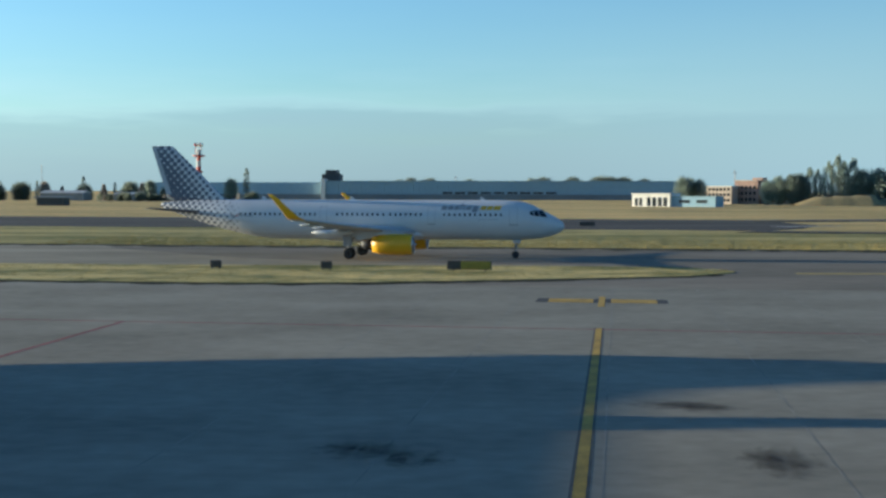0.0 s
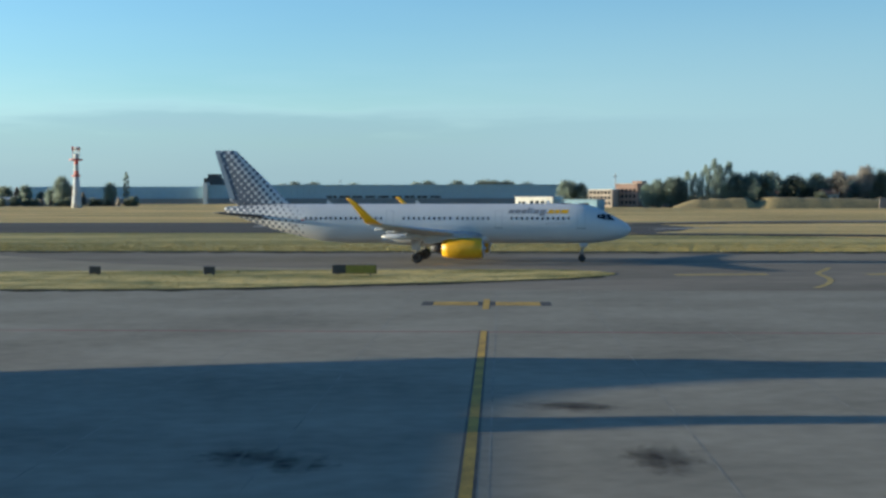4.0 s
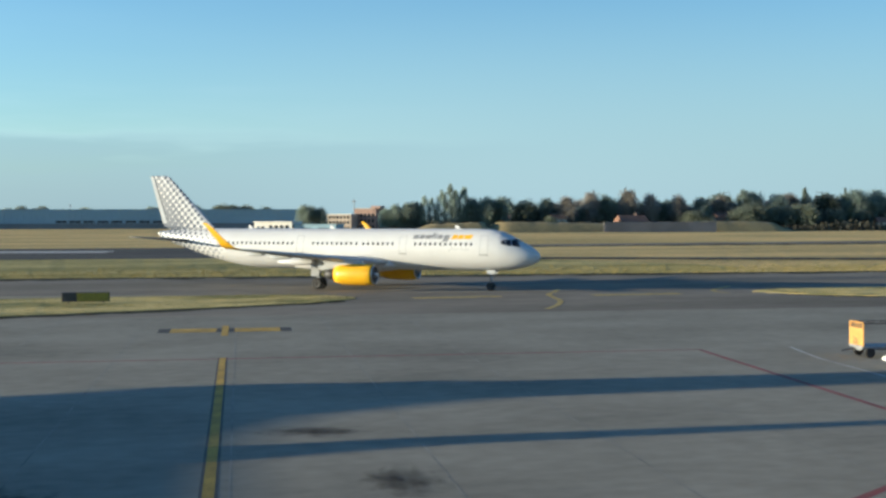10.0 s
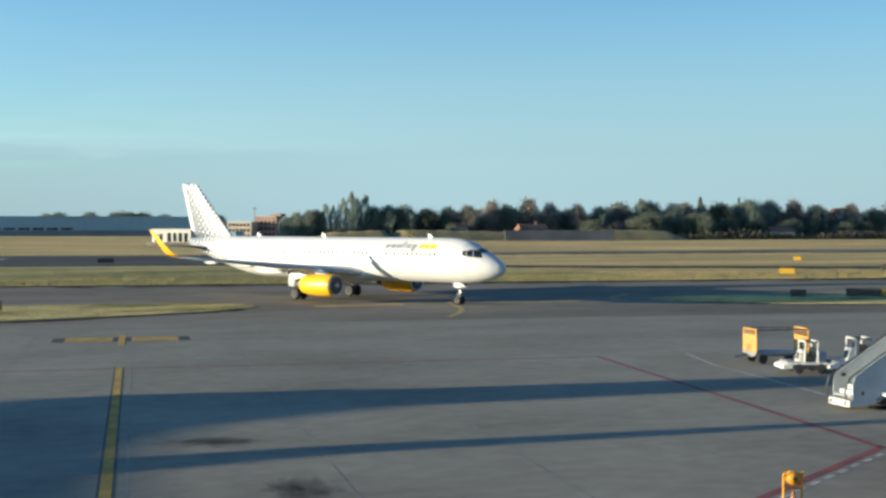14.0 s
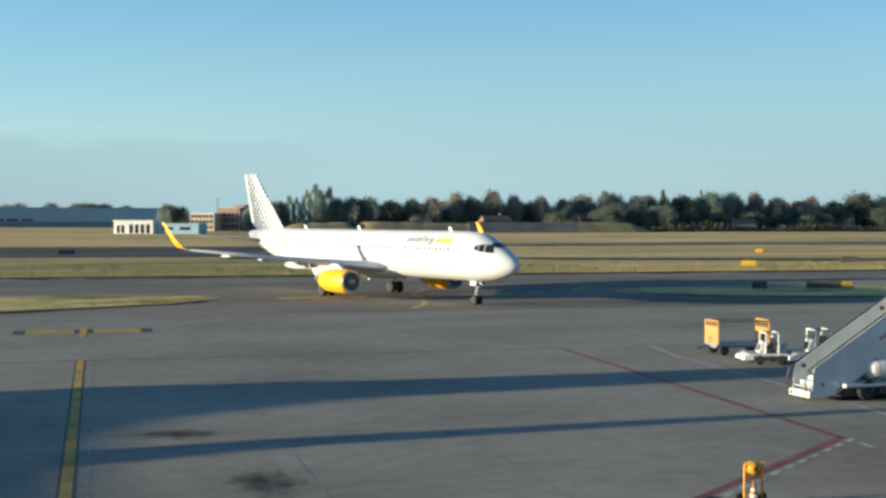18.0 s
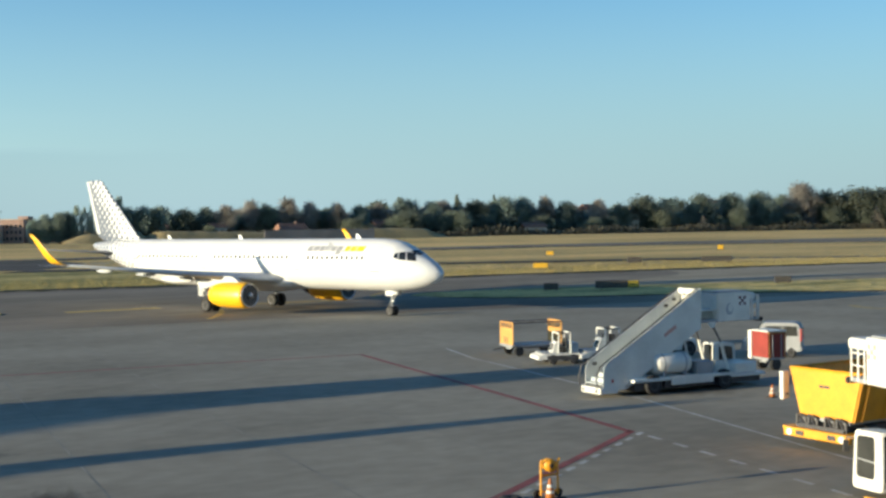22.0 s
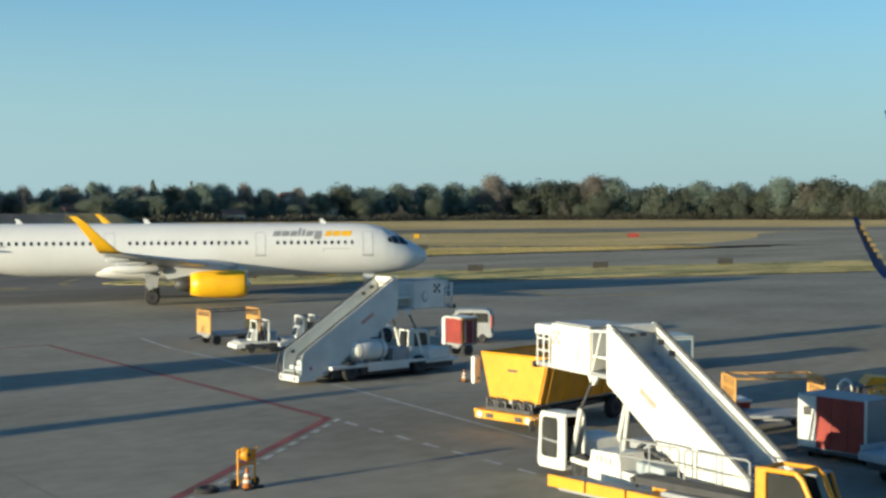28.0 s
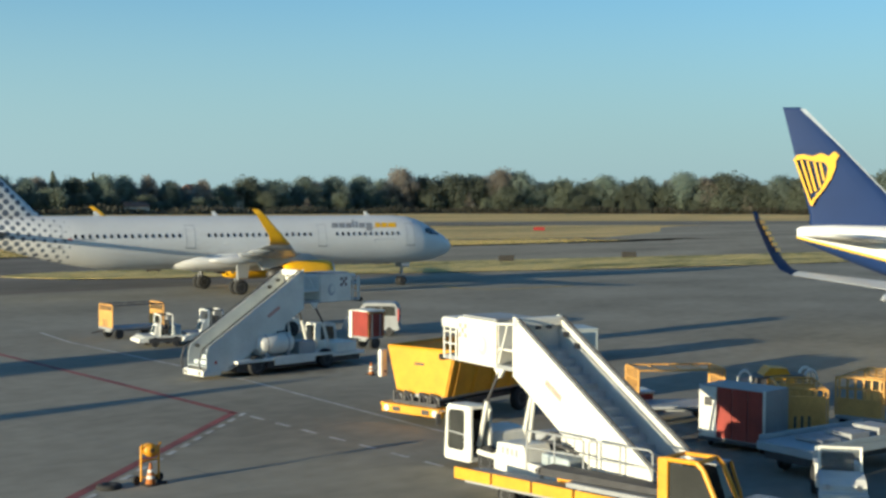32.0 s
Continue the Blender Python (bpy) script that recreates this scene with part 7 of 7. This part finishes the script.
# ---- trees ----
def tree_model(seed, w, h, mat, shape, base=0.12):
    """A trunk with limbs and a crown of many small leaf clumps with gaps."""
    rnd = random.Random(seed)
    t = thing("tree", pose(0, 0, -50), "", "tree", "trees along the far boundary")
    bm = B()
    tube(bm, (0, 0, 0), (0, 0, h * 0.55), w * 0.035, w * 0.018, 7)
    for i in range(6):
        a = rnd.uniform(0, 6.28)
        z = h * rnd.uniform(0.18, 0.5)
        tube(bm, (0, 0, z), (w * 0.3 * math.cos(a), w * 0.3 * math.sin(a), z + h * 0.2), w * 0.014, w * 0.006, 5)
    part("trunk", bm, M["bark"], t)
    verts, faces = [], []

    def clump(c, r, n, q):
        for _ in range(n):
            d = Vector((rnd.gauss(0, 1), rnd.gauss(0, 1), rnd.gauss(0, 1))).normalized()
            p = d * r * rnd.uniform(0.2, 1.0) ** 0.7 * 1.62
            p = c + Vector((p.x, p.y, p.z * 1.3))
            nn = (d + 0.6 * Vector((rnd.gauss(0, 1), rnd.gauss(0, 1), rnd.gauss(0, 1)))).normalized()
            s1 = nn.orthogonal().normalized()
            s2 = nn.cross(s1)
            k = q * rnd.uniform(0.6, 1.3)
            i0 = len(verts)
            for x, y in ((-1, -0.5), (0.5, -0.9), (0.9, 0.6), (-0.4, 1)):
                verts.append(p + s1 * x * k + s2 * y * k)
            faces.append(list(range(i0, i0 + 4)))

    nb = 17 if shape != "cone" else 20
    for i in range(nb):
        f = (i + 0.5) / nb
        z = h * (base + (1 - base) * f)
        if shape == "round":
            R = w / 2 * math.sqrt(max(0.05, 1 - (2 * f - 0.95) ** 2))
        elif shape == "cone":
            R = w / 2 * (1.05 - f) ** 0.8
        elif shape == "tall":
            R = w / 2 * (0.55 + 0.45 * math.sin(math.pi * min(1, f * 1.05)))
            R *= 1.0 if f < 0.8 else (1.12 - f) / 0.32
        else:
            R = w / 2 * (0.75 + 0.25 * math.sin(3 * f + seed)) * (1.15 - f)
        r = min(w * rnd.uniform(0.10, 0.20), R * 0.9 + 0.3) * (0.7 if shape in ("cone", "tall") else 1)
        a = i * 2.4 + rnd.uniform(-0.5, 0.5)
        for k, dz in ((0.62, 0.0), (0.3, 0.06)):
            q = max(0.0, R - r) * (0.4 + k)
            z1 = max(h * base * 0.7 + r * 0.5, min(z + h * dz, h - r * 1.2))
            clump(Vector((q * math.cos(a), q * math.sin(a), z1)), r, 300, max(0.16, r * 0.135))
            a += 3.0 + rnd.uniform(-0.6, 0.6)
            r *= rnd.uniform(0.7, 0.95)
    me = bpy.data.meshes.new("crown")
    me.from_pydata([tuple(v) for v in verts], [], faces)
    me.materials.append(mat)
    again("crown", me, t, Matrix())
    return t


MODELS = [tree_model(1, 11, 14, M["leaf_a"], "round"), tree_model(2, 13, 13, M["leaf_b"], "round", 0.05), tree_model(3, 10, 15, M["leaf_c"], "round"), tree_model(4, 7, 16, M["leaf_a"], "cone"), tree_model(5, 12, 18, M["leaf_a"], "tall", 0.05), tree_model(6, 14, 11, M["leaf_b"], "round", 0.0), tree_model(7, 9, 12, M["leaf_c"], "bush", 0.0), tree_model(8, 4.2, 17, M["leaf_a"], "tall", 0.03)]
SIZE = [14, 13, 15, 16, 18, 11, 12, 17]
NAMES = ["dark green rounded tree on the far boundary", "olive green spreading tree on the far boundary", "brownish rounded tree on the far boundary", "dark conical conifer on the far boundary", "tall dark green tree on the far boundary", "broad olive green tree on the far boundary", "scrubby brownish bush on the far boundary", "slender dark cypress on the far boundary"]


def plant(i, u, v, h, rnd, wide=1.0):
    s = h / SIZE[i]
    p = W(u, v)
    ob = copy_thing(MODELS[i], pose(p.x, p.y, -0.15, 0, 0, rnd.uniform(0, 360)) @ Matrix.Diagonal((s * wide, s * wide, s, 1)))
    return tagged(ob, NAMES[i])


def woods():
    rnd = random.Random(11)
    # trees that make the skyline along the boundary: place, height, kind
    tall = ((136, 16.8, 0), (148, 15, 1), (159, 16.2, 0), (169.5, 17.1, 2), (183.5, 19.5, 2), (192, 17.1, 1), (204, 20.7, 2), (216, 18.6, 2), (231, 18, 2), (244, 16.6, 0), (255, 17.5, 2), (268, 21.2, 4), (274, 19.5, 0), (287, 18.3, 0), (302, 22.8, 3), (305, 19.5, 4), (316, 18.4, 1), (328, 22.8, 7), (333, 20.6, 0), (346, 20.4, 0), (360, 21, 2), (373, 18, 0), (395, 19, 2), (411, 16.2, 1), (429, 20.7, 1), (445, 18.8, 0), (470, 21.9, 0), (493, 22.2, 0), (516, 23, 0), (549, 28.6, 2), (571, 23.2, 1), (597, 25.1, 1), (620, 23.8, 1), (645, 30.2, 2), (665, 28.4, 0), (688, 21.3, 0), (714, 23.7, 1), (743, 20.6, 1), (767, 27.4, 0), (791, 21.5, 1), (816, 27.2, 0), (838, 20.5, 1), (865, 31.6, 0), (894, 28.2, 2), (933, 31.7, 1), (967, 26.7, 1), (1012, 31.3, 0), (1055, 30, 1), (1105, 35, 0), (1160, 35, 1), (1220, 40, 0), (1285, 41, 1))

    def near(u):
        """Boundary trees stand closer towards the east."""
        return max(1.0 if u < 560 else 1.0 - 0.34 * (u - 560) / 640, 0.6)

    def lowered(h, k):
        return 7.2 + (h - 7.2) * k if h > 7.2 else h * (0.5 + 0.5 * k)

    for u, h, i in tall:
        k = near(u)
        wide = (0.8 if i in (3, 4, 7) else 1.0) * rnd.uniform(0.9, 1.1) + 0.3 * min(1.0, max(0.0, (u - 380) / 150))
        plant(i, u * k, (640 + rnd.uniform(-3, 3)) * k, lowered(h, k), rnd, wide)
    for row, (dv, step, lo, hi) in enumerate(((16, 10.0, 0.74, 0.9), (5, 9.0, 0.55, 0.8), (-12, 8.5, 0.3, 0.6))):
        u = 126.0
        while u < 1290:
            k = near(u)
            b = min(tall, key=lambda p: abs(p[0] - u))[1]
            i = rnd.choice((2, 0, 1, 2, 4)) if u < 400 else rnd.choice((0, 1, 1, 5, 0, 2))
            if row == 2:
                i = rnd.choice((6, 5, 1, 5))
            if row < 2 or not (165 < u < 232 or rnd.random() < 0.2):
                plant(i, u * k, (640 + dv + rnd.uniform(-4, 4)) * k, lowered(b * rnd.uniform(lo, hi), k), rnd, rnd.uniform(0.95, 1.35))
            u += step * rnd.uniform(0.7, 1.3) * (1.0 + 0.7 * min(1.0, max(0.0, (u - 300) / 200)))
    u = 118.0
    while u < 330:
        plant(rnd.choice((0, 2, 1)), u * 1.07, 690 + rnd.uniform(-4, 4), rnd.uniform(11.5, 13.5), rnd, 1.35)
        u += rnd.uniform(9, 13)
    # the clump beside the brick buildings, and single trees before the long shed
    for u, v, h, i in ((70, 606, 11.0, 0), (75, 606, 12.9, 0), (81, 604, 13.7, 0), (85, 606, 14.0, 0), (89, 604, 17.3, 4), (93, 606, 16.5, 4), (97.5, 604, 20.1, 4), (101.6, 602, 22.8, 4), (105, 606, 20.0, 4), (108.6, 604, 21.5, 4), (113, 606, 15.7, 0), (120, 604, 16.2, 0), (126, 606, 15.0, 1), (30.5, 600, 12.5, 0), (34, 606, 12.0, 0), (38, 600, 11.3, 0), (-212, 700, 19, 7), (-222, 702, 12.5, 0), (-249, 700, 16.0, 0), (-244, 705, 11.0, 2), (-258, 706, 9.5, 0)):
        plant(i, u, v, h, rnd, 0.5 if i == 4 else 0.9)
    for u in range(-480, -225, 13):
        plant(rnd.choice((0, 2, 6, 5)), u + rnd.uniform(-4, 4), 730 + rnd.uniform(-8, 8), rnd.uniform(7.5, 11.5), rnd)
    for u, h in ((-376, 12), (-352, 12), (-322, 14.5), (-302, 11), (-280, 11.5)):
        plant(rnd.choice((0, 7)), u, 725, h, rnd)
    for i in range(26):
        plant(rnd.choice((5, 6, 5)), -296 + i * 3.6 + rnd.uniform(-1, 1), 690 + rnd.uniform(-4, 4), rnd.uniform(3.2, 5.2), rnd, 1.0)
    for u in (-150, -142, -133, -128, -101, -58, -50, -30, -12, -6, 4, 18):
        plant(rnd.choice((0, 0, 1)), u * 1.15, 985, rnd.uniform(13.5, 16.5), rnd, 1.3)
    for m in MODELS:
        for o in (*m.children_recursive, m):
            bpy.data.objects.remove(o)


woods()


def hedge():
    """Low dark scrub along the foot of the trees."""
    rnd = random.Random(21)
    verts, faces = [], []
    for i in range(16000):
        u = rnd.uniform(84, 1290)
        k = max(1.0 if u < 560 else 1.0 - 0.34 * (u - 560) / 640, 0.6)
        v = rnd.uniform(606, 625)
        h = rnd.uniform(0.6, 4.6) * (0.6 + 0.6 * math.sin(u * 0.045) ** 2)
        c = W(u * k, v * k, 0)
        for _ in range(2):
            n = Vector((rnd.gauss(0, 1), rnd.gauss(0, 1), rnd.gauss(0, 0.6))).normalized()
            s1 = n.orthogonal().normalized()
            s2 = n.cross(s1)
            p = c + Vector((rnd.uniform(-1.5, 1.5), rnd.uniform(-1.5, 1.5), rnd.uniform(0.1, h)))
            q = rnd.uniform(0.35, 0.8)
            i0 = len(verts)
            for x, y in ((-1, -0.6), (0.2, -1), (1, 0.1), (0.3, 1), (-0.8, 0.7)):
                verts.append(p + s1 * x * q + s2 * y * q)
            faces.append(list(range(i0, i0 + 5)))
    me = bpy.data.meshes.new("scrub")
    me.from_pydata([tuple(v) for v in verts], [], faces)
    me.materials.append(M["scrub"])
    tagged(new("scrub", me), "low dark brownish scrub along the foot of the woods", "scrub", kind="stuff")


hedge()


def inside(p, poly):
    x, y = p
    c = False
    for (x0, y0), (x1, y1) in zip(poly, poly[1:] + poly[:1]):
        if (y0 > y) != (y1 > y) and x < (x1 - x0) * (y - y0) / (y1 - y0) + x0:
            c = not c
    return c


def tufts():
    """Dry grass tufts standing on the islands and beside the taxiway."""
    rnd = random.Random(31)
    verts, faces = [], []

    def tuft(u, v, h):
        c = W(u, v, -0.02)
        for _ in range(4):
            a = rnd.uniform(0, 6.28)
            d = Vector((math.cos(a), math.sin(a), 0))
            b = c + 0.14 * Vector((rnd.gauss(0, 1), rnd.gauss(0, 1), 0))
            i0 = len(verts)
            verts.extend((b - 0.035 * d, b + 0.035 * d, b + Vector((rnd.gauss(0, 0.07), rnd.gauss(0, 0.07), h * rnd.uniform(0.6, 1.1)))))
            faces.append([i0, i0 + 1, i0 + 2])
    n = 0
    while n < 12000:
        u, v = rnd.uniform(-60, 12), rnd.uniform(92, 118)
        if inside((u, v), ISLAND_W):
            if noise.noise(Vector((u * 0.12, v * 0.3, 0))) > rnd.uniform(-0.5, 0.35):
                tuft(u, v, rnd.uniform(0.07, 0.19))
            n += 1
    n = 0
    while n < 9000:
        u, v = rnd.uniform(49, 190), rnd.uniform(72, 119)
        if inside((u, v), ISLAND_E):
            if noise.noise(Vector((u * 0.12, v * 0.3, 5))) > rnd.uniform(-0.5, 0.35):
                tuft(u, v, rnd.uniform(0.07, 0.19))
            n += 1
    for _ in range(12000):
        u, v = rnd.uniform(-75, 190), 153.8 + abs(rnd.gauss(0, 14))
        tuft(u, v, rnd.uniform(0.1, 0.26))
    me = bpy.data.meshes.new("grass_tufts")
    me.from_pydata([tuple(v) for v in verts], [], faces)
    me.materials.append(M["blades"])
    tagged(new("grass_tufts", me), "dry yellow-green grass tufts beside the taxiway", "grass", kind="stuff")


tufts()


# ---- movement ----
def motions():
    rows = (
        (0.0, 12.63, 130.06, -6.3),
        (3.0, 27.36, 128.47, -9.0),
        (6.0, 37.98, 125.24, -16.2),
        (8.0, 42.14, 119.04, -26.4),
        (9.0, 43.84, 116.66, -31.9),
        (10.0, 45.02, 113.56, -37.4),
        (12.0, 46.21, 107.15, -49.2),
        (13.0, 46.11, 103.98, -55.2),
        (14.0, 45.86, 100.63, -61.0),
        (17.0, 44.36, 91.38, -74.2),
        (19.0, 45.42, 86.16, -75.8),
        (20.0, 46.18, 83.34, -75.9),
        (22.0, 51.05, 79.85, -71.1),
        (23.0, 53.84, 77.62, -66.9),
        (25.0, 62.52, 75.09, -53.6),
        (27.5, 71.60, 72.07, -36.1),
        (28.0, 73.35, 71.84, -33.3),
        (29.0, 76.76, 71.36, -27.5),
        (31.0, 83.57, 71.06, -19.7),
        (32.0, 86.82, 70.54, -18.0),
    )
    walk(plane, [(t, pose(x, y, 0, 0, 0, h)) for t, x, y, h in rows])
    # the wheels roll with the ground that the aircraft covers
    ts, xs, ys, hs = [np.array(c) for c in zip(*rows)]
    steps = np.arange(0, 32.01, 0.1)
    for ob, wx, wy, r in rolling_wheels:
        h = np.radians(hs)
        px, py = xs + np.cos(h) * wx - np.sin(h) * wy, ys + np.sin(h) * wx + np.cos(h) * wy
        gone = np.concatenate([[0], np.cumsum(np.hypot(np.diff(px), np.diff(py)))])
        walk(ob, [(float(t), pose(wx, wy, r) @ Matrix.Rotation(float(np.interp(t, ts, gone)) / r, 4, "Y")) for t in steps])


motions()
